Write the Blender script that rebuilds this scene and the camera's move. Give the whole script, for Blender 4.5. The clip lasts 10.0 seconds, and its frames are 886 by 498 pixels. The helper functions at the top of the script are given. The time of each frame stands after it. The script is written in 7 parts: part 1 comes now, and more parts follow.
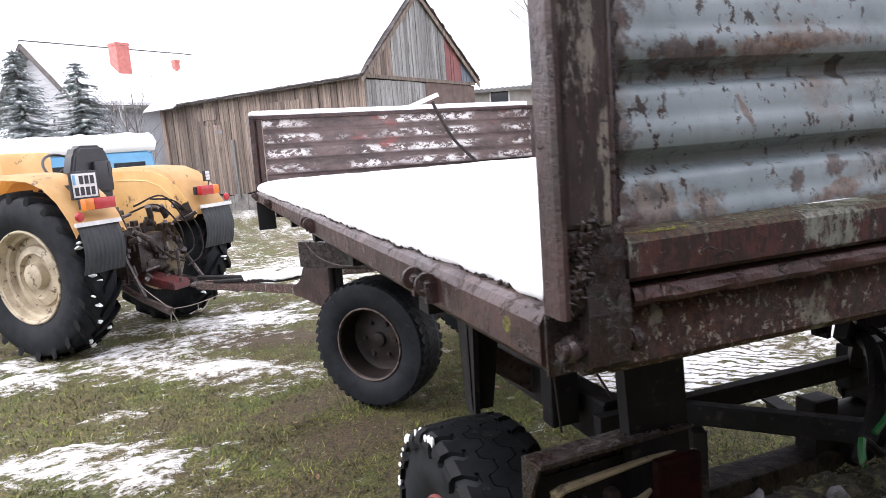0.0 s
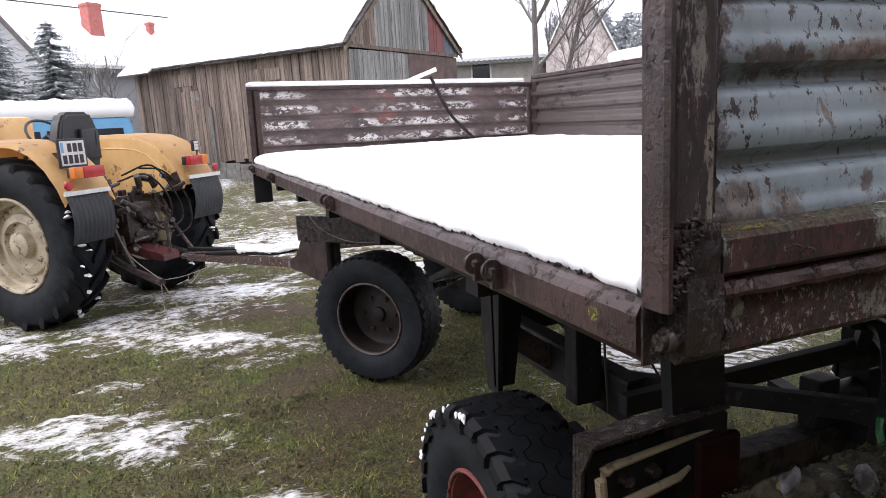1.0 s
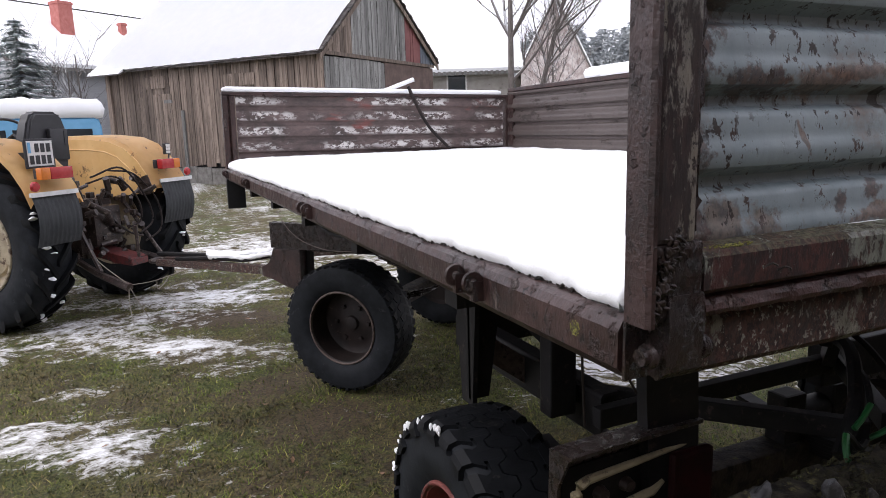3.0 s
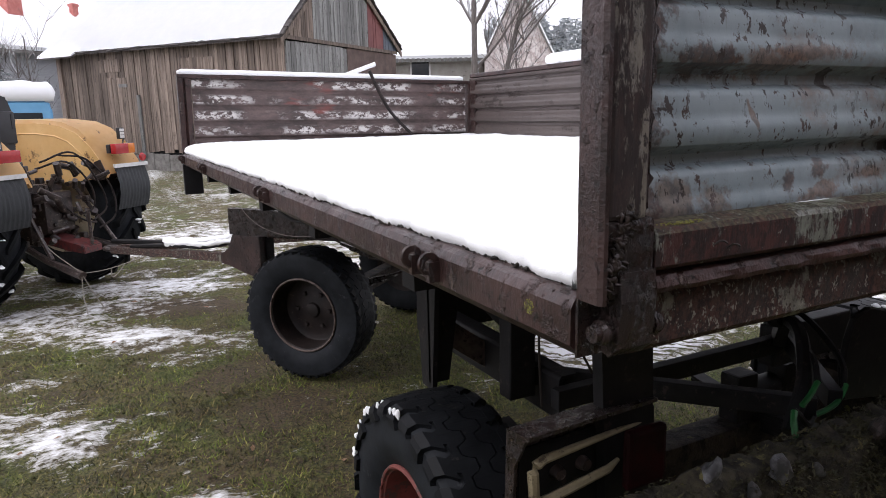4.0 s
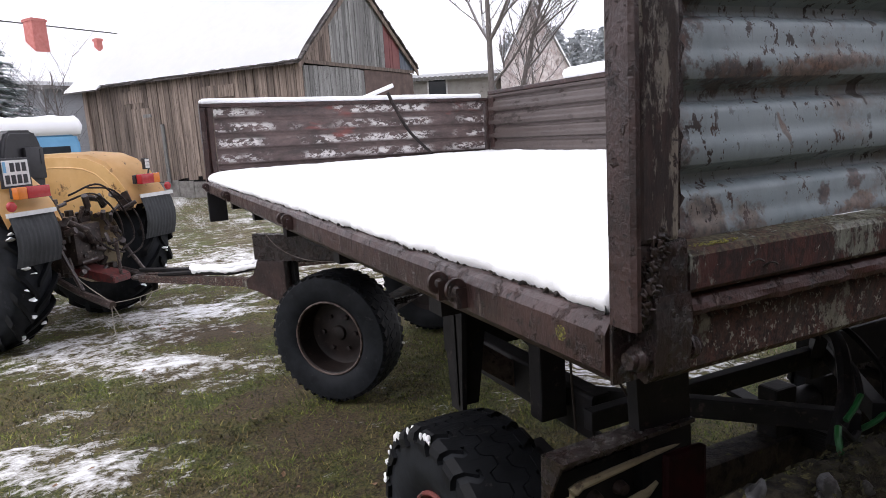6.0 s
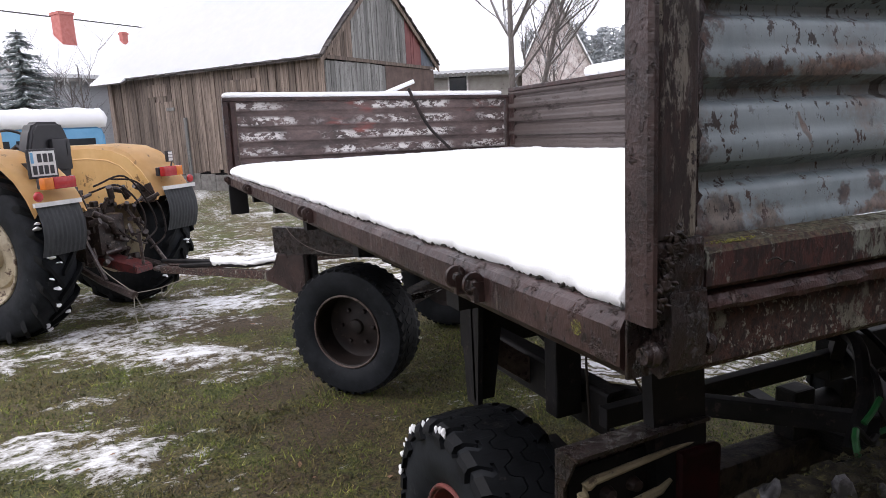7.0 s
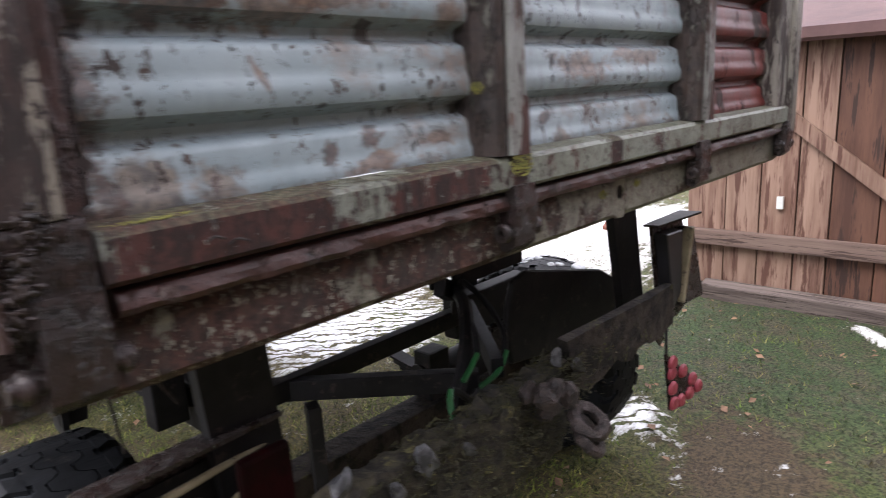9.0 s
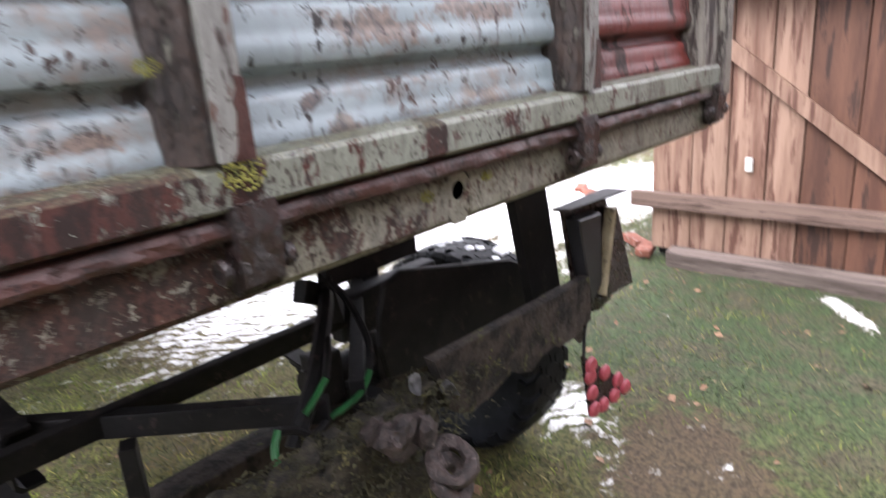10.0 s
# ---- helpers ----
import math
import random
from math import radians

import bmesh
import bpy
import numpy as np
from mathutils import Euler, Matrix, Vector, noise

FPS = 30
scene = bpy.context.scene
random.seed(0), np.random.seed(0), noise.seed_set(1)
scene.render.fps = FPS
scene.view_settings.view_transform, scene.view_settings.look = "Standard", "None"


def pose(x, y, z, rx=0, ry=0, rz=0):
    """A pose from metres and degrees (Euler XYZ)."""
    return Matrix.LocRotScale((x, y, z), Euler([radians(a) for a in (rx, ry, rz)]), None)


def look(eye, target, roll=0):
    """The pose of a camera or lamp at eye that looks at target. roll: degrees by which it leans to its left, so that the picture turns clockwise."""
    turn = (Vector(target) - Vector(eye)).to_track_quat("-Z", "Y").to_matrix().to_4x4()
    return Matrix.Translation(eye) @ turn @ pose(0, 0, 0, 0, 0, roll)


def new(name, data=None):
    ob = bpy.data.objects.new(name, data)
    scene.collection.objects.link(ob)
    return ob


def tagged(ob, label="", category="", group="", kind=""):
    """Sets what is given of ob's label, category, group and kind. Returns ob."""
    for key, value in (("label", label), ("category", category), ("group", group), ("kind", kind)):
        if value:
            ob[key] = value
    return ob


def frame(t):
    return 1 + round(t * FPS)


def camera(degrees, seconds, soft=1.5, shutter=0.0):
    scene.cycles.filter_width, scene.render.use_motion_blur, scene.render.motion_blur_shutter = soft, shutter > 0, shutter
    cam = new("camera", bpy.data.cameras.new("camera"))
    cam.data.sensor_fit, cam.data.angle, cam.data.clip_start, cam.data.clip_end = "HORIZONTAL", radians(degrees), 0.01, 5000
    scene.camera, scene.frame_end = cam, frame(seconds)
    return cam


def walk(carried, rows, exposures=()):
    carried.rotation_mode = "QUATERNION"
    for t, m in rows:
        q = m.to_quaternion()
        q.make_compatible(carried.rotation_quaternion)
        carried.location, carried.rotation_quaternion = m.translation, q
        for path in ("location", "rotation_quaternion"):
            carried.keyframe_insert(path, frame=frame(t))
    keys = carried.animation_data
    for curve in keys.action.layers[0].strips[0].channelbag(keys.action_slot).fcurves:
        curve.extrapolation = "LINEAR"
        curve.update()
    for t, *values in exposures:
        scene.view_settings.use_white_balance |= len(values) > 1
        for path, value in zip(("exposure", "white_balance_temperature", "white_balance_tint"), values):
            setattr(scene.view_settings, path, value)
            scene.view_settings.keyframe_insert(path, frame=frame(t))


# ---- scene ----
cam = camera(67.5, 10.0, soft=0.85, shutter=0.3)
PATH = [
    (0, (-0.344, -0.665, 1.497), (0.313, 1.2, 1.198), -4.5),
    (0.5, (-0.46, -0.643, 1.525), (0.22, 1.207, 1.186), -3.3),
    (1, (-0.494, -0.633, 1.535), (0.223, 1.193, 1.15), -3.2),
    (1.5, (-0.501, -0.627, 1.559), (0.254, 1.202, 1.271), -4.7),
    (2, (-0.514, -0.632, 1.548), (0.268, 1.178, 1.216), -2.2),
    (3.5, (-0.501, -0.623, 1.534), (0.317, 1.164, 1.165), -1.3),
    (4, (-0.492, -0.624, 1.524), (0.399, 1.122, 1.126), -1.2),
    (4.5, (-0.485, -0.615, 1.522), (0.408, 1.124, 1.102), -1.7),
    (5, (-0.484, -0.609, 1.533), (0.397, 1.148, 1.162), -2.1),
    (5.5, (-0.485, -0.606, 1.538), (0.381, 1.162, 1.189), -3.3),
    (7, (-0.496, -0.62, 1.536), (0.289, 1.185, 1.181), -2.9),
    (7.5, (-0.491, -0.628, 1.52), (0.357, 1.131, 1.09), -2.9),
    (8, (-0.441, -0.614, 1.492), (0.562, 1.057, 1.044), -1.4),
    (8.2, (-0.41, -0.605, 1.496), (0.771, 0.953, 1.076), -0.4),
    (8.4, (-0.358, -0.602, 1.493), (0.96, 0.842, 1.073), -0.9),
    (8.5, (-0.339, -0.6, 1.493), (0.975, 0.846, 1.064), -1.7),
    (8.7, (-0.271, -0.585, 1.49), (1.086, 0.825, 1.08), -1.7),
    (9, (-0.116, -0.65, 1.489), (1.31, 0.671, 1.019), -3.2),
    (9.2, (-0.003, -0.733, 1.486), (1.378, 0.632, 1.004), -3.4),
    (9.3, (0.08, -0.724, 1.496), (1.424, 0.67, 0.996), -3.1),
    (9.5, (0.162, -0.748, 1.515), (1.431, 0.725, 1.048), -5.5),
    (9.7, (0.23, -0.745, 1.511), (1.575, 0.676, 1.098), -3.3),
    (10, (0.348, -0.688, 1.491), (1.743, 0.613, 0.893), -4.4),
]
EXPOSURES = [(0.0, 0.5), (0.5, 0.18), (1.0, -0.06), (1.5, -0.04), (2.0, -0.42), (3.5, -0.42), (4.5, -0.28), (5.0, -0.2), (5.5, -0.3), (7.0, -0.38), (7.5, -0.36), (8.0, -0.2), (8.5, 0.16), (9.0, 0.68), (9.5, 1.53), (10.0, 1.38)]
walk(cam, [(t, look(eye, target, roll)) for t, eye, target, roll in PATH], EXPOSURES)

# ---- light: bright overcast winter sky ----
world = bpy.data.worlds.new("overcast_sky")
scene.world = world
world.use_nodes = True
wn, wl = world.node_tree.nodes, world.node_tree.links
sky = wn.new("ShaderNodeTexSky")
sky.sky_type = "NISHITA"
sky.sun_disc = False
sky.sun_elevation, sky.sun_rotation = radians(48), radians(277)
sky.dust_density = 4.0
haze = wn.new("ShaderNodeMix")
haze.data_type = "RGBA"
haze.inputs[0].default_value = 0.93
haze.inputs[7].default_value = (1.02, 1.0, 1.13, 1)
dim = wn.new("ShaderNodeMix")
dim.data_type, dim.blend_type = "RGBA", "MULTIPLY"
dim.inputs[0].default_value = 1.0
dim.inputs[7].default_value = (0.12, 0.12, 0.12, 1)
wl.new(sky.outputs[0], dim.inputs[6])
wl.new(dim.outputs[2], haze.inputs[6])
wl.new(haze.outputs[2], wn["Background"].inputs[0])
wn["Background"].inputs[1].default_value = 2.0
sun_data = bpy.data.lights.new("sun", "SUN")
sun_data.energy, sun_data.angle, sun_data.color = 1.5, radians(40), (1.0, 0.97, 0.96)
sun = new("sun", sun_data)
sun.matrix_world = look((-8, 1, 9), (0, 0, 0))


# ---- materials ----
def ramp(nt, fac, stops):
    r = nt.nodes.new("ShaderNodeValToRGB")
    el = r.color_ramp.elements
    while len(el) < len(stops):
        el.new(0.5)
    for e, (p, c) in zip(el, stops):
        e.position, e.color = p, (*c, 1) if len(c) == 3 else c
    nt.links.new(fac, r.inputs[0])
    return r.outputs[0]


def noise_tex(nt, co, scale, detail=5, rough=0.6, stretch=(1, 1, 1)):
    mp = nt.nodes.new("ShaderNodeMapping")
    mp.inputs["Scale"].default_value = stretch
    nt.links.new(co, mp.inputs[0])
    n = nt.nodes.new("ShaderNodeTexNoise")
    n.inputs["Scale"].default_value, n.inputs["Detail"].default_value, n.inputs["Roughness"].default_value = scale, detail, rough
    nt.links.new(mp.outputs[0], n.inputs[0])
    return n.outputs[0]


def mix(nt, fac, a, b):
    m = nt.nodes.new("ShaderNodeMix")
    m.data_type = "RGBA"
    for val, slot in ((fac, 0), (a, 6), (b, 7)):
        if isinstance(val, (int, float)):
            m.inputs[slot].default_value = val
        elif isinstance(val, tuple):
            m.inputs[slot].default_value = (*val, 1)
        else:
            nt.links.new(val, m.inputs[slot])
    return m.outputs[2]


def start(name, rough=0.7, metal=0.0):
    m = bpy.data.materials.new(name)
    m.use_nodes = True
    nt = m.node_tree
    b = nt.nodes["Principled BSDF"]
    b.inputs["Roughness"].default_value, b.inputs["Metallic"].default_value = rough, metal
    co = nt.nodes.new("ShaderNodeTexCoord").outputs["Object"]
    return m, nt, b, co


def bump(nt, b, h, strength=0.3, dist=0.01):
    n = nt.nodes.new("ShaderNodeBump")
    n.inputs["Strength"].default_value, n.inputs["Distance"].default_value = strength, dist
    nt.links.new(h, n.inputs["Height"])
    nt.links.new(n.outputs[0], b.inputs["Normal"])


def rusty(name, dark, mid, pale, scale=10, wet=0.28, flake=0.56, tall=0.55):
    """Scaling rust: blotches of dark and mid brown, raised pale flakes with crisp edges, dark pits, damp patches that shine."""
    m, nt, b, co = start(name, 0.6)
    n1 = noise_tex(nt, co, scale, 8, 0.72)
    n2 = noise_tex(nt, co, scale * 5, 6, 0.68, (1, 1, tall))
    n3 = noise_tex(nt, co, scale * 16, 4, 0.65, (1, 1, tall))
    n4 = noise_tex(nt, co, scale * 8, 5, 0.7, (1, 1, 0.8))
    col = ramp(nt, n1, [(0.38, dark), (0.5, mid), (0.6, tuple(c * 1.5 for c in mid)), (0.68, tuple(c * 0.7 for c in mid))])
    col = mix(nt, ramp(nt, n3, [(0.45, (0, 0, 0)), (0.6, (0.42, 0.42, 0.42))]), col, tuple(c * 1.6 for c in mid))
    where = ramp(nt, noise_tex(nt, co, scale * 0.7, 3, 0.6), [(0.38, (0.15, 0.15, 0.15)), (0.6, (1, 1, 1))])
    chips = ramp(nt, n2, [(flake, (0, 0, 0)), (flake + 0.012, (1, 1, 1))])
    few = nt.nodes.new("ShaderNodeMix")
    few.data_type, few.blend_type = "RGBA", "MULTIPLY"
    few.inputs[0].default_value = 1
    nt.links.new(chips, few.inputs[6])
    nt.links.new(where, few.inputs[7])
    col = mix(nt, few.outputs[2], col, mix(nt, ramp(nt, n3, [(0.4, (0, 0, 0)), (0.58, (1, 1, 1))]), tuple(c * 0.55 for c in pale), pale))
    pits = ramp(nt, n4, [(0.6, (0, 0, 0)), (0.625, (1, 1, 1))])
    col = mix(nt, pits, col, tuple(c * 0.45 for c in dark))
    nt.links.new(col, b.inputs["Base Color"])
    nt.links.new(ramp(nt, noise_tex(nt, co, scale * 3, 5, 0.65), [(0.44, (wet, wet, wet)), (0.62, (0.55, 0.55, 0.55))]), b.inputs["Roughness"])
    scab = ramp(nt, n2, [(flake - 0.06, (0, 0, 0)), (flake + 0.03, (1, 1, 1))])
    bump(nt, b, mix(nt, 0.3, mix(nt, 0.3, scab, n3), mix(nt, pits, (0.6, 0.6, 0.6), (0, 0, 0))), 0.9, 0.012)
    return m


def two_tone(name, c1, c2, scale=8, rough=0.7, stretch=(1, 1, 1), lo=0.35, hi=0.65, c3=None, spot=30, spot_at=0.62, bump_k=0.3, bump_d=0.004, metal=0.0, vary=0.0, spec=0.5):
    """Two colours mixed by a coarse grain, a third in small spots, a fine relief, and a shade that varies from piece to piece."""
    m, nt, b, co = start(name, rough, metal)
    b.inputs["Specular IOR Level"].default_value = spec
    n1 = noise_tex(nt, co, scale, 6, 0.65, stretch)
    col = ramp(nt, n1, [(lo, c1), (hi, c2)])
    n2 = noise_tex(nt, co, spot, 5, 0.7, stretch)
    if c3:
        col = mix(nt, ramp(nt, n2, [(spot_at - 0.03, (0, 0, 0)), (spot_at + 0.03, (1, 1, 1))]), col, c3)
    if vary:
        info = nt.nodes.new("ShaderNodeObjectInfo")
        hsv = nt.nodes.new("ShaderNodeHueSaturation")
        mr = nt.nodes.new("ShaderNodeMapRange")
        mr.inputs[3].default_value, mr.inputs[4].default_value = 1 - vary, 1 + vary
        nt.links.new(info.outputs["Random"], mr.inputs[0])
        nt.links.new(mr.outputs[0], hsv.inputs["Value"])
        nt.links.new(col, hsv.inputs["Color"])
        col = hsv.outputs[0]
    nt.links.new(col, b.inputs["Base Color"])
    bump(nt, b, n2, bump_k, bump_d)
    return m


def painted(name, paint, paint2, rust, rust2, amount=0.55, scale=7, streak=(1, 1, 0.35), grime=(0.05, 0.045, 0.04), grime_at=0.6, along=0.0, base_rust=0.0, chip=0.6, speck=0.64, stain=0.0, glint_fleck=0.0, moss=0.0, relief=0.005):
    """Old paint flaking off rust, with streaks of grime; along: how much more of the paint is left towards +x."""
    m, nt, b, co = start(name, 0.55)
    big = noise_tex(nt, co, scale, 10, 0.74, streak)
    if along:
        sep = nt.nodes.new("ShaderNodeSeparateXYZ")
        nt.links.new(co, sep.inputs[0])
        ma = nt.nodes.new("ShaderNodeMath")
        ma.operation = "MULTIPLY_ADD"
        ma.inputs[1].default_value = -along
        nt.links.new(sep.outputs[0], ma.inputs[0])
        nt.links.new(big, ma.inputs[2])
        big = ma.outputs[0]
    if base_rust:
        # rust creeping up from the lower edge
        sep = nt.nodes.new("ShaderNodeSeparateXYZ")
        nt.links.new(co, sep.inputs[0])
        rise = nt.nodes.new("ShaderNodeMapRange")
        rise.inputs[1].default_value, rise.inputs[2].default_value, rise.inputs[3].default_value, rise.inputs[4].default_value = 1.39, 1.455, base_rust, 0.0
        nt.links.new(sep.outputs[2], rise.inputs[0])
        ad = nt.nodes.new("ShaderNodeMath")
        nt.links.new(rise.outputs[0], ad.inputs[0])
        nt.links.new(big, ad.inputs[1])
        big = ad.outputs[0]
    fine = noise_tex(nt, co, scale * 9, 6, 0.7, streak)
    p = mix(nt, ramp(nt, noise_tex(nt, co, 3, 4), [(0.3, (0, 0, 0)), (0.7, (1, 1, 1))]), paint, paint2)
    r = mix(nt, ramp(nt, fine, [(0.42, (0, 0, 0)), (0.55, (1, 1, 1))]), rust, rust2)
    r = mix(nt, ramp(nt, noise_tex(nt, co, scale * 2.6, 6, 0.7), [(0.55, (0, 0, 0)), (0.68, (0.8, 0.8, 0.8))]), r, tuple(min(1, c * 1.6) for c in rust))
    p = mix(nt, ramp(nt, fine, [(0.5, (0, 0, 0)), (0.72, (0.45, 0.45, 0.45))]), p, rust2)
    edge = ramp(nt, big, [(amount - 0.015, (0, 0, 0)), (amount + 0.02, (1, 1, 1))])
    col = mix(nt, edge, p, r)
    chips = ramp(nt, noise_tex(nt, co, scale * 5, 6, 0.75, streak), [(chip, (0, 0, 0)), (chip + 0.025, (1, 1, 1))])
    col = mix(nt, chips, col, rust)
    specks = ramp(nt, noise_tex(nt, co, scale * 17, 4, 0.65, (1, 1, 0.6)), [(speck, (0, 0, 0)), (speck + 0.015, (1, 1, 1))])
    here = ramp(nt, noise_tex(nt, co, scale * 1.4, 3, 0.6), [(0.44, (0.1, 0.1, 0.1)), (0.55, (1, 1, 1))])
    few = nt.nodes.new("ShaderNodeMix")
    few.data_type, few.blend_type = "RGBA", "MULTIPLY"
    few.inputs[0].default_value = 1
    nt.links.new(specks, few.inputs[6])
    nt.links.new(here, few.inputs[7])
    col = mix(nt, few.outputs[2], col, rust2)
    if stain:
        # brown wash run down over the paint
        wash = ramp(nt, noise_tex(nt, co, 3.4, 6, 0.68, (0.8, 1, 1.5)), [(0.485, (0, 0, 0)), (0.62, (stain, stain, stain))])
        col = mix(nt, wash, col, mix(nt, ramp(nt, fine, [(0.4, (0, 0, 0)), (0.6, (1, 1, 1))]), (0.15, 0.095, 0.07), (0.07, 0.045, 0.036)))
    if glint_fleck:
        # pale flecks coloured in for the white highlights on scaly steel
        bits = ramp(nt, noise_tex(nt, co, scale * 11, 4, 0.7, (1, 1, 0.7)), [(glint_fleck, (0, 0, 0)), (glint_fleck + 0.015, (1, 1, 1))])
        col = mix(nt, bits, col, paint)
    dirt = ramp(nt, noise_tex(nt, co, scale * 1.7, 6, 0.7, (1, 1, 0.25)), [(grime_at - 0.12, (0, 0, 0)), (grime_at + 0.15, (0.75, 0.75, 0.75))])
    col = mix(nt, dirt, col, grime)
    if moss:
        # algae and moss grown on the faces that lie level
        up = nt.nodes.new("ShaderNodeSeparateXYZ")
        nt.links.new(nt.nodes.new("ShaderNodeNewGeometry").outputs["Normal"], up.inputs[0])
        where = mix(nt, ramp(nt, up.outputs[2], [(0.4, (0, 0, 0)), (0.8, (1, 1, 1))]), (0, 0, 0), ramp(nt, noise_tex(nt, co, 26, 6, 0.7, (0.5, 1, 1)), [(0.4, (0.25, 0.25, 0.25)), (0.56, (moss, moss, moss))]))
        col = mix(nt, where, col, mix(nt, ramp(nt, noise_tex(nt, co, 120, 4, 0.7), [(0.42, (0, 0, 0)), (0.6, (1, 1, 1))]), (0.026, 0.026, 0.014), (0.13, 0.125, 0.07)))
    nt.links.new(col, b.inputs["Base Color"])
    nt.links.new(ramp(nt, edge, [(0, (0.42, 0.42, 0.42)), (1, (0.85, 0.85, 0.85))]), b.inputs["Roughness"])
    bump(nt, b, mix(nt, 0.5, mix(nt, 0.4, edge, chips), fine), 0.8, relief)
    return m


def sheet_paint(name, paint, paint2, blots):
    """Dull sheet-metal paint: soft brown wash, rust blots at given places (x, z, half sizes, kind), crisp dark chips in clusters, thin runs."""
    m, nt, b, co = start(name, 0.45)

    def calc(op, *args):
        q = nt.nodes.new("ShaderNodeMath")
        q.operation = op
        for i, val in enumerate(args):
            if isinstance(val, (int, float)):
                q.inputs[i].default_value = val
            else:
                nt.links.new(val, q.inputs[i])
        return q.outputs[0]
    sep = nt.nodes.new("ShaderNodeSeparateXYZ")
    nt.links.new(co, sep.inputs[0])
    px, pz = sep.outputs[0], sep.outputs[2]
    soft = noise_tex(nt, co, 4, 5, 0.6)
    rag = noise_tex(nt, co, 38, 6, 0.72)
    fine = noise_tex(nt, co, 90, 5, 0.7)
    col = mix(nt, ramp(nt, soft, [(0.35, (0, 0, 0)), (0.65, (1, 1, 1))]), paint, paint2)
    col = mix(nt, ramp(nt, noise_tex(nt, co, 16, 7, 0.7, (1, 1, 0.45)), [(0.48, (0, 0, 0)), (0.66, (0.4, 0.4, 0.4))]), col, tuple(c * 0.55 for c in paint))
    # pale brown wash in wide patches
    wash = ramp(nt, calc("ADD", noise_tex(nt, co, 2.6, 6, 0.66, (0.8, 1, 1.4)), calc("MULTIPLY", calc("SUBTRACT", rag, 0.5), 0.3)), [(0.54, (0, 0, 0)), (0.66, (0.75, 0.75, 0.75))])
    col = mix(nt, wash, col, mix(nt, ramp(nt, rag, [(0.42, (0, 0, 0)), (0.6, (1, 1, 1))]), (0.085, 0.06, 0.046), (0.2, 0.14, 0.11)))
    # rust creeping up from the lower edge
    low = calc("ADD", calc("MULTIPLY", calc("SUBTRACT", 1.438, pz), 7.0), calc("MULTIPLY", calc("SUBTRACT", noise_tex(nt, co, 9, 6, 0.7), 0.5), 3.0))
    col = mix(nt, ramp(nt, low, [(0.3, (0, 0, 0)), (0.55, (0.8, 0.8, 0.8))]), col, mix(nt, ramp(nt, rag, [(0.42, (0, 0, 0)), (0.58, (1, 1, 1))]), (0.05, 0.033, 0.026), (0.19, 0.14, 0.105)))
    for x, z, rx, rz, lean, pale in blots:
        u, w = calc("SUBTRACT", px, x), calc("SUBTRACT", pz, z)
        cu, su = math.cos(radians(lean)), math.sin(radians(lean))
        e1 = calc("DIVIDE", calc("ADD", calc("MULTIPLY", u, cu), calc("MULTIPLY", w, su)), rx)
        e2 = calc("DIVIDE", calc("SUBTRACT", calc("MULTIPLY", w, cu), calc("MULTIPLY", u, su)), rz)
        dist = calc("ADD", calc("SQRT", calc("ADD", calc("MULTIPLY", e1, e1), calc("MULTIPLY", e2, e2))), calc("MULTIPLY", calc("SUBTRACT", rag, 0.5), 3.2))
        tone = mix(nt, ramp(nt, fine, [(0.42, (0, 0, 0)), (0.6, (1, 1, 1))]), (0.085, 0.054, 0.04), (0.2, 0.128, 0.092)) if pale else mix(nt, ramp(nt, fine, [(0.42, (0, 0, 0)), (0.6, (1, 1, 1))]), (0.03, 0.018, 0.015), (0.1, 0.052, 0.038))
        col = mix(nt, ramp(nt, dist, [(0.6, (0.8, 0.8, 0.8)), (1.1, (0, 0, 0))]), col, tone)
    # chips down to dark metal, in clusters
    chips = ramp(nt, noise_tex(nt, co, 60, 5, 0.72, (1, 1, 0.55)), [(0.575, (0, 0, 0)), (0.59, (1, 1, 1))])
    some = ramp(nt, noise_tex(nt, co, 7, 4, 0.65), [(0.42, (0, 0, 0)), (0.53, (1, 1, 1))])
    chips = mix(nt, some, (0, 0, 0), chips)
    col = mix(nt, chips, col, mix(nt, ramp(nt, soft, [(0.45, (0, 0, 0)), (0.55, (1, 1, 1))]), (0.022, 0.02, 0.02), (0.05, 0.03, 0.024)))
    spots = ramp(nt, noise_tex(nt, co, 21, 3, 0.5, (1, 1, 0.6)), [(0.672, (0, 0, 0)), (0.69, (0.9, 0.9, 0.9))])
    col = mix(nt, spots, col, (0.035, 0.026, 0.022))
    runs = ramp(nt, noise_tex(nt, co, 45, 3, 0.5, (1, 1, 0.07)), [(0.66, (0, 0, 0)), (0.7, (0.5, 0.5, 0.5))])
    col = mix(nt, mix(nt, some, (0, 0, 0), runs), col, (0.07, 0.05, 0.04))
    nt.links.new(col, b.inputs["Base Color"])
    nt.links.new(ramp(nt, rag, [(0.4, (0.36, 0.36, 0.36)), (0.65, (0.7, 0.7, 0.7))]), b.inputs["Roughness"])
    bump(nt, b, mix(nt, 0.35, mix(nt, chips, (1, 1, 1), (0, 0, 0)), rag), 0.5, 0.003)
    return m


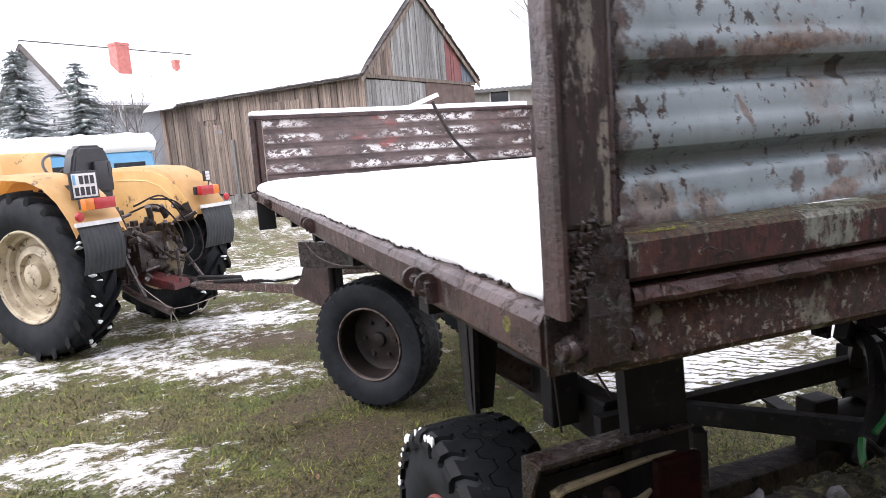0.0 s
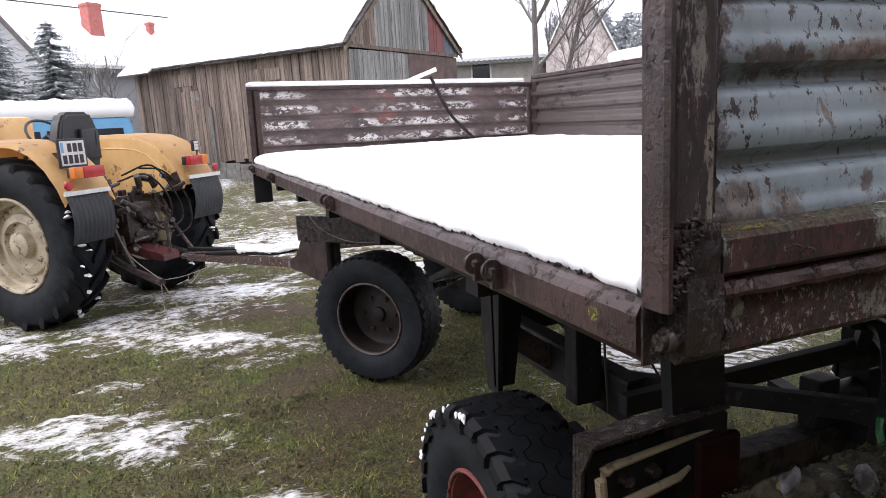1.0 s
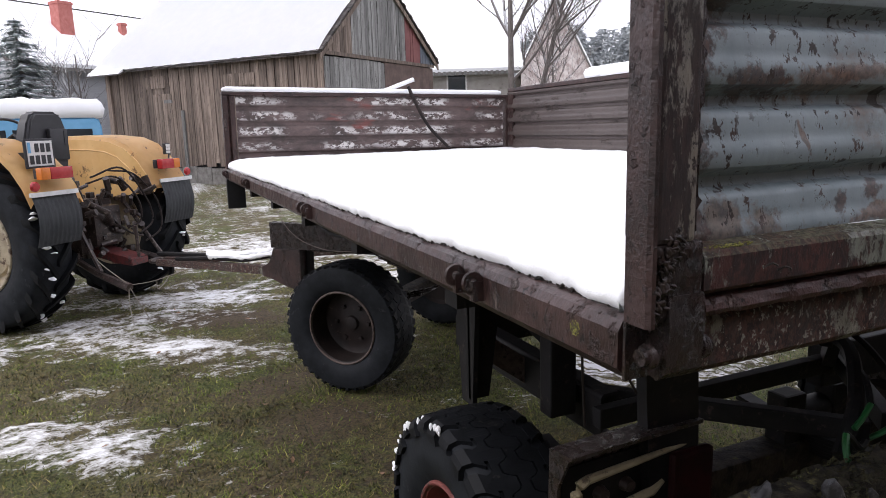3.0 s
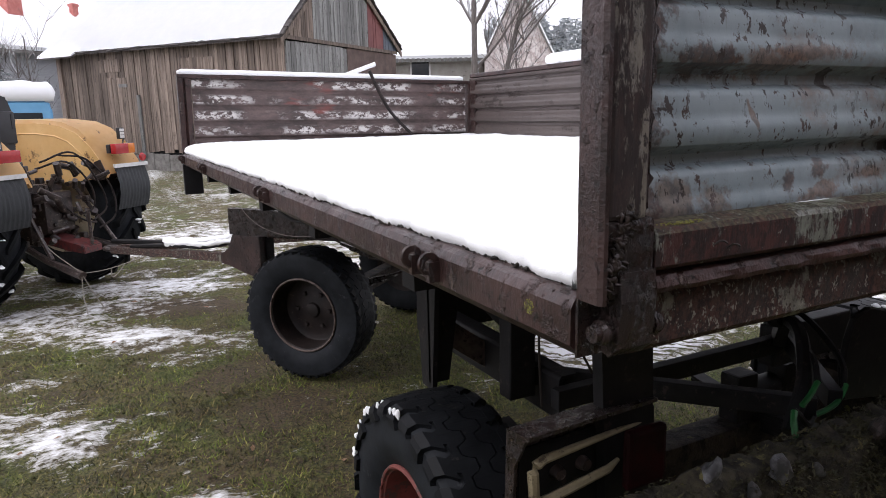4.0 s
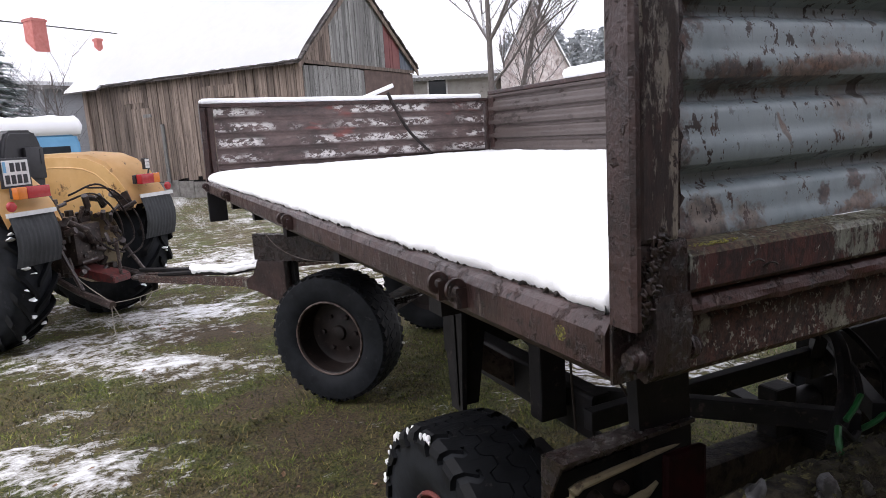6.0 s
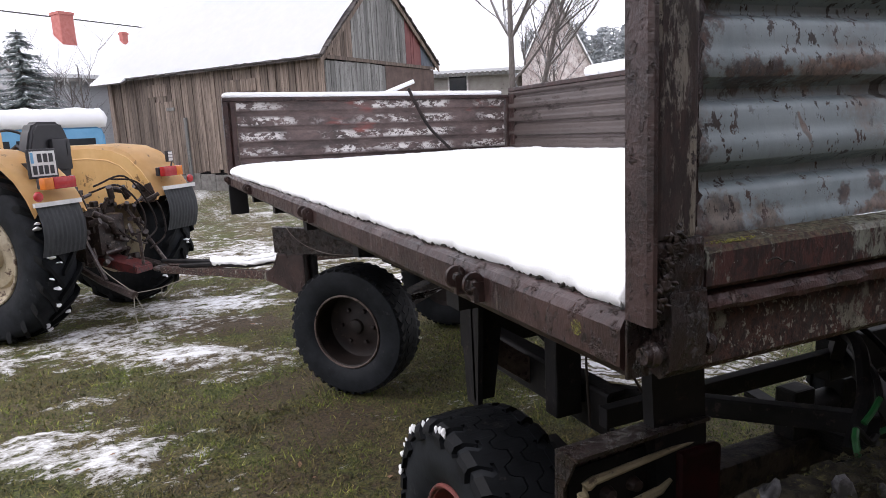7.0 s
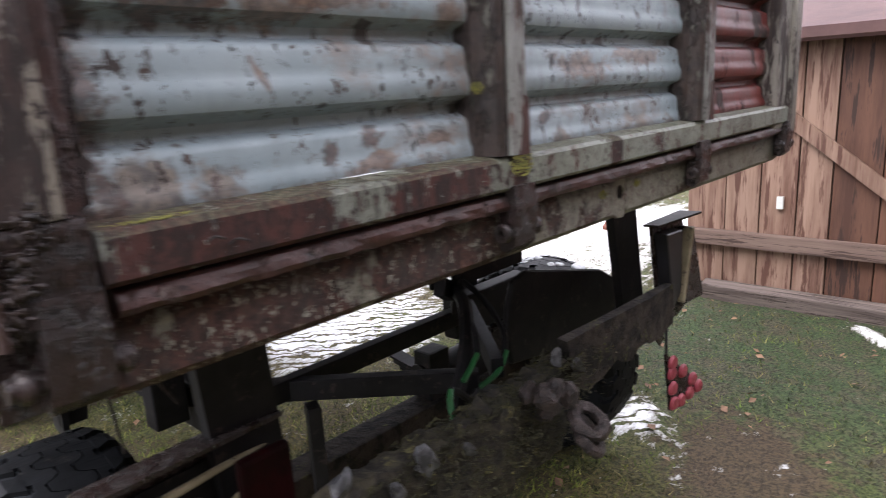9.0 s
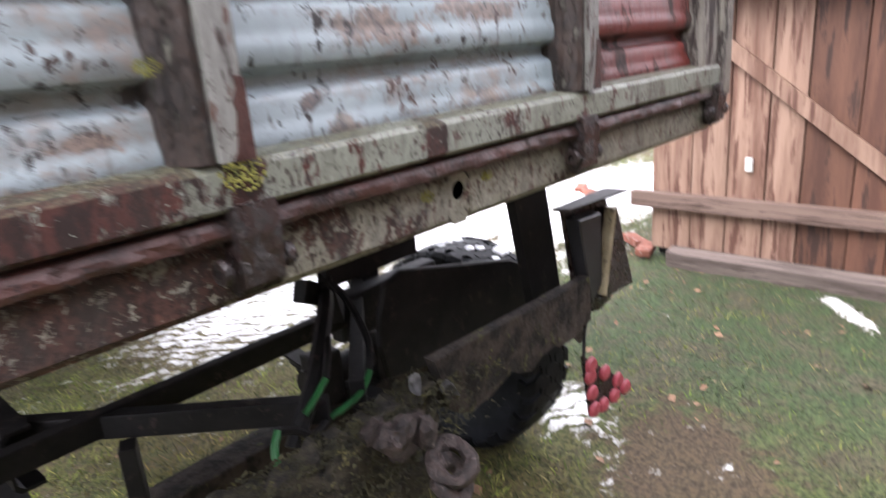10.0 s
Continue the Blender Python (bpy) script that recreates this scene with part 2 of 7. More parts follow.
M = {}
M["rust"] = rusty("scaling_brown_rust", (0.0155, 0.0078, 0.0068), (0.036, 0.0188, 0.0168), (0.115, 0.083, 0.07), scale=6, wet=0.34, flake=0.625)
# darker than plain rust: shade around hinges and underframe is in this colour
M["rust_dark"] = rusty("damp_rust_darkened_for_shade", (0.008, 0.0055, 0.0055), (0.022, 0.014, 0.013), (0.055, 0.041, 0.036), scale=10, wet=0.18, flake=0.59)
M["rust_post"] = rusty("pitted_dark_brown_rust", (0.014, 0.0078, 0.0072), (0.031, 0.0165, 0.015), (0.055, 0.036, 0.031), scale=9, wet=0.3, flake=0.63, tall=0.8)
M["panel"] = sheet_paint("dull_blue_grey_paint_on_rust", (0.285, 0.33, 0.345), (0.21, 0.258, 0.275),
                         ((0.398, 1.424, 0.016, 0.018, 0, 0), (0.47, 1.43, 0.022, 0.018, 10, 0), (0.47, 1.402, 0.06, 0.016, 8, 1), (0.312, 1.512, 0.005, 0.03, 26, 1), (0.33, 1.585, 0.07, 0.022, 0, 1), (0.22, 1.585, 0.06, 0.022, 0, 0), (0.108, 1.55, 0.04, 0.3, 0, 0), (0.15, 1.78, 0.08, 0.03, 0, 0), (0.42, 1.6, 0.1, 0.014, 0, 1), (0.6, 1.42, 0.05, 0.012, 0, 1),
                          (0.63, 1.59, 0.03, 0.025, 0, 1), (0.99, 1.515, 0.1, 0.026, -4, 1), (0.875, 1.432, 0.03, 0.014, 20, 0), (1.22, 1.535, 0.12, 0.02, 0, 1), (0.13, 1.7, 0.05, 0.09, 10, 0), (0.3, 1.74, 0.07, 0.02, 0, 0)))
M["panel_red"] = painted("worn_red_paint", (0.15, 0.024, 0.018), (0.1, 0.02, 0.016), (0.05, 0.028, 0.024), (0.02, 0.014, 0.013), 0.54, 6, grime=(0.03, 0.022, 0.02), grime_at=0.58)
M["bar"] = painted("flaking_grey_paint_on_rust", (0.25, 0.27, 0.235), (0.175, 0.185, 0.145), (0.062, 0.02, 0.0155), (0.02, 0.0095, 0.008), 0.365, 8, (1, 1, 0.4), grime=(0.03, 0.019, 0.015), grime_at=0.62, along=0.19, chip=0.555, speck=0.56, glint_fleck=0.645, moss=0.8)
M["rear"] = painted("olive_grey_paint_scaling_off_rust", (0.27, 0.26, 0.215), (0.175, 0.17, 0.13), (0.082, 0.037, 0.029), (0.027, 0.0152, 0.0128), 0.38, 10, (1, 1, 0.7), along=0.15, chip=0.56, speck=0.565, glint_fleck=0.59, relief=0.009)
M["lip"] = rusty("red_brown_scaling_lip", (0.013, 0.006, 0.005), (0.042, 0.0165, 0.0135), (0.15, 0.11, 0.095), scale=9, wet=0.4, flake=0.635)
M["post_pale"] = painted("pale_grey_painted_steel", (0.27, 0.275, 0.265), (0.2, 0.2, 0.18), (0.11, 0.055, 0.042), (0.04, 0.025, 0.022), 0.57, 8, (1, 1, 0.25), chip=0.6, speck=0.61)
M["post"] = painted("grimy_grey_painted_steel", (0.23, 0.215, 0.185), (0.17, 0.15, 0.125), (0.05, 0.033, 0.029), (0.022, 0.015, 0.014), 0.535, 7, (1, 1, 0.2), chip=0.59, speck=0.6)
M["post_crusty"] = rusty("dark_crust_with_grey_green_flakes", (0.011, 0.0085, 0.0078), (0.036, 0.025, 0.021), (0.17, 0.17, 0.14), scale=11, wet=0.3, flake=0.575, tall=0.45)
M["post_brown"] = painted("brown_rust_with_pale_paint_left", (0.26, 0.235, 0.2), (0.19, 0.165, 0.13), (0.04, 0.0225, 0.0195), (0.02, 0.0125, 0.0115), 0.475, 8, (1, 1, 0.3), grime_at=0.62, chip=0.565, speck=0.59)
M["weld"] = two_tone("burnt_weld_metal", (0.01, 0.0068, 0.0065), (0.036, 0.0235, 0.021), 60, 0.42, lo=0.4, hi=0.6, c3=(0.075, 0.055, 0.05), spot=90, spot_at=0.63, bump_k=0.6)
M["crumb"] = two_tone("wet_black_soil", (0.008, 0.0065, 0.005), (0.03, 0.023, 0.017), 60, 0.8)
M["board"] = painted("dull_grey_brown_board", (0.066, 0.053, 0.05), (0.088, 0.07, 0.064), (0.045, 0.032, 0.029), (0.027, 0.02, 0.018), 0.58, 5, (1, 0.35, 1), grime=(0.04, 0.033, 0.03), grime_at=0.64, chip=0.59, glint_fleck=0.64)
# base colour lowered so it carries the deep shade beneath the trailer
M["black"] = two_tone("black_steel_darkened_for_shade", (0.005, 0.005, 0.006), (0.014, 0.013, 0.0135), 12, 0.6, c3=(0.035, 0.027, 0.024), spot=18, spot_at=0.62, spec=0.22)
M["earthy"] = two_tone("mud_caked_steel", (0.009, 0.0075, 0.0065), (0.04, 0.031, 0.025), 18, 0.8, c3=(0.07, 0.07, 0.022), spot=22, spot_at=0.64, lo=0.42, hi=0.58, bump_k=0.9, bump_d=0.012, spec=0.3)
M["crust"] = two_tone("moss_and_mud", (0.0095, 0.008, 0.006), (0.055, 0.046, 0.028), 26, 0.85, lo=0.43, hi=0.62, c3=(0.15, 0.135, 0.055), spot=18, spot_at=0.63, bump_k=1.0, bump_d=0.015)
M["moss_tuft"] = two_tone("olive_moss_tufts", (0.014, 0.014, 0.006), (0.055, 0.05, 0.02), 30, 0.9, lo=0.4, hi=0.6, c3=(0.18, 0.165, 0.045), spot=13, spot_at=0.635)
M["ice"] = two_tone("mottled_grey_lump", (0.03, 0.03, 0.033), (0.12, 0.12, 0.128), 40, 0.5, lo=0.42, hi=0.62)
M["shackle"] = two_tone("scaly_red_brown_iron", (0.012, 0.0085, 0.008), (0.05, 0.034, 0.03), 45, 0.5, lo=0.42, hi=0.58, c3=(0.14, 0.11, 0.1), spot=60, spot_at=0.63, bump_k=1.0, bump_d=0.012)
M["tyre"] = two_tone("worn_black_rubber", (0.008, 0.0092, 0.0115), (0.018, 0.0205, 0.0245), 10, 0.6, c3=(0.034, 0.036, 0.04), spot=16, spot_at=0.66, spec=0.15)
M["tread"] = two_tone("damp_black_tread_rubber", (0.0035, 0.004, 0.005), (0.0085, 0.0095, 0.0115), 14, 0.55, c3=(0.028, 0.027, 0.026), spot=30, spot_at=0.66, spec=0.15)
# rusty brown, darkened in colour for the shade inside the wheel dish
M["rim"] = two_tone("rusty_brown_rim_darkened_for_dish", (0.009, 0.0065, 0.006), (0.026, 0.018, 0.0162), 10, 0.6, c3=(0.06, 0.043, 0.037), spot=20, spot_at=0.65, spec=0.3)
M["rim_edge"] = two_tone("rust_tan_rim_edge", (0.06, 0.042, 0.036), (0.13, 0.095, 0.082), 14, 0.6, c3=(0.03, 0.022, 0.02), spot=25, spot_at=0.58)
M["rim_red"] = two_tone("rusty_red_rim", (0.1, 0.024, 0.02), (0.19, 0.05, 0.042), 9, 0.65, c3=(0.06, 0.035, 0.03), spot=20, spot_at=0.58)
M["rim_cream"] = two_tone("dirty_cream_rim", (0.3, 0.25, 0.17), (0.5, 0.43, 0.31), 7, 0.5, c3=(0.1, 0.065, 0.045), spot=11, spot_at=0.6)
M["orange"] = two_tone("weathered_orange_yellow_paint", (0.66, 0.4, 0.15), (0.78, 0.52, 0.23), 3, 0.4, c3=(0.16, 0.08, 0.04), spot=7, spot_at=0.65, bump_k=0.05)
M["orange_red"] = two_tone("dull_red_painted_steel", (0.075, 0.014, 0.014), (0.15, 0.032, 0.03), 12, 0.5, c3=(0.04, 0.025, 0.025), spot=25, spot_at=0.55)
M["gear"] = two_tone("greasy_brown_castings", (0.014, 0.01, 0.0095), (0.06, 0.042, 0.037), 22, 0.36, c3=(0.17, 0.14, 0.12), spot=35, spot_at=0.61, bump_k=0.6)
M["plastic"] = two_tone("black_vinyl", (0.012, 0.012, 0.014), (0.022, 0.022, 0.026), 8, 0.42, bump_k=0.1)
M["flap"] = two_tone("grey_black_rubber_flap", (0.06, 0.065, 0.07), (0.1, 0.105, 0.112), 9, 0.55, (6, 6, 0.6))
M["white"] = two_tone("dirty_white_paint", (0.6, 0.6, 0.58), (0.75, 0.75, 0.73), 12, 0.5)
M["cream"] = two_tone("dirty_cream_plastic", (0.2, 0.165, 0.1), (0.3, 0.255, 0.165), 16, 0.5, c3=(0.08, 0.06, 0.04), spot=30, spot_at=0.6)
M["lens_dark"] = two_tone("dirty_dark_red_lens", (0.008, 0.0012, 0.0015), (0.014, 0.002, 0.002), 20, 0.6, bump_k=0.05, spec=0.15)
M["lens_red"] = two_tone("grimy_red_lens", (0.006, 0.0006, 0.0009), (0.014, 0.001, 0.0016), 16, 0.6, lo=0.4, hi=0.6, bump_k=0.1, spec=0.1)
M["lamp_red"] = two_tone("red_lamp_lens", (0.36, 0.02, 0.025), (0.45, 0.035, 0.035), 20, 0.25, bump_k=0.05)
M["lamp_amber"] = two_tone("amber_lamp_lens", (0.6, 0.16, 0.02), (0.66, 0.2, 0.03), 20, 0.25, bump_k=0.05)
M["reflector"] = two_tone("dull_red_reflector", (0.24, 0.03, 0.05), (0.36, 0.07, 0.09), 60, 0.35, bump_k=0.1)
M["green_hose"] = two_tone("green_rubber_hose", (0.008, 0.07, 0.018), (0.012, 0.115, 0.027), 20, 0.5, bump_k=0.05)
M["snow"] = two_tone("fresh_snow", (0.9, 0.915, 0.93), (0.93, 0.94, 0.95), 3, 0.65, spot=60, bump_k=0.35, bump_d=0.006)
M["moss"] = two_tone("yellow_lichen", (0.16, 0.16, 0.035), (0.3, 0.285, 0.07), 60, 0.9, c3=(0.08, 0.085, 0.03), spot=90, spot_at=0.55, bump_k=0.8, bump_d=0.004)
M["plank"] = two_tone("weathered_grey_brown_boards", (0.1, 0.076, 0.062), (0.275, 0.218, 0.178), 3, 0.85, (5, 5, 0.22), c3=(0.055, 0.042, 0.035), spot=7, spot_at=0.6, vary=0.38, bump_d=0.006)
M["plank_grey"] = two_tone("silvered_grey_boards", (0.15, 0.15, 0.143), (0.33, 0.33, 0.318), 4, 0.85, (5, 5, 0.2), c3=(0.07, 0.066, 0.06), spot=8, spot_at=0.58, vary=0.3)
M["shed_plank"] = two_tone("pink_brown_boards", (0.12, 0.062, 0.043), (0.27, 0.175, 0.13), 2.2, 0.75, (4, 4, 0.35), lo=0.38, hi=0.6, c3=(0.085, 0.038, 0.026), spot=5, spot_at=0.56, vary=0.3, bump_d=0.006)
M["sill"] = two_tone("grey_brown_weathered_timber", (0.09, 0.068, 0.06), (0.22, 0.175, 0.155), 4, 0.85, (6, 0.3, 6), c3=(0.055, 0.04, 0.034), spot=9, spot_at=0.57, bump_d=0.01)
M["shed_dark"] = two_tone("orange_brown_boards", (0.085, 0.035, 0.022), (0.17, 0.078, 0.048), 2.5, 0.7, (4, 4, 0.35), lo=0.4, hi=0.6, c3=(0.045, 0.02, 0.014), spot=5, spot_at=0.57, vary=0.25)
M["shed_rail"] = two_tone("worn_pink_brown_rail", (0.1, 0.062, 0.05), (0.21, 0.145, 0.118), 3, 0.75, (5, 0.3, 5), c3=(0.06, 0.035, 0.028), spot=9, spot_at=0.57, bump_d=0.006)
M["stone"] = two_tone("grey_plinth_stone", (0.14, 0.13, 0.12), (0.26, 0.25, 0.23), 7, 0.9, bump_k=0.6, bump_d=0.02)
M["tile"] = two_tone("weathered_dark_tile", (0.045, 0.04, 0.038), (0.1, 0.088, 0.082), 9, 0.85, vary=0.4, bump_k=0.4)
M["sheet_rust"] = two_tone("rusty_sheet_door", (0.075, 0.05, 0.042), (0.14, 0.095, 0.08), 3, 0.7)
M["sheet_red"] = two_tone("dull_red_sheet", (0.17, 0.06, 0.06), (0.23, 0.09, 0.085), 3, 0.7)
M["sheet_brown"] = two_tone("dull_brown_red_sheet", (0.07, 0.034, 0.032), (0.11, 0.055, 0.05), 3, 0.7)
M["sheet_blue"] = two_tone("grey_blue_sheet", (0.1, 0.12, 0.15), (0.15, 0.17, 0.2), 3, 0.7)
M["old_brick"] = two_tone("broken_orange_red_brick", (0.13, 0.045, 0.03), (0.26, 0.1, 0.068), 14, 0.9, c3=(0.34, 0.27, 0.24), spot=30, spot_at=0.62, bump_k=0.6)
M["brick"] = two_tone("faded_red_brick_chimney", (0.42, 0.13, 0.11), (0.52, 0.2, 0.17), 6, 0.85)
M["plaster"] = two_tone("pale_beige_render", (0.32, 0.3, 0.27), (0.44, 0.42, 0.38), 2, 0.9, c3=(0.22, 0.2, 0.18), spot=5, spot_at=0.64)
M["siding"] = two_tone("pale_grey_siding", (0.36, 0.37, 0.385), (0.46, 0.47, 0.485), 3, 0.8, (1, 1, 9))
M["pinkwall"] = two_tone("pale_pink_brick_gable", (0.46, 0.385, 0.36), (0.68, 0.63, 0.6), 2.2, 0.9, lo=0.42, hi=0.58, c3=(0.33, 0.25, 0.23), spot=5, spot_at=0.6)
M["glass"] = two_tone("dark_window_glass", (0.02, 0.025, 0.03), (0.03, 0.035, 0.04), 3, 0.1, bump_k=0.02)
M["blue"] = two_tone("light_blue_car_paint", (0.13, 0.34, 0.55), (0.17, 0.4, 0.62), 4, 0.35, bump_k=0.03)
M["bark"] = two_tone("grey_brown_bark", (0.09, 0.075, 0.065), (0.18, 0.155, 0.14), 9, 0.9, (4, 4, 0.6), bump_k=0.6, bump_d=0.02)
M["bark_snowy"] = two_tone("grey_brown_bark_with_snow_on_top", (0.1, 0.088, 0.08), (0.2, 0.178, 0.165), 9, 0.9, (4, 4, 0.6), bump_k=0.6, bump_d=0.02)
nt = M["bark_snowy"].node_tree
up = nt.nodes.new("ShaderNodeSeparateXYZ")
nt.links.new(nt.nodes.new("ShaderNodeNewGeometry").outputs["Normal"], up.inputs[0])
bare = nt.nodes["Principled BSDF"].inputs["Base Color"].links[0].from_socket
nt.links.new(mix(nt, ramp(nt, up.outputs[2], [(0.45, (0, 0, 0)), (0.7, (0.85, 0.85, 0.85))]), bare, (0.8, 0.82, 0.84)), nt.nodes["Principled BSDF"].inputs["Base Color"])
# needles paled towards grey: the haze in the air is put into their colour
M["needle"] = two_tone("spruce_needles_paled_for_haze", (0.2, 0.24, 0.235), (0.33, 0.37, 0.365), 5, 0.85)
# far crowns lightened in colour to stand in for distance haze
M["pine"] = two_tone("grey_green_pine_paled_for_haze", (0.33, 0.355, 0.365), (0.44, 0.465, 0.475), 0.6, 0.9)
M["rope"] = two_tone("pale_twine", (0.2, 0.18, 0.15), (0.32, 0.29, 0.25), 30, 0.9)
M["leaf"] = two_tone("dead_brown_leaf", (0.13, 0.075, 0.045), (0.34, 0.2, 0.12), 9, 0.8)


# ---- mesh helpers ----
def part(name, bm, material, parent=None, label="", smooth=False):
    me = bpy.data.meshes.new(name)
    bmesh.ops.recalc_face_normals(bm, faces=bm.faces)
    bm.to_mesh(me)
    bm.free()
    me.materials.append(M[material])
    if smooth:
        me.polygons.foreach_set("use_smooth", [True] * len(me.polygons))
        me.set_sharp_from_angle(angle=radians(40))
    ob = new(name, me)
    if parent:
        ob.parent = parent
    if label:
        ob["label"] = label
    return ob


def thing(name, m, label, category, group="", kind=""):
    ob = new(name)
    ob.matrix_world = m
    return tagged(ob, label, category, group, kind)


def box(bm, x0, x1, y0, y1, z0, z1, bevel=0.0, m=None):
    vs = [bm.verts.new((x, y, z)) for x in (x0, x1) for y in (y0, y1) for z in (z0, z1)]
    fs = [bm.faces.new([vs[i] for i in f]) for f in ((0, 1, 3, 2), (4, 6, 7, 5), (0, 4, 5, 1), (2, 3, 7, 6), (0, 2, 6, 4), (1, 5, 7, 3))]
    if m is not None:
        bmesh.ops.transform(bm, matrix=m, verts=vs)
    if bevel:
        es = list({e for f in fs for e in f.edges})
        bmesh.ops.bevel(bm, geom=es, offset=bevel, segments=2, affect="EDGES", profile=0.6)
    return vs


def prism(bm, pts, axis, a, b):
    """A closed outline (two coordinates) drawn out along an axis from a to b."""
    def put(p, q):
        return {"x": (q, *p), "y": (p[0], q, p[1]), "z": (*p, q)}[axis]
    lo = [bm.verts.new(put(p, a)) for p in pts]
    hi = [bm.verts.new(put(p, b)) for p in pts]
    n = len(pts)
    bm.faces.new(lo)
    bm.faces.new(hi)
    for i in range(n):
        bm.faces.new((lo[i], lo[(i + 1) % n], hi[(i + 1) % n], hi[i]))
    return lo + hi


def tube(bm, pts, r, n=8, cap=True):
    """A round bar along points; r is one radius or one for each point."""
    pts = [Vector(p) for p in pts]
    rings = []
    for i, p in enumerate(pts):
        d = (pts[min(i + 1, len(pts) - 1)] - pts[max(i - 1, 0)]).normalized()
        side = d.cross(Vector((0, 0, 1)) if abs(d.z) < 0.95 else Vector((1, 0, 0))).normalized()
        up = side.cross(d)
        rr = r[i] if isinstance(r, (list, tuple)) else r
        rings.append([bm.verts.new(p + rr * (side * math.cos(6.2832 * k / n) + up * math.sin(6.2832 * k / n))) for k in range(n)])
    for a, b in zip(rings, rings[1:]):
        for k in range(n):
            bm.faces.new((a[k], a[(k + 1) % n], b[(k + 1) % n], b[k]))
    if cap:
        bm.faces.new(rings[0])
        bm.faces.new(rings[-1])


def bend(pts, steps=6):
    """A smooth line through points."""
    P = [Vector(p) for p in pts]
    P = [2 * P[0] - P[1]] + P + [2 * P[-1] - P[-2]]
    out = []
    for i in range(1, len(P) - 2):
        for k in range(steps):
            t = k / steps
            a, b, c, d = P[i - 1:i + 3]
            out.append(0.5 * ((2 * b) + (c - a) * t + (2 * a - 5 * b + 4 * c - d) * t * t + (3 * b - a - 3 * c + d) * t ** 3))
    return out + [P[-2]]


def lathe(bm, prof, n=40, close=True):
    """Spins an outline of (radius, x) round the x axis."""
    rings = [[bm.verts.new((x, r * math.cos(6.2832 * k / n), r * math.sin(6.2832 * k / n))) for k in range(n)] for r, x in prof]
    pairs = list(zip(rings, rings[1:])) + ([(rings[-1], rings[0])] if close else [])
    for a, b in pairs:
        for k in range(n):
            bm.faces.new((a[k], a[(k + 1) % n], b[(k + 1) % n], b[k]))
    return rings


def rough_up(bm, amount, scale, seed=0.0):
    for v in bm.verts:
        v.co += Vector(noise.noise_vector(v.co * scale + Vector((seed, seed, seed)))) * amount


# ---- ground: one sheet with trampled grass, mud and thawing snow ----
def lattice(seed):
    return np.random.default_rng(seed).random((257, 257))


def value_noise(x, y, seed):
    g = lattice(seed)
    xi, yi = np.floor(x).astype(int), np.floor(y).astype(int)
    fx, fy = x - xi, y - yi
    fx, fy = fx * fx * (3 - 2 * fx), fy * fy * (3 - 2 * fy)
    a, b, c, d = g[xi % 256, yi % 256], g[(xi + 1) % 256, yi % 256], g[xi % 256, (yi + 1) % 256], g[(xi + 1) % 256, (yi + 1) % 256]
    return (a * (1 - fx) + b * fx) * (1 - fy) + (c * (1 - fx) + d * fx) * fy


def fbm(x, y, seed, octaves=4):
    s, amp, tot = 0, 1.0, 0
    for k in range(octaves):
        s, tot = s + amp * value_noise(x * 2 ** k + 17 * k, y * 2 ** k + 31 * k, seed + k), tot + amp
        amp *= 0.55
    return s / tot


# patches of snow that lie on the grass: centre, half length, half width, turn, weight
PATCHES = [(-0.35, 4.4, 0.7, 0.27, -28, 0.95), (-0.9, 5.1, 0.65, 0.45, -20, 0.92), (-0.1, 5.9, 0.7, 0.35, -20, 0.8), (-0.75, 2.85, 0.36, 0.24, -20, 0.74), (-1.3, 3.2, 0.45, 0.3, -10, 0.74),
           (-1.05, 3.85, 0.25, 0.12, -15, 0.8), (-1.9, 5.2, 0.5, 0.5, 0, 0.8), (-0.3, 2.0, 0.35, 0.15, -25, 0.9), (2.44, 0.58, 0.2, 0.13, 40, 1.6), (4.05, -0.07, 0.22, 0.05, 38, 1.5),
           (4.3, 5.6, 1.8, 3.0, 0, 1.5), (2.5, 2.66, 0.9, 0.5, -6, 1.4), (-2.2, 3.6, 0.5, 0.4, 0, 0.8), (4.6, 3.2, 1.2, 1.6, 0, 1.5), (6.0, 2.4, 1.8, 0.9, -15, 1.4), (0.4, 6.1, 0.5, 0.3, 0, 0.6), (1.0, 8.4, 1.2, 0.8, 0, 0.55)]
MUD = [(0.25, 2.75, 0.5, 0.35, 20, 0.75), (0.1, 3.4, 0.45, 0.3, 35, 0.7), (0.55, 2.1, 0.8, 0.7, 0, 0.55), (-0.05, 2.25, 0.55, 0.45, 10, 0.52), (2.6, 0.15, 0.3, 0.15, 20, 0.5), (-0.05, 5.15, 0.6, 0.3, -20, 1.0), (2.3, 0.05, 0.5, 0.28, 30, 1.0), (1.0, 0.4, 0.8, 0.5, 0, 0.5), (0.5, 2.4, 0.6, 0.5, 0, 0.45), (-0.6, 3.6, 0.9, 0.3, -30, 0.3)]


def blobs(x, y, rows):
    s = np.zeros_like(x)
    for cx, cy, a, b, turn, w in rows:
        c, n = math.cos(radians(turn)), math.sin(radians(turn))
        u, v = (x - cx) * c + (y - cy) * n, -(x - cx) * n + (y - cy) * c
        s = np.maximum(s, w * np.exp(-((u / a) ** 2 + (v / b) ** 2) * 0.7))
    return s


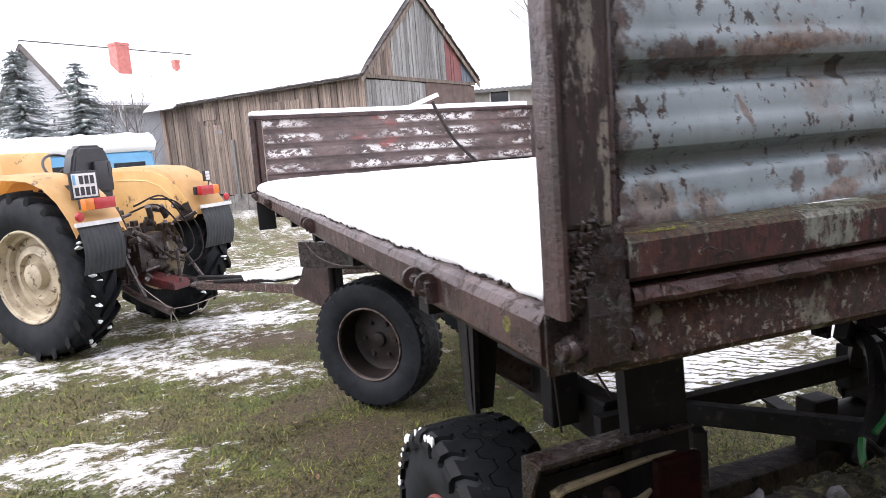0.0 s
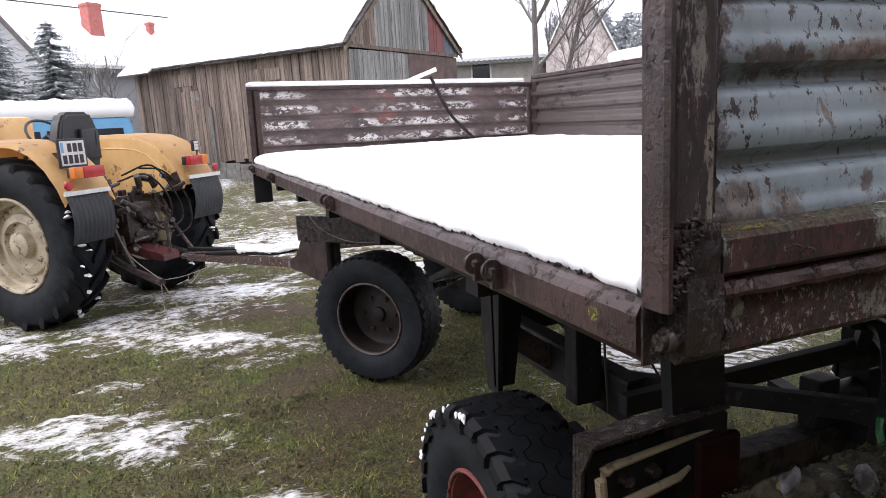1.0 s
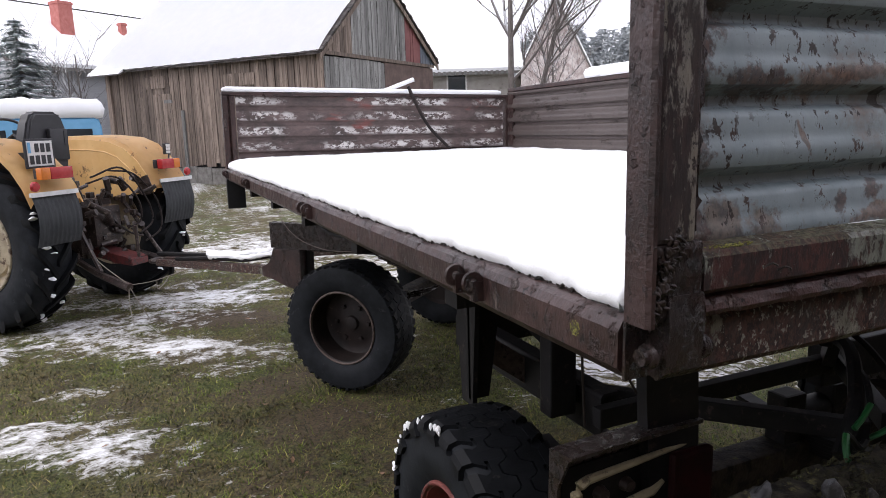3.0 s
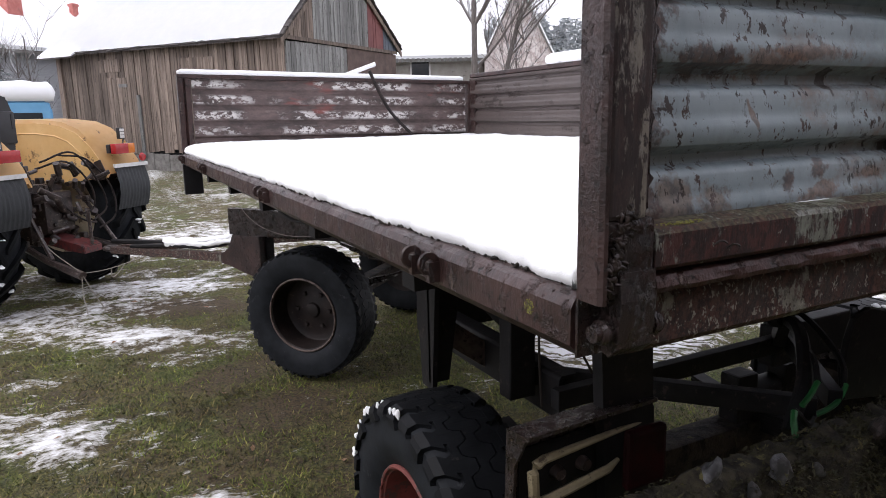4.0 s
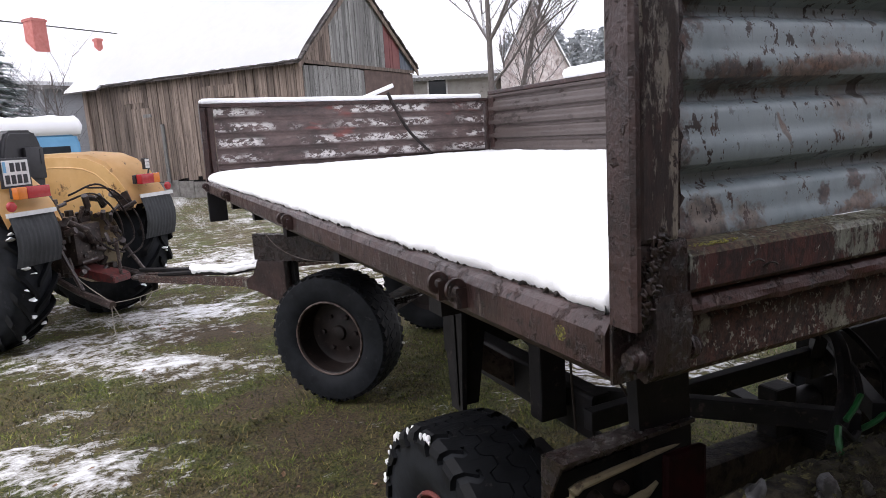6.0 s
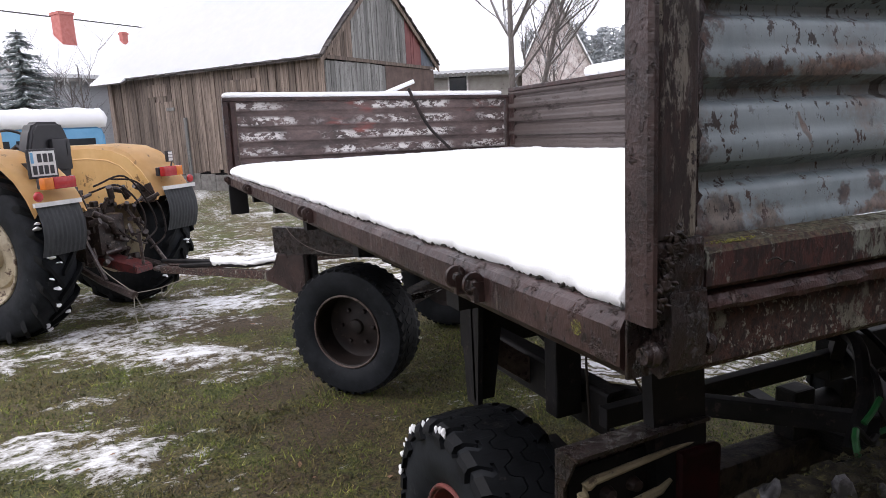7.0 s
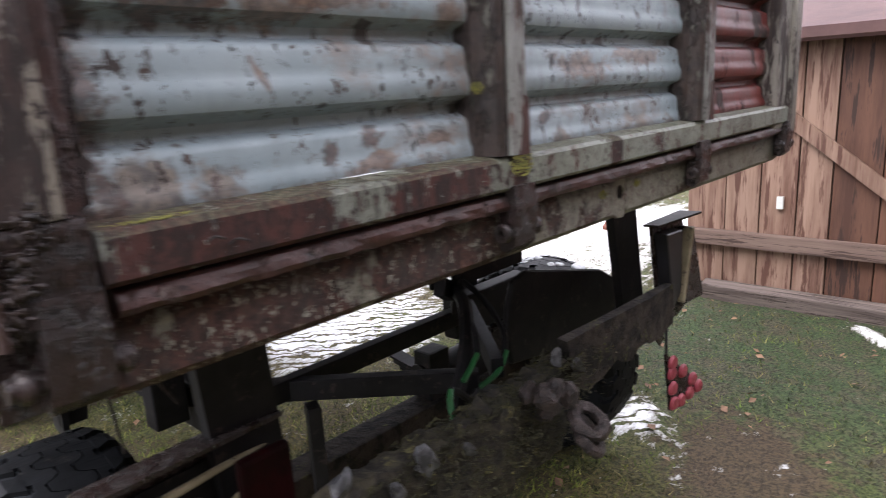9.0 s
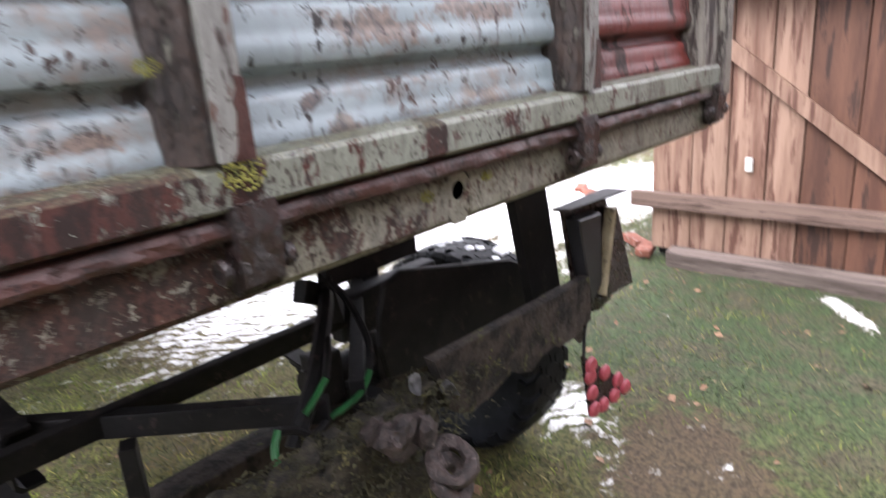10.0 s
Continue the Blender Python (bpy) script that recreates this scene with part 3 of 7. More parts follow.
def snow_at(x, y):
    far = np.clip((y - 4.6) / 3, 0, 1) * 0.38 + np.clip((y - 16) / 10, 0, 1) * 0.3
    streak = fbm(x * 1.2 + 40, y * 3.4 + 40, 5)
    lumps = fbm(x * 5 + 90, y * 8 + 90, 15)
    lush = np.clip((x - 2.5) / 0.3, 0, 1) * np.clip((1.5 - y) / 0.3, 0, 1)
    return blobs(x, y, PATCHES[:10]) * 0.8 + np.maximum(blobs(x, y, PATCHES[10:]) - blobs(x, y, PATCHES[:10]), 0) * 0.8 * (1 - lush) + far + (streak - 0.5) * 0.75 * (1 - 0.8 * lush) + (lumps - 0.5) * 0.75 * (1 - 0.6 * lush)


def spaced(lo, hi, step, far_lo, far_hi):
    core = np.arange(lo, hi + 1e-6, step)
    out, g = [], step
    p = hi
    while p < far_hi:
        g *= 1.22
        p += g
        out.append(p)
    neg, g, p = [], step, lo
    while p > far_lo:
        g *= 1.22
        p -= g
        neg.append(p)
    return np.array(neg[::-1] + list(core) + out)


def ground_z(x, y, s):
    cover = np.clip((s - 0.42) / 0.2, 0, 1)
    return (fbm(x * 0.8 + 60, y * 0.8 + 60, 25) - 0.5) * 0.05 + (fbm(x * 6 + 60, y * 6 + 60, 35) - 0.5) * 0.022 + cover * (0.012 + 0.02 * fbm(x * 9 + 9, y * 14 + 9, 45)) - 0.015


gx, gy = spaced(-4.0, 5.6, 0.045, -900, 900), spaced(-1.0, 11.0, 0.045, -900, 1500)
X, Y = np.meshgrid(gx, gy, indexing="ij")
SN = snow_at(X, Y)
Z = ground_z(X, Y, SN)
nx, ny = X.shape
ids = np.arange(nx * ny).reshape(nx, ny)
quads = np.stack([ids[:-1, :-1], ids[1:, :-1], ids[1:, 1:], ids[:-1, 1:]], -1).reshape(-1, 4)
gm = bpy.data.meshes.new("ground")
gm.vertices.add(nx * ny)
gm.vertices.foreach_set("co", np.stack([X, Y, Z], -1).astype(np.float32).ravel())
gm.loops.add(quads.size)
gm.loops.foreach_set("vertex_index", quads.ravel().astype(np.int32))
gm.polygons.add(len(quads))
gm.polygons.foreach_set("loop_start", np.arange(0, quads.size, 4, dtype=np.int32))
gm.polygons.foreach_set("use_smooth", np.ones(len(quads), dtype=bool))
gm.update()
for label, vals in (("snow", SN), ("rolled", np.clip((X - 1.2) / 0.3, 0, 1) * np.clip((3.3 - Y) / 0.3, 0, 1) * np.clip((3.4 - X) / 0.3, 0, 1)), ("mud", blobs(X, Y, MUD)), ("lush", np.clip((X - 1.9) / 1.2, 0, 1) * np.clip((2.5 - Y) / 1.5, 0, 1))):
    at = gm.attributes.new(label, "FLOAT", "POINT")
    at.data.foreach_set("value", vals.astype(np.float32).ravel())


def ground_material():
    m, nt, b, co = start("winter_grass_mud_and_snow", 0.9)

    def attr(n):
        a = nt.nodes.new("ShaderNodeAttribute")
        a.attribute_name = n
        return a.outputs["Fac"]

    def math_node(op, a, c):
        q = nt.nodes.new("ShaderNodeMath")
        q.operation = op
        for val, slot in ((a, 0), (c, 1)):
            if isinstance(val, (int, float)):
                q.inputs[slot].default_value = val
            else:
                nt.links.new(val, q.inputs[slot])
        return q.outputs[0]
    fine = noise_tex(nt, co, 60, 6, 0.75)
    mid = noise_tex(nt, co, 11, 6, 0.7)
    wide = noise_tex(nt, co, 1.3, 4, 0.6)
    grain = ramp(nt, fine, [(0.41, (0, 0, 0)), (0.58, (1, 1, 1))])
    straw = mix(nt, grain, (0.034, 0.029, 0.011), (0.155, 0.128, 0.048))
    green = mix(nt, grain, (0.022, 0.031, 0.005), (0.105, 0.125, 0.024))
    col = mix(nt, ramp(nt, wide, [(0.45, (0, 0, 0)), (0.58, (0.85, 0.85, 0.85))]), straw, green)
    soil = ramp(nt, noise_tex(nt, co, 3.2, 6, 0.72), [(0.5, (0, 0, 0)), (0.6, (0.85, 0.85, 0.85))])
    col = mix(nt, soil, col, mix(nt, grain, (0.027, 0.019, 0.009), (0.085, 0.06, 0.028)))
    col = mix(nt, ramp(nt, mid, [(0.52, (0, 0, 0)), (0.66, (0.7, 0.7, 0.7))]), col, (0.06, 0.045, 0.026))
    lushgreen = mix(nt, grain, (0.014, 0.027, 0.008), (0.068, 0.105, 0.038))
    lushgreen = mix(nt, soil, lushgreen, mix(nt, grain, (0.028, 0.026, 0.014), (0.11, 0.1, 0.06)))
    lushgreen = mix(nt, ramp(nt, mid, [(0.47, (0, 0, 0)), (0.6, (0.75, 0.75, 0.75))]), lushgreen, mix(nt, grain, (0.022, 0.019, 0.01), (0.1, 0.085, 0.05)))
    col = mix(nt, attr("lush"), col, lushgreen)
    mud = mix(nt, grain, (0.03, 0.02, 0.01), (0.1, 0.067, 0.036))
    mfac = ramp(nt, math_node("ADD", attr("mud"), math_node("MULTIPLY", math_node("SUBTRACT", mid, 0.5), 1.3)), [(0.38, (0, 0, 0)), (0.62, (0.9, 0.9, 0.9))])
    col = mix(nt, mfac, col, mud)
    streaks = math_node("MULTIPLY", math_node("SUBTRACT", noise_tex(nt, co, 10, 7, 0.72, (0.85, 1.25, 1)), 0.5), 2.4)
    crumbs = math_node("MULTIPLY", math_node("SUBTRACT", noise_tex(nt, co, 48, 6, 0.75, (0.7, 1.2, 1)), 0.5), 1.3)
    turned = nt.nodes.new("ShaderNodeMapping")
    turned.inputs["Rotation"].default_value = (0, 0, radians(-45))
    nt.links.new(co, turned.inputs[0])
    wave = nt.nodes.new("ShaderNodeTexWave")
    wave.inputs["Scale"].default_value, wave.inputs["Distortion"].default_value, wave.inputs["Detail"].default_value, wave.inputs["Detail Scale"].default_value = 3.8, 8.5, 4.0, 1.9
    nt.links.new(turned.outputs[0], wave.inputs[0])
    prints = math_node("MULTIPLY", math_node("MULTIPLY", ramp(nt, wave.outputs["Fac"], [(0.05, (1, 1, 1)), (0.35, (0, 0, 0))]), -0.7), attr("rolled"))
    edge = math_node("ADD", math_node("ADD", attr("snow"), prints), math_node("ADD", streaks, crumbs))
    sfac = ramp(nt, edge, [(0.47, (0, 0, 0)), (0.56, (0.75, 0.75, 0.75)), (0.75, (1, 1, 1))])
    slush = ramp(nt, edge, [(0.5, (0.33, 0.315, 0.275)), (0.75, (0.5, 0.495, 0.475)), (1.05, (0.76, 0.77, 0.78))])
    col = mix(nt, sfac, col, slush)
    nt.links.new(col, b.inputs["Base Color"])
    bump(nt, b, mix(nt, sfac, fine, (0.75, 0.75, 0.75)), 0.7, 0.02)
    return m


gm.materials.append(ground_material())
ground = tagged(new("ground", gm), "trampled winter grass with mud and thawing snow", "ground", kind="structure")


# short flattened grass, as one object
def grass():
    rng = np.random.default_rng(4)
    n = 520000
    d = rng.random(n) ** 1.5
    ang = np.where(rng.random(n) < 0.8, rng.normal(0.25, 0.55, n), rng.uniform(-3.14, 3.14, n))
    x, y = -0.4 + (0.02 + d * 9.6) * np.sin(ang), -0.7 + (0.02 + d * 9.6) * np.cos(ang)
    keep = snow_at(x, y) < 0.36 + 0.22 * rng.random(n) ** 2
    keep &= (blobs(x, y, MUD) + rng.normal(0, 0.2, n)) < 0.45
    keep &= y > -3.6
    x, y = x[keep], y[keep]
    z = ground_z(x, y, snow_at(x, y))
    k = len(x)
    clump = fbm(x * 2.4 + 3, y * 2.4 + 8, 55)
    h, a = rng.uniform(0.005, 0.022, k) * (0.55 + 1.3 * clump), rng.uniform(0, 6.283, k)
    lean, w = rng.uniform(0.5, 2.6, k), rng.uniform(0.0016, 0.0046, k)
    vx, vy = np.cos(a), np.sin(a)
    co = np.empty((k, 3, 3), dtype=np.float32)
    co[:, 0] = np.stack([x - vy * w, y + vx * w, z - 0.003], 1)
    co[:, 1] = np.stack([x + vy * w, y - vx * w, z - 0.003], 1)
    co[:, 2] = np.stack([x + vx * h * lean, y + vy * h * lean, z + h], 1)
    me = bpy.data.meshes.new("grass")
    me.vertices.add(k * 3)
    me.vertices.foreach_set("co", co.ravel())
    me.loops.add(k * 3)
    me.loops.foreach_set("vertex_index", np.arange(k * 3, dtype=np.int32))
    me.polygons.add(k)
    me.polygons.foreach_set("loop_start", np.arange(0, k * 3, 3, dtype=np.int32))
    me.update()
    m, nt, b, co_ = start("grass_blades", 0.8)
    geo = nt.nodes.new("ShaderNodeNewGeometry")
    isle = geo.outputs["Random Per Island"]
    dull = ramp(nt, isle, [(0.0, (0.027, 0.032, 0.008)), (0.35, (0.076, 0.09, 0.019)), (0.7, (0.132, 0.136, 0.038)), (0.92, (0.2, 0.172, 0.074)), (1.0, (0.29, 0.245, 0.14))])
    fresh = ramp(nt, isle, [(0.0, (0.012, 0.025, 0.007)), (0.45, (0.04, 0.072, 0.02)), (0.75, (0.088, 0.125, 0.042)), (0.9, (0.15, 0.138, 0.072)), (1.0, (0.26, 0.23, 0.155))])
    tufts = ramp(nt, noise_tex(nt, co_, 3.2, 6, 0.72), [(0.44, (1, 1, 1)), (0.58, (0.25, 0.25, 0.25))])
    sep = nt.nodes.new("ShaderNodeSeparateXYZ")
    nt.links.new(co_, sep.inputs[0])
    near_shed = nt.nodes.new("ShaderNodeMapRange")
    near_shed.inputs[1].default_value, near_shed.inputs[2].default_value, near_shed.inputs[3].default_value, near_shed.inputs[4].default_value = 1.8, 2.9, 0.2, 1.0
    nt.links.new(sep.outputs[0], near_shed.inputs[0])
    few = nt.nodes.new("ShaderNodeMath")
    few.operation = "MULTIPLY"
    nt.links.new(tufts, few.inputs[0])
    nt.links.new(near_shed.outputs[0], few.inputs[1])
    tufts = few.outputs[0]
    patchy = ramp(nt, noise_tex(nt, co_, 1.9, 7, 0.7), [(0.39, (0.62, 0.48, 0.35)), (0.48, (1.0, 0.95, 0.76)), (0.57, (1.08, 1.25, 0.6))])
    tone = nt.nodes.new("ShaderNodeMix")
    tone.data_type, tone.blend_type = "RGBA", "MULTIPLY"
    tone.inputs[0].default_value = 1
    nt.links.new(mix(nt, tufts, dull, fresh), tone.inputs[6])
    nt.links.new(patchy, tone.inputs[7])
    mottle = nt.nodes.new("ShaderNodeMix")
    mottle.data_type, mottle.blend_type = "RGBA", "MULTIPLY"
    mottle.inputs[0].default_value = 1
    nt.links.new(tone.outputs[2], mottle.inputs[6])
    nt.links.new(ramp(nt, noise_tex(nt, co_, 13, 5, 0.65), [(0.4, (0.5, 0.5, 0.5)), (0.5, (1, 1, 1)), (0.62, (1.45, 1.5, 1.25))]), mottle.inputs[7])
    nt.links.new(mottle.outputs[2], b.inputs["Base Color"])
    me.materials.append(m)
    tagged(new("grass", me), "short flattened olive and straw coloured winter grass", "grass", kind="stuff")


grass()


# ---- trailer ----
TL, TW = 4.10, 2.20
RAIL_T, RAIL_B = 1.305, 1.222
trailer = thing("farm_trailer", Matrix(), "rusty two-axle farm trailer, one side open, bed under snow", "trailer")


def ribbed(bm, z0, z1, a, b, axis, face, out, first, pitch=0.104, depth=0.036, thick=0.004):
    """A sheet with level ribs between heights z0 and z1, drawn along an axis; its ribs stand towards out (+1 or -1)."""
    prof, z = [(z0, 0.0)], first
    while z > z0:
        z -= pitch
    while z < z1:
        for dz, f in ((0.0, 0.06), (0.005, 0.0), (0.013, 0.02), (0.018, 0.22), (0.022, 0.62), (0.026, 0.88), (0.032, 0.96), (0.044, 1.0), (0.051, 0.97), (0.058, 0.86), (0.064, 0.79), (0.07, 0.77), (0.088, 0.72), (0.095, 0.62), (0.1, 0.34)):
            if z0 < z + dz < z1:
                prof.append((z + dz, f * depth))
        z += pitch
    prof.append((z1, 0.0))
    stations = ((a, 1.0), (a + 0.02, 1.0), (b - 0.02, 1.0), (b, 1.0))
    skins = []
    for back in (0, thick):
        grid = []
        for q, k in stations:
            col_ = []
            for z, f in prof:
                p = face + out * (f * k - back)
                col_.append(bm.verts.new((q, p, z) if axis == "x" else (p, q, z)))
            grid.append(col_)
        for c, d in zip(grid, grid[1:]):
            for i in range(len(prof) - 1):
                bm.faces.new((c[i], d[i], d[i + 1], c[i + 1]))
        skins.append(grid)
    f_, b_ = skins
    for k in (0, -1):
        for i in range(len(prof) - 1):
            bm.faces.new((f_[k][i], f_[k][i + 1], b_[k][i + 1], b_[k][i]))
    for i in (0, -1):
        for j in range(len(stations) - 1):
            bm.faces.new((f_[j][i], f_[j + 1][i], b_[j + 1][i], b_[j][i]))


def channel(bm, axis, a, b, face, out, z0, z1, web=0.008, flange=0.06, r=0.012):
    """A steel channel whose web shows at face (towards out) and whose flanges lie behind it."""
    q = -out
    prof = [(face + q * flange, z0), (face + q * r, z0), (face, z0 + r), (face, z1 - r), (face + q * r * 0.4, z1 - r * 0.3), (face + q * r, z1), (face + q * flange, z1),
            (face + q * flange, z1 - web), (face + q * (web + r), z1 - web), (face + q * web, z1 - web - r), (face + q * web, z0 + web + r), (face + q * (web + r), z0 + web), (face + q * flange, z0 + web)]
    prism(bm, prof, axis, a, b)


def trailer_body():
    for x, out in ((0.0, -1), (TW, 1)):
        bm = bmesh.new()
        channel(bm, "y", 0.0, TL, x, out, RAIL_B, RAIL_T, r=0.018)
        part("side_rail", bm, "rust", trailer)
    # dark plates added over the rail ends in place of a shaded gap
    for x in (0.004, TW - 0.064):
        bm = bmesh.new()
        box(bm, x, x + (0.095 if x < 1 else 0.06), -0.009, -0.0045, RAIL_B + 0.004, RAIL_T - 0.004)
        part("dark_gap_plate", bm, "rust_dark", trailer)
    bm = bmesh.new()
    for a, b in ((0.1, 1.1), (1.156, TW - 0.02)):
        channel(bm, "x", a, b, -0.004, -1, 1.208, 1.292)
    # the short stretch with a round hole through the web
    for z0, z1 in ((1.208, 1.216), (1.284, 1.292)):
        box(bm, 1.1, 1.156, 0.008, 0.056, z0, z1)
    hx, hz, hr = 1.128, 1.262, 0.0155
    ring = [(hx + hr * math.cos(k * 0.5236), hz + hr * math.sin(k * 0.5236)) for k in range(12)]
    frame_pts = [(1.156, hz), (1.156, 1.275), (1.142, 1.292), (hx, 1.292), (1.114, 1.292), (1.1, 1.275), (1.1, hz), (1.1, 1.23), (1.114, 1.208), (hx, 1.208), (1.142, 1.208), (1.156, 1.23)]
    front = [[bm.verts.new((x, yy, z)) for x, z in pts] for yy in (-0.004, -0.0005) for pts in (ring, frame_pts)]
    for k in range(12):
        q = (k + 1) % 12
        bm.faces.new((front[0][k], front[0][q], front[1][q], front[1][k]))
        bm.faces.new((front[2][k], front[3][k], front[3][q], front[2][q]))
        bm.faces.new((front[0][k], front[2][k], front[2][q], front[0][q]))
    part("rear_channel", bm, "rear", trailer, "rear channel with flaking paint, rust and lichen")
    bm = bmesh.new()
    channel(bm, "x", 0.012, TW - 0.012, TL + 0.01, 1, RAIL_B, RAIL_T)
    part("front_channel", bm, "rust", trailer)
    bm = bmesh.new()
    box(bm, 0.062, TW - 0.062, 0.058, TL - 0.055, 1.262, 1.29)
    part("deck", bm, "rust", trailer)
    for y in (0.6, 1.3, 2.0, 2.7, 3.4):
        bm = bmesh.new()
        box(bm, 0.05, TW - 0.05, y - 0.03, y + 0.03, 1.17, 1.261)
        part("crossbar_and_backing", bm, "black", trailer)
    # made-up black backing behind the rear channel, so its hole looks dark
    bm = bmesh.new()
    box(bm, 0.95, 1.243, 0.06, 0.072, 1.19, 1.2615)
    part("crossbar_and_backing", bm, "black", trailer)
    for x in (0.62, 1.46):
        bm = bmesh.new()
        box(bm, x, x + 0.08, 0.5, TL - 0.1, 1.1, 1.169, 0.006)
        part("box_beam", bm, "black", trailer)
    # lugs for the side board, in pairs along the rail
    for y in (0.36, 0.43, 1.62, 1.69, 3.06, 3.12, 4.0, 4.05):
        bm = bmesh.new()
        lathe(bm, [(0.008, -0.004), (0.019, -0.004), (0.021, 0.0), (0.019, 0.004), (0.008, 0.004)], 18)
        bmesh.ops.transform(bm, matrix=pose(-0.018, y, 1.278, 0, 0, 90), verts=bm.verts)
        box(bm, -0.02, 0.001, y - 0.006, y + 0.006, 1.245, 1.28)
        part("lug", bm, "rust", trailer, smooth=True)
    # lichen on the rail and the rear channel
    for x, y, z, s in ((0.0, 0.089, 1.268, 0.011), (0.73, -0.044, 1.368, 0.024), (0.155, -0.016, 1.383, 0.026), (1.055, -0.005, 1.268, 0.012), (1.2, -0.005, 1.272, 0.012), (0.66, -0.018, 1.487, 0.012)):
        bm = bmesh.new()
        rng = random.Random(int(x * 100 + z * 1000))
        for _ in range(150):
            r = s * rng.random() ** 0.6
            a = rng.random() * 6.28
            p = (0, r * math.cos(a), r * math.sin(a)) if x == 0.0 else (r * 1.3 * math.cos(a), 0, r * math.sin(a) * 0.8)
            if 1.38 < z < 1.39:
                p = (r * 1.7 * math.cos(a), r * 0.55 * math.sin(a), 0)
            mt = pose(x + p[0], y + p[1], z + p[2], rng.random() * 90, rng.random() * 90, 0)
            bmesh.ops.create_icosphere(bm, subdivisions=1, radius=s * (rng.uniform(0.03, 0.06) if 1.38 < z < 1.39 else rng.uniform(0.04, 0.1)), matrix=mt)
        part("lichen", bm, "moss", trailer, "yellow lichen")


trailer_body()


def tailgate():
    bm = bmesh.new()
    # lower bar with a sloping ledge, and a rolled edge below it
    prism(bm, [(0.03, 1.392), (-0.03, 1.381), (-0.036, 1.374), (-0.036, 1.334), (-0.03, 1.328), (0.03, 1.328)], "x", 0.1, TW - 0.02)
    box(bm, 0.0, TW, -0.03, 0.016, 1.82, 1.87, 0.006)
    gate = part("tailgate", bm, "bar", trailer, "raised ribbed tailgate, pale grey paint flaking off rust")
    bm = bmesh.new()
    lip = [(0.004, 1.322), (-0.018, 1.322), (-0.026, 1.319), (-0.0305, 1.313), (-0.032, 1.305), (-0.03, 1.298), (-0.02, 1.295), (0.004, 1.299)]
    rows = [[bm.verts.new((x, y + 0.003 * noise.noise(Vector((x * 6, 0, 3))) + 0.004 * noise.noise(Vector((x * 27, z * 90, 3))), z + (0.003 * noise.noise(Vector((x * 5, 7, 0))) + 0.003 * noise.noise(Vector((x * 31, 2, 0))) if z < 1.31 else 0.0))) for y, z in lip] for x in np.linspace(0.11, TW - 0.03, 160)]
    for a, c in zip(rows, rows[1:]):
        for i in range(len(lip)):
            k = (i + 1) % len(lip)
            bm.faces.new((a[i], c[i], c[k], a[k]))
    bm.faces.new(rows[0])
    bm.faces.new(rows[-1])
    part("rolled_edge", bm, "lip", gate)
    for a, b, mat in ((0.1, 0.67, "panel"), (0.745, 1.43, "panel"), (1.505, 2.05, "panel_red")):
        bm = bmesh.new()
        ribbed(bm, 1.37, 1.83, a, b, "x", 0.031, -1, 1.452, depth=0.03)
        part("panel", bm, mat, gate, "faded red panel" if mat == "panel_red" else "", True)
    # ragged flange of the first panel, rusted black
    bm = bmesh.new()
    rng = random.Random(29)
    ragged = [(0.088, 1.82), (0.088, 1.393)]
    while ragged[-1][1] < 1.81:
        z = ragged[-1][1] + rng.uniform(0.004, 0.018)
        ragged.append((0.104 + rng.uniform(0.0, 0.012), z))
    prism(bm, ragged, "y", -0.012, 0.004)
    part("panel_flange", bm, "rust_dark", gate, "ragged dark rusty flange")
    # corner post with a mended, patched face
    bm = bmesh.new()
    prism(bm, [(0.006, -0.003), (0.006, -0.04), (0.01, -0.046), (0.016, -0.046), (0.016, -0.003)], "z", 1.3, 1.88)
    part("post", bm, "rust_post", gate, "dark rusty side of the corner post")
    bm = bmesh.new()
    box(bm, 0.0165, 0.077, -0.043, 0.014, 1.398, 1.88, 0.007)
    part("post", bm, "post_brown", gate, "brown post with remains of pale paint")
    bm = bmesh.new()
    box(bm, 0.077, 0.1, -0.02, 0.014, 1.392, 1.88, 0.006)
    part("post_web", bm, "rust", gate)
    bm = bmesh.new()
    box(bm, 0.0165, 0.095, -0.041, 0.014, 1.302, 1.4, 0.01)
    part("post_foot", bm, "rust_dark", gate)
    # two pressed hat posts with an angle iron, and an end post
    for x, mat in ((0.702, "post_crusty"), (1.462, "post_crusty")):
        bm = bmesh.new()
        prism(bm, [(x - 0.036, 0.032), (x - 0.036, -0.003), (x - 0.027, -0.012), (x - 0.018, -0.034), (x - 0.008, -0.04), (x + 0.002, -0.038), (x + 0.002, 0.032)], "z", 1.384, 1.88)
        part("post", bm, mat, gate, "dark rusty post with a pale angle iron")
        bm = bmesh.new()
        prism(bm, [(x + 0.003, -0.03), (x + 0.004, -0.046), (x + 0.04, -0.046), (x + 0.046, -0.04), (x + 0.05, 0.0), (x + 0.05, 0.03), (x + 0.003, 0.03)], "z", 1.384, 1.88)
        part("angle_iron", bm, "post_pale", gate)
        # rusted patch welded on at the foot of the angle iron
        bm = bmesh.new()
        rng = random.Random(int(x * 50))
        prism(bm, [(x + 0.018, 1.383)] + [(x + 0.02 + rng.uniform(0, 0.008) + 0.008 * k / 6, 1.395 + 0.013 * k) for k in range(7)] + [(x + 0.044, 1.47), (x + 0.045, 1.383)], "y", -0.0485, -0.044)
        part("foot_patch", bm, "lip", gate, "flaking red-brown rust at the foot")
    bm = bmesh.new()
    box(bm, 2.045, TW, -0.03, 0.034, 1.31, 1.88, 0.01)
    box(bm, TW - 0.05, TW + 0.004, -0.046, 0.05, 1.3, 1.88, 0.008)
    part("post", bm, "post", gate)
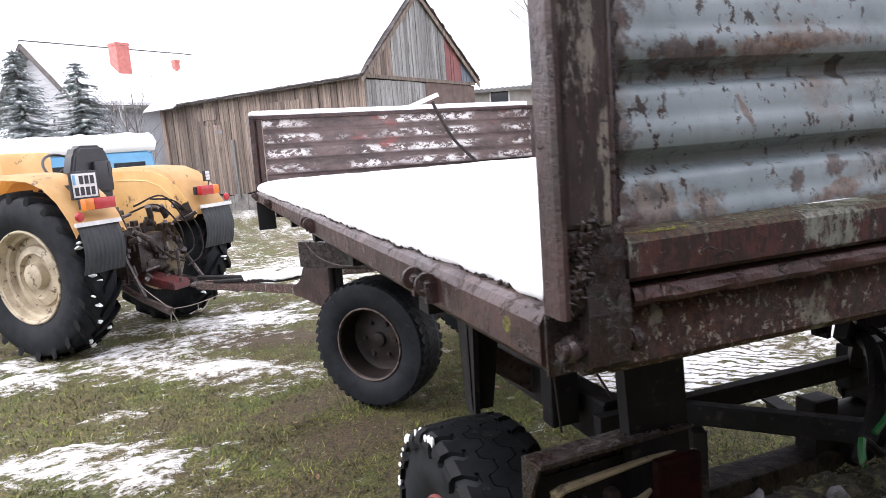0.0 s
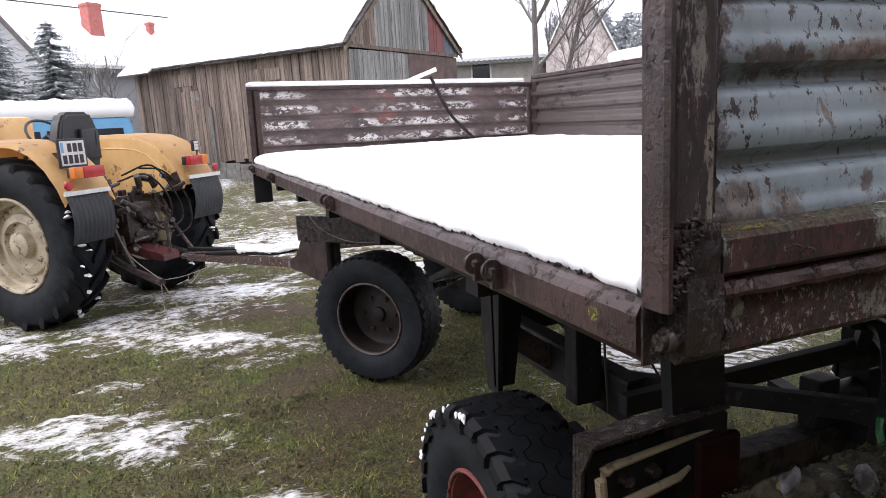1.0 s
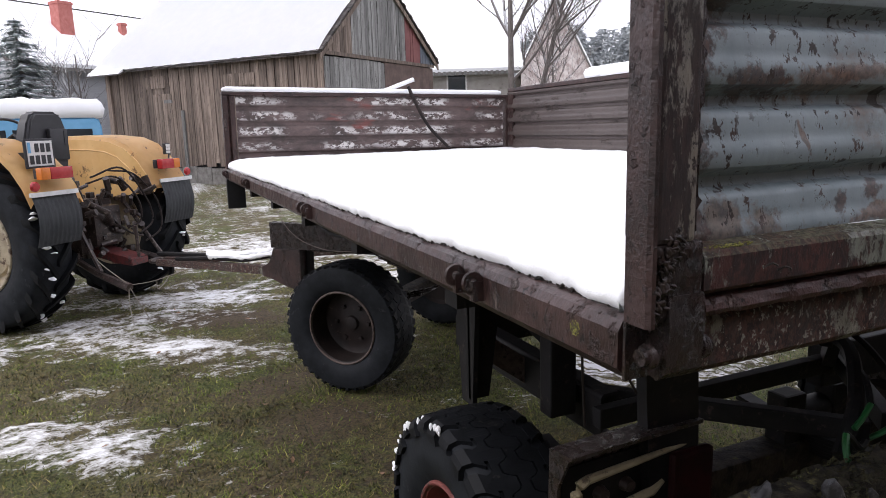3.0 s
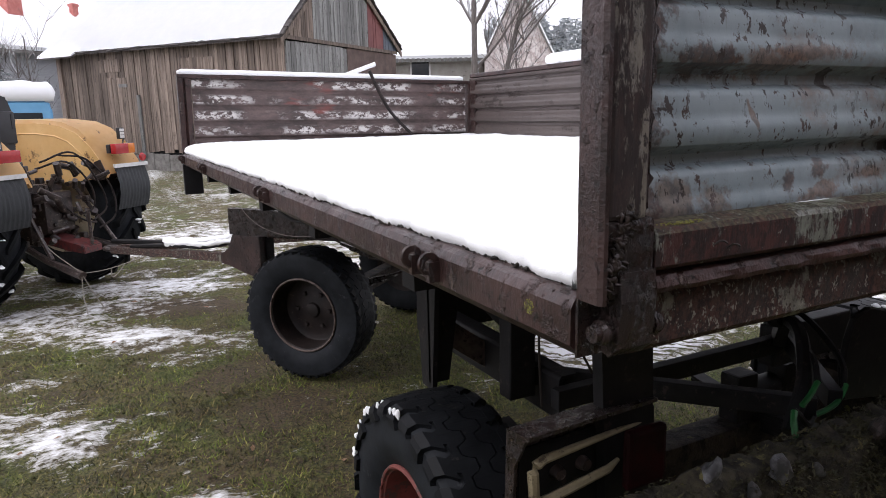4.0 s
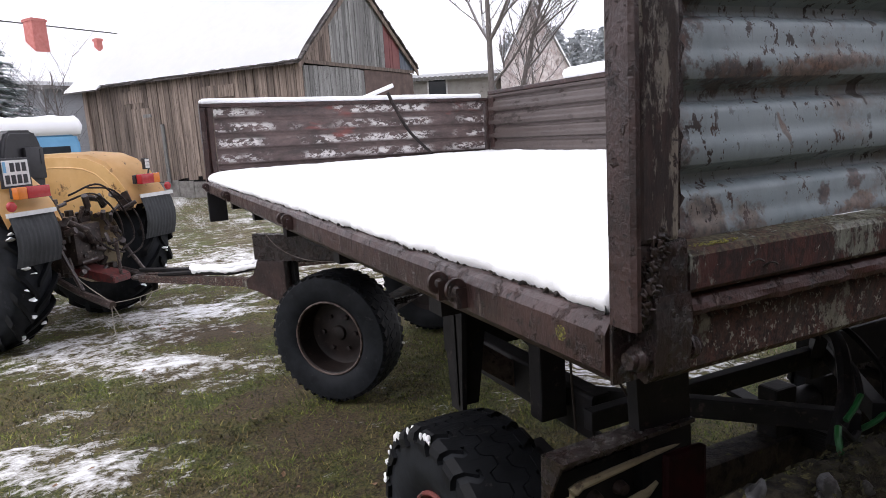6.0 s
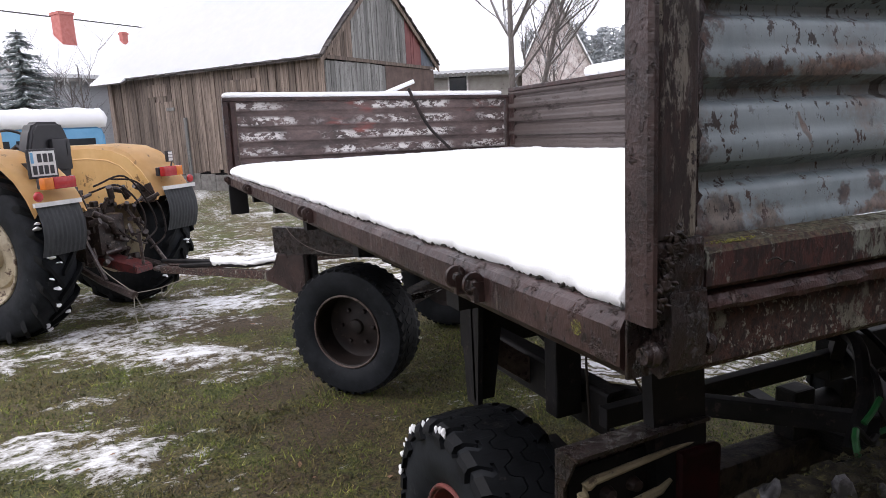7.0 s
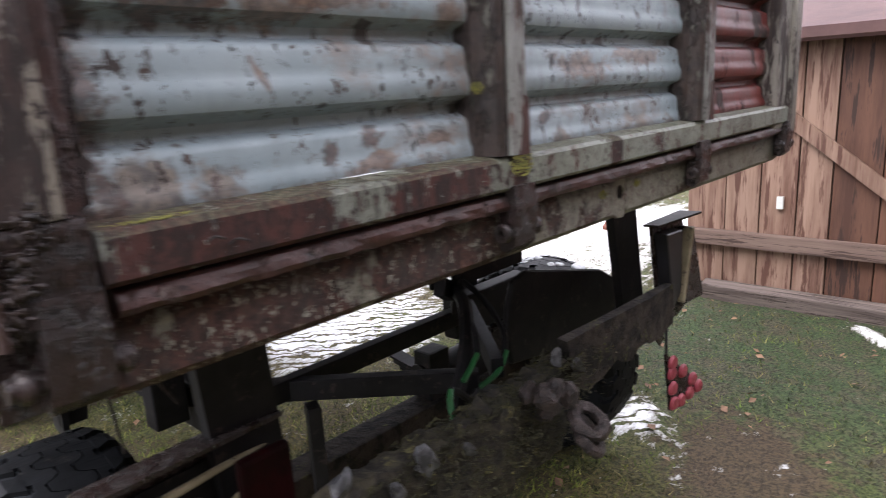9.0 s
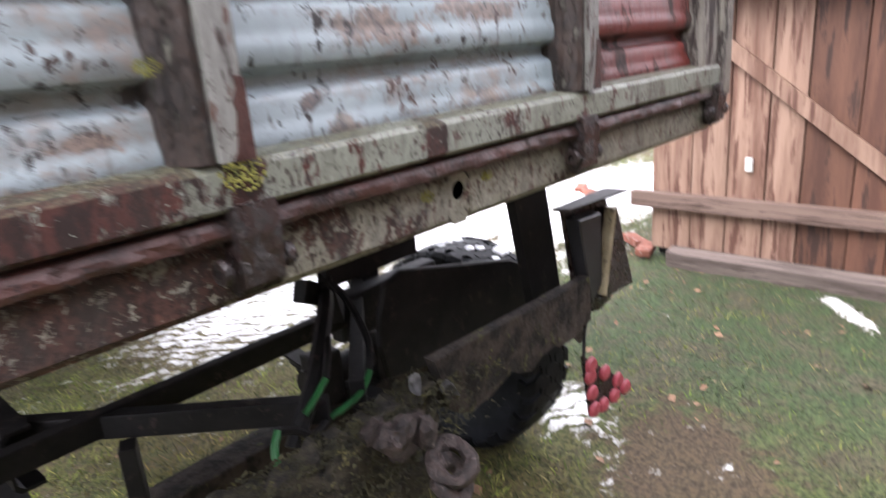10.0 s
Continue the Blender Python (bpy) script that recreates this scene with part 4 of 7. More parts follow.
    # weld lumps where the corner post was mended
    bm = bmesh.new()
    rng = random.Random(3)
    for k in range(150):
        u = rng.random()
        bmesh.ops.create_icosphere(bm, subdivisions=2, radius=rng.uniform(0.0015, 0.0042), matrix=pose(0.022 + 0.028 * u + rng.gauss(0, 0.006), -0.042 + rng.uniform(-0.002, 0.002), 1.315 + 0.095 * u + rng.gauss(0, 0.006), rng.random() * 90, rng.random() * 90) @ Matrix.Diagonal((1.7, 0.6, 0.8, 1)))
    rough_up(bm, 0.0025, 140)
    tagged(part("weld_seam", bm, "weld", gate, "lumpy weld seam", True), kind="stuff")
    # hinges
    for x in (0.066, 0.738, 1.476, 2.15):
        bm = bmesh.new()
        prism(bm, [(-0.01, 1.232), (-0.026, 1.226), (-0.042, 1.24), (-0.047, 1.3), (-0.043, 1.335), (-0.03, 1.335), (-0.01, 1.3)], "x", x - 0.028, x + 0.028)
        part("hinge", bm, "rust_dark", gate)
        for q in (-0.044, 0.04):
            bm = bmesh.new()
            lathe(bm, [(0.007, -0.006), (0.014, -0.006), (0.0165, 0), (0.014, 0.006), (0.007, 0.006)], 18)
            bmesh.ops.transform(bm, matrix=pose(x + q, -0.03, 1.262), verts=bm.verts)
            part("hinge_ear", bm, "rust_dark", gate, smooth=True)
    for a, b in ((0.008, 0.1), (2.09, TW + 0.02)):
        bm = bmesh.new()
        tube(bm, [(a, -0.03, 1.262), (b, -0.03, 1.262)], 0.011, 10)
        part("hinge_pin", bm, "rust_dark", gate, smooth=True)
    # tails of cut wire and bent tabs on the bar
    for x, z in ((0.2, 1.352), (0.225, 1.345)):
        bm = bmesh.new()
        tube(bm, bend([(x, -0.036, z), (x + 0.006, -0.043, z + 0.006), (x + 0.016, -0.044, z + 0.002)]), 0.0015, 5)
        part("wire_tail", bm, "shackle", gate)


tailgate()


def flaked_material():
    """Brown ribbed board: white paint left in flakes along the crowns of the ribs."""
    m, nt, b, co = start("brown_board_with_white_paint_flakes", 0.7)
    base = mix(nt, ramp(nt, noise_tex(nt, co, 9, 9, 0.78, (0.5, 1, 1)), [(0.4, (0, 0, 0)), (0.6, (1, 1, 1))]), (0.06, 0.046, 0.043), (0.14, 0.1, 0.093))
    base = mix(nt, ramp(nt, noise_tex(nt, co, 4, 3, 0.6, (0.6, 1, 2)), [(0.62, (0, 0, 0)), (0.72, (0.8, 0.8, 0.8))]), base, (0.22, 0.06, 0.05))
    sep = nt.nodes.new("ShaderNodeSeparateXYZ")
    nt.links.new(co, sep.inputs[0])
    band = nt.nodes.new("ShaderNodeMath")
    band.operation = "PINGPONG"
    off = nt.nodes.new("ShaderNodeMath")
    off.operation = "SUBTRACT"
    off.inputs[1].default_value = 1.452 - 0.104 + 0.096
    nt.links.new(sep.outputs[2], off.inputs[0])
    nt.links.new(off.outputs[0], band.inputs[0])
    band.inputs[1].default_value = 0.052
    crown = ramp(nt, band.outputs[0], [(0.016, (1, 1, 1)), (0.034, (0, 0, 0))])
    flake = ramp(nt, noise_tex(nt, co, 20, 8, 0.78, (0.6, 1, 1.1)), [(0.5, (0, 0, 0)), (0.53, (1, 1, 1))])
    patch = ramp(nt, noise_tex(nt, co, 2.6, 3, 0.5, (1, 1, 1)), [(0.42, (0, 0, 0)), (0.56, (1, 1, 1))])
    f = nt.nodes.new("ShaderNodeMix")
    f.data_type, f.blend_type = "RGBA", "MULTIPLY"
    f.inputs[0].default_value = 1
    nt.links.new(crown, f.inputs[6])
    nt.links.new(flake, f.inputs[7])
    g = nt.nodes.new("ShaderNodeMix")
    g.data_type, g.blend_type = "RGBA", "MULTIPLY"
    g.inputs[0].default_value = 1
    nt.links.new(f.outputs[2], g.inputs[6])
    nt.links.new(patch, g.inputs[7])
    nt.links.new(mix(nt, g.outputs[2], base, (0.62, 0.6, 0.58)), b.inputs["Base Color"])
    bump(nt, b, flake, 0.3, 0.003)
    return m


M["flaked"] = flaked_material()


def boards():
    bm = bmesh.new()
    ribbed(bm, 1.3, 1.79, 0.07, TW - 0.07, "x", TL + 0.03, -1, 1.488, depth=0.014)
    front = part("front_board", bm, "flaked", trailer, "brown ribbed front board with flaking white paint")
    front.rotation_euler = (0, radians(0.9), 0)
    front.location = (0, 0, 0.004)
    bm = bmesh.new()
    box(bm, -0.02, TW + 0.02, TL - 0.002, TL + 0.05, 1.785, 1.812, 0.008)
    part("top_edge", bm, "rust", front)
    for x0 in (-0.02, TW - 0.06):
        bm = bmesh.new()
        prism(bm, [(x0, TL - 0.012), (x0 + 0.03, TL - 0.014), (x0 + 0.04, TL), (x0 + 0.05, TL - 0.014), (x0 + 0.08, TL - 0.012), (x0 + 0.08, TL + 0.052), (x0, TL + 0.052)], "z", 1.3, 1.784)
        part("post", bm, "rust", front)
    bm = bmesh.new()
    ribbed(bm, 1.3, 1.8, 0.04, TL - 0.02, "y", TW - 0.002, -1, 1.44, depth=0.024)
    side = part("side_board", bm, "board", trailer, "brown ribbed side board, raised")
    bm = bmesh.new()
    box(bm, TW - 0.026, TW + 0.02, 0.04, TL - 0.022, 1.8, 1.83, 0.006)
    part("top_edge", bm, "rust", side)
    for y in (0.08, TL - 0.1):
        bm = bmesh.new()
        box(bm, TW - 0.024, TW + 0.012, y, y + 0.07, 1.3, 1.799, 0.006)
        part("post", bm, "rust", side)


boards()


def snow_slab(name, x0, x1, y0, y1, z0, top, label, step=0.05, lump=0.018, seed=1.0, left_bulge=0.0):
    """A blanket of snow with rounded, uneven edges."""
    bm = bmesh.new()
    nx_, ny_ = max(3, int((x1 - x0) / step)), max(3, int((y1 - y0) / step))
    g = []
    for i in range(nx_ + 1):
        row = []
        for j in range(ny_ + 1):
            x, y = x0 + (x1 - x0) * i / nx_, y0 + (y1 - y0) * j / ny_
            d = min(x - x0, x1 - x, y - y0, y1 - y)
            h = (top - z0) * min(1.0, 0.82 + d / 0.1)
            q = Vector((x * 4, y * 4, seed))
            z = z0 + h + lump * (noise.noise(q) + 0.5 * noise.noise(q * 3.1) + 0.35 * noise.noise(q * 7) + 0.25 * noise.noise(q * 15)) * (0.4 + 0.6 * min(1, d / 0.1))
            if d < 1e-6:
                x += 0.014 * noise.noise(q * 4) + 0.012 * noise.noise(q * 9) + 0.007 * noise.noise(q * 23) - (left_bulge if i == 0 else 0)
                y += 0.008 * noise.noise(q * 5 + Vector((9, 9, 9)))
            row.append(bm.verts.new((x, y, z)))
        g.append(row)
    for i in range(nx_):
        for j in range(ny_):
            bm.faces.new((g[i][j], g[i + 1][j], g[i + 1][j + 1], g[i][j + 1]))
    rim = [g[i][0] for i in range(nx_ + 1)] + [g[nx_][j] for j in range(1, ny_ + 1)] + [g[i][ny_] for i in range(nx_ - 1, -1, -1)] + [g[0][j] for j in range(ny_ - 1, 0, -1)]
    cx, cy = (x0 + x1) / 2, (y0 + y1) / 2
    low, mid = [], []
    for v in rim:
        px, py = (-1 if v.co.x < x0 + 0.03 else 1 if v.co.x > x1 - 0.03 else 0), (-1 if v.co.y < y0 + 0.02 else 1 if v.co.y > y1 - 0.02 else 0)
        w = 0.006 + 0.01 * noise.noise(v.co * 22) + 0.006 * noise.noise(v.co * 55)
        b = 0.25 * (v.co.z - z0)
        mid.append(bm.verts.new((v.co.x + px * (w + b * 0.6), v.co.y + py * b * 0.2, z0 + (v.co.z - z0) * 0.55)))
        low.append(bm.verts.new((v.co.x + px * w * 0.8, v.co.y, z0)))
    for i in range(len(rim)):
        k = (i + 1) % len(rim)
        bm.faces.new((rim[i], rim[k], mid[k], mid[i]))
        bm.faces.new((mid[i], mid[k], low[k], low[i]))
    bm.faces.new(low)
    ob = part(name, bm, "snow", None, "", False)
    ob.data.polygons.foreach_set("use_smooth", [True] * len(ob.data.polygons))
    return tagged(ob, label, "snow")


def snow_blanket():
    """Deep snow on the bed; along the open side it ends in a puffed, crumbling edge set back from the rail."""
    ys = np.arange(0.02, TL + 0.0, 0.008)
    edge = 0.03 + 0.012 * (fbm(ys * 2 + 5, ys * 0 + 3, 61) - 0.5) + 0.022 * (fbm(ys * 11 + 5, ys * 0 + 3, 71, 3) - 0.5) - 0.012 * np.clip((ys - 0.6) / 1.5, 0, 1)
    lip = ((0.008, 0.0), (-0.002, 0.008), (-0.007, 0.018), (-0.006, 0.028), (0.0, 0.038), (0.01, 0.047), (0.024, 0.055), (0.042, 0.061), (0.065, 0.066), (0.09, 0.069))
    cols = [edge + du for du, _ in lip] + [np.full_like(ys, x) for x in np.concatenate([np.arange(0.16, TW - 0.03, 0.03), [TW - 0.03]])]
    X_ = np.stack(cols)
    Y_ = np.broadcast_to(ys, X_.shape)
    H_ = np.stack([np.full_like(ys, h) for _, h in lip] + [np.full_like(ys, 0.072)] * (len(cols) - len(lip)))
    k_ = np.minimum(np.arange(len(cols)), len(lip))[:, None] / len(lip)
    grain = (fbm(Y_ * 38 + 7, k_ * 7 + 9, 75, 3) - 0.5) * np.clip(1.2 - k_, 0.3, 1)
    X_ = X_ - np.where(k_ < 1, 0.014 * grain, 0)
    lumps = (fbm(X_ * 4 + 11, Y_ * 4 + 7, 81) - 0.5) * 0.03 + (fbm(X_ * 16 + 11, Y_ * 16 + 7, 91, 3) - 0.5) * 0.02
    Z_ = 1.2985 + H_ * (1 + lumps * 8) + 0.009 * grain * (H_ > 0.001)
    n1, n2 = X_.shape
    ids_ = np.arange(n1 * n2).reshape(n1, n2)
    faces = np.stack([ids_[:-1, :-1], ids_[1:, :-1], ids_[1:, 1:], ids_[:-1, 1:]], -1).reshape(-1, 4)
    pts = np.stack([X_, Y_, Z_], -1).reshape(-1, 3)
    ring = np.concatenate([ids_[:, 0], ids_[-1, 1:], ids_[-2::-1, -1], ids_[0, -2:0:-1]])
    low = pts[ring].copy()
    low[:, 2] = 1.292
    k = len(pts) + np.arange(len(ring))
    skirt = np.stack([np.roll(ring, -1), ring, k, np.roll(k, -1)], -1)
    me = bpy.data.meshes.new("snow_blanket")
    me.from_pydata(np.concatenate([pts, low]).tolist(), [], np.concatenate([faces, skirt]).tolist() + [k[::-1].tolist()])
    me.polygons.foreach_set("use_smooth", [True] * len(me.polygons))
    me.materials.append(M["snow"])
    tagged(new("snow_blanket", me), "thick white snow covering the whole trailer bed", "snow")
    # rotten soil and chaff under the thawing edge
    rng = random.Random(57)
    bm = bmesh.new()
    for _ in range(420):
        y = rng.uniform(0.03, 3.2) if rng.random() < 0.7 else rng.uniform(0.1, 1.2)
        r = 0.0015 + 0.0035 * rng.random() ** 2
        bmesh.ops.create_icosphere(bm, subdivisions=1, radius=r, matrix=pose(float(np.interp(y, ys, edge)) - rng.uniform(-0.004, 0.005), y, RAIL_T + 0.4 * r, rng.random() * 180, rng.random() * 180) @ Matrix.Diagonal((1.0, 1.8, 0.7, 1)))
    tagged(part("soil_crust", bm, "crumb", trailer, "dark soil crumbs along the snow's edge"), kind="stuff")


snow_blanket()
strip = snow_slab("snow_strip", -0.01, TW - 0.1, TL - 0.0, TL + 0.048, 1.8125, 1.846, "strip of snow on the front board's top edge", 0.02, 0.004, 3.0)
strip.rotation_euler, strip.location = (0, radians(0.9), 0), (0, 0, 0.004)
snow_slab("snow_lump", TW - 0.025, TW + 0.02, 2.1, 3.05, 1.8305, 1.9, "lump of snow on the side board's top edge", 0.015, 0.006, 5.0)
bm = bmesh.new()
tube(bm, [(0.408 + 0.011 * k, -0.001 + 0.0012 * math.sin(k * 2.3), 1.3868) for k in range(8)], [0.0003, 0.0006, 0.0009, 0.0007, 0.0009, 0.0007, 0.0008, 0.0003], 6)
tagged(part("snow_sliver", bm, "snow", None, "", True), "thin sliver of snow on the tailgate's ledge", "snow")


def bar(bm, a, b, w, h, bevel=0.0):
    """A straight box-section bar from a to b, w wide and h high."""
    a, b = Vector(a), Vector(b)
    d = b - a
    side = d.cross(Vector((0, 0, 1)))
    side = side.normalized() if side.length > 1e-4 else Vector((1, 0, 0))
    up = side.cross(d).normalized()
    m = Matrix((side, d.normalized(), up)).transposed().to_4x4()
    m.translation = a
    box(bm, -w / 2, w / 2, 0, d.length, -h / 2, h / 2, bevel, m)


# ---- wheels ----
def wheel(name, parent, m, r, w, rim_r, rim_mat, lugs, style, label=""):
    """A wheel whose outer side faces -x: a rim with hub and bolts, and a tyre with its tread blocks."""
    bm = bmesh.new()
    h = w / 2
    prof = [(rim_r, -h * 0.78), (rim_r + (r - rim_r) * 0.2, -h * 0.97), (rim_r + (r - rim_r) * 0.5, -h * 1.04), (r * 0.93, -h * 0.96), (r * 0.972, -h * 0.8), (r * 0.985, -h * 0.4), (r * 0.99, 0),
            (r * 0.985, h * 0.4), (r * 0.972, h * 0.8), (r * 0.93, h * 0.96), (rim_r + (r - rim_r) * 0.5, h * 1.04), (rim_r + (r - rim_r) * 0.2, h * 0.97), (rim_r, h * 0.78)]
    lathe(bm, prof, 64)
    bmesh.ops.transform(bm, matrix=m, verts=bm.verts)
    tyre = part(name, bm, "tyre", parent, label, smooth=True)
    bm = bmesh.new()
    step = 6.2832 / lugs
    depth = r * (0.045 if style == "tractor" else 0.03 if style == "block" else 0.008)
    for k in range(lugs):
        if style == "tractor":
            pieces = [(k * step, -1), ((k + 0.5) * step, 1)]
            for a, s in pieces:
                strip = []
                for u in (0.0, 0.35, 0.7, 1.0, 1.12):
                    x, aa = s * h * min(u, 1.0) * 0.98, a + 0.34 * (1 - u)
                    rr = r * (0.985 - 0.02 * (u > 0.9) - 0.07 * (u > 1.1))
                    strip.append((x, aa, rr))
                prev = None
                for x, aa, rr in strip:
                    q = 0.042
                    ring = []
                    for da, dr in ((-q, -0.01), (-q * 0.75, depth), (q * 0.75, depth), (q, -0.01)):
                        ring.append(bm.verts.new((x * (1.02 if dr > 0 else 1), (rr + dr) * math.cos(aa + da), (rr + dr) * math.sin(aa + da))))
                    if prev:
                        for i in range(3):
                            bm.faces.new((prev[i], prev[i + 1], ring[i + 1], ring[i]))
                    else:
                        bm.faces.new(ring)
                    prev = ring
                bm.faces.new(prev[::-1])
        elif style == "block":
            # shoulder lugs that wrap from the crown over on to the sidewall, long and short in turn
            for s in (-1, 1):
                a, foot = (k + (0.0 if s < 0 else 0.5)) * step, 0.86 if k % 2 else 0.9
                prev = None
                for u, rr, nx, nr, turn_ in ((0.62, 0.975, 0, 1, 0.35), (0.84, 0.968, 0.3, 0.95, 0.1), (0.97, 0.945, 0.8, 0.6, 0.0), (1.01, 0.915, 1, 0.2, 0.0), (1.02, foot, 1, 0, 0.12)):
                    ring = []
                    for q, d_ in ((-0.36, -0.008), (-0.31, depth), (0.31, depth), (0.36, -0.008)):
                        aa = a + (q + turn_) * step
                        rad = rr * r + d_ * nr
                        ring.append(bm.verts.new((s * (u * h + d_ * nx * 0.8), rad * math.cos(aa), rad * math.sin(aa))))
                    if prev:
                        for i in range(3):
                            bm.faces.new((prev[i], prev[i + 1], ring[i + 1], ring[i]))
                    else:
                        bm.faces.new(ring)
                    prev = ring
                bm.faces.new(prev[::-1])
        else:
            rows = ((-0.72, 0.0, 0.22), (-0.24, 0.5, 0.2), (0.24, 0.0, 0.2), (0.72, 0.5, 0.22))
            for x, ph, half in rows:
                a = (k + ph) * step
                tilt = 24 if x < 0 else -24
                rr = r * (0.983 if abs(x) < 0.5 else 0.968)
                mt = pose(x * h, rr * math.cos(a), rr * math.sin(a), math.degrees(a) - 90, 0, 0) @ pose(0, 0, 0, 0, 0, tilt)
                box(bm, -half * h, half * h, -step * r * 0.3, step * r * 0.3, -0.012, depth, 0, mt)
                if abs(x) > 0.7:
                    mt2 = pose(x * h * 1.12, r * 0.93 * math.cos(a), r * 0.93 * math.sin(a), math.degrees(a) - 90, 0, 0)
                    box(bm, -0.012, 0.006, -step * r * 0.2, step * r * 0.2, -r * 0.03, r * 0.02, 0, mt2)
    if style == "block":
        # worn crown in three bands, parted and edged by stepped zigzags
        def stair(q):
            q %= 1.0
            return -1 if q < 0.36 else -1 + 2 * (q - 0.36) / 0.12 if q < 0.48 else 1 if q < 0.86 else 1 - 2 * (q - 0.86) / 0.14
        cuts = ((-0.7, 0.15, 0.0), (-0.24, 0.12, 0.3), (0.24, 0.12, 0.6), (0.7, 0.15, 0.9))
        for (xa, aa, pa), (xb, ab, pb) in zip(cuts, cuts[1:]):
            rings = []
            for k in range(lugs * 10):
                a, q = k * step / 10, k / 10
                lo_, hi_ = xa + aa * stair(q + pa) + 0.022, xb + ab * stair(q + pb) - 0.022
                cs = [(lo_ - 0.02, r * 0.955), (lo_, r * (0.992 - 0.028 * lo_ * lo_) + depth * 0.6), (hi_, r * (0.992 - 0.028 * hi_ * hi_) + depth * 0.6), (hi_ + 0.02, r * 0.955)]
                rings.append([bm.verts.new((u * h, w_ * math.cos(a), w_ * math.sin(a))) for u, w_ in cs])
            for k in range(len(rings)):
                p, q = rings[k], rings[(k + 1) % len(rings)]
                for i in range(3):
                    bm.faces.new((p[i], p[i + 1], q[i + 1], q[i]))
    bmesh.ops.transform(bm, matrix=m, verts=bm.verts)
    tagged(part("tread", bm, "tread", tyre, "", style != "block"), kind="stuff")
    bm = bmesh.new()
    if style == "tractor":
        lathe(bm, [(rim_r * 1.03, -h * 0.84), (rim_r * 1.0, -h * 0.86), (rim_r * 0.95, -h * 0.78), (rim_r * 0.93, -h * 0.45), (rim_r * 0.86, -h * 0.4), (rim_r * 0.84, -h * 0.12), (rim_r * 0.7, -h * 0.1), (rim_r * 0.66, -h * 0.3), (rim_r * 0.5, -h * 0.42), (rim_r * 0.47, -h * 0.2), (rim_r * 0.3, -h * 0.2), (rim_r * 0.27, -h * 0.55), (rim_r * 0.2, -h * 0.62), (0.001, -h * 0.62),
                   (0.001, h * 0.5), (rim_r * 0.9, h * 0.6), (rim_r * 1.03, h * 0.84)], 44)
    else:
        lathe(bm, [(rim_r * 1.03, -h * 0.84), (rim_r * 1.0, -h * 0.86), (rim_r * 0.95, -h * 0.78), (rim_r * 0.93, -h * 0.3), (rim_r * 0.9, h * 0.3), (rim_r * 0.84, h * 0.36), (rim_r * 0.62, h * 0.34), (rim_r * 0.5, h * 0.26), (rim_r * 0.42, h * 0.24), (rim_r * 0.34, h * 0.2), (rim_r * 0.22, h * 0.16), (rim_r * 0.19, h * 0.02), (rim_r * 0.12, -h * 0.02), (0.001, -h * 0.02),
               (0.001, h * 0.55), (rim_r * 0.9, h * 0.6), (rim_r * 1.03, h * 0.84)], 40)
    for k in range(6):
        a = k * 6.2832 / 6
        x1 = -h * 0.1 if style == "tractor" else h * 0.3
        box(bm, x1 - h * 0.2, x1, -0.011, 0.011, -0.011, 0.011, 0.003, pose(0, rim_r * 0.5 * math.cos(a), rim_r * 0.5 * math.sin(a), math.degrees(a)))
    bmesh.ops.transform(bm, matrix=m, verts=bm.verts)
    rim = part("rim", bm, rim_mat, tyre, "", True)
    bm = bmesh.new()
    ring = [m @ Vector((-h * 0.84, rim_r * math.cos(q), rim_r * math.sin(q))) for q in np.linspace(0, 6.2832, 41)]
    tube(bm, ring, r * 0.017, 8, False)
    part("rim_flange", bm, "rim_edge" if rim_mat == "rim" else rim_mat, rim, "", True)
    return tyre


RW = 0.39
PIVOT, STEER = (1.07, 3.615), 42
AX, XL, XR = 0.845, 0.24, 2.08
wheel("wheel", trailer, pose(XL, AX, RW), RW, 0.24, 0.205, "rim_red", 30, "block", "chunky rear tyre on a red rim, snow in its tread")
wheel("wheel", trailer, pose(XR, AX, RW, 0, 0, 180), RW, 0.24, 0.205, "rust_dark", 30, "block", "chunky rear tyre on a dark rusty rim")
turn = pose(PIVOT[0], PIVOT[1], 0, 0, 0, STEER)
wheel("wheel", trailer, turn @ pose(-0.72, 0, RW), RW, 0.24, 0.218, "rim", 42, "rib", "worn front tyre on a rusty brown rim")
wheel("wheel", trailer, turn @ pose(0.72, 0, RW, 0, 0, 180), RW, 0.24, 0.218, "rim", 42, "rib", "worn front tyre on a rusty brown rim")


def snow_bits():
    rng = random.Random(8)
    for k in range(30):
        a = radians(rng.uniform(5, 92))
        s = rng.uniform(0.004, 0.009)
        bm = bmesh.new()
        bmesh.ops.create_icosphere(bm, subdivisions=2, radius=s)
        rough_up(bm, s * 0.5, 60, k)
        bmesh.ops.transform(bm, matrix=pose(XL - 0.12 * rng.choice((1.02, 0.98, 0.9, 1.04)), AX + 0.375 * math.cos(a), RW + 0.375 * math.sin(a), math.degrees(a), 0, 0) @ Matrix.Diagonal((0.8, 1.7, 0.9, 1)), verts=bm.verts)
        tagged(part("snow_clump", bm, "snow", None, "", True), "small clump of snow stuck in the tyre tread", "snow", "snow clumps on the tyre")


snow_bits()


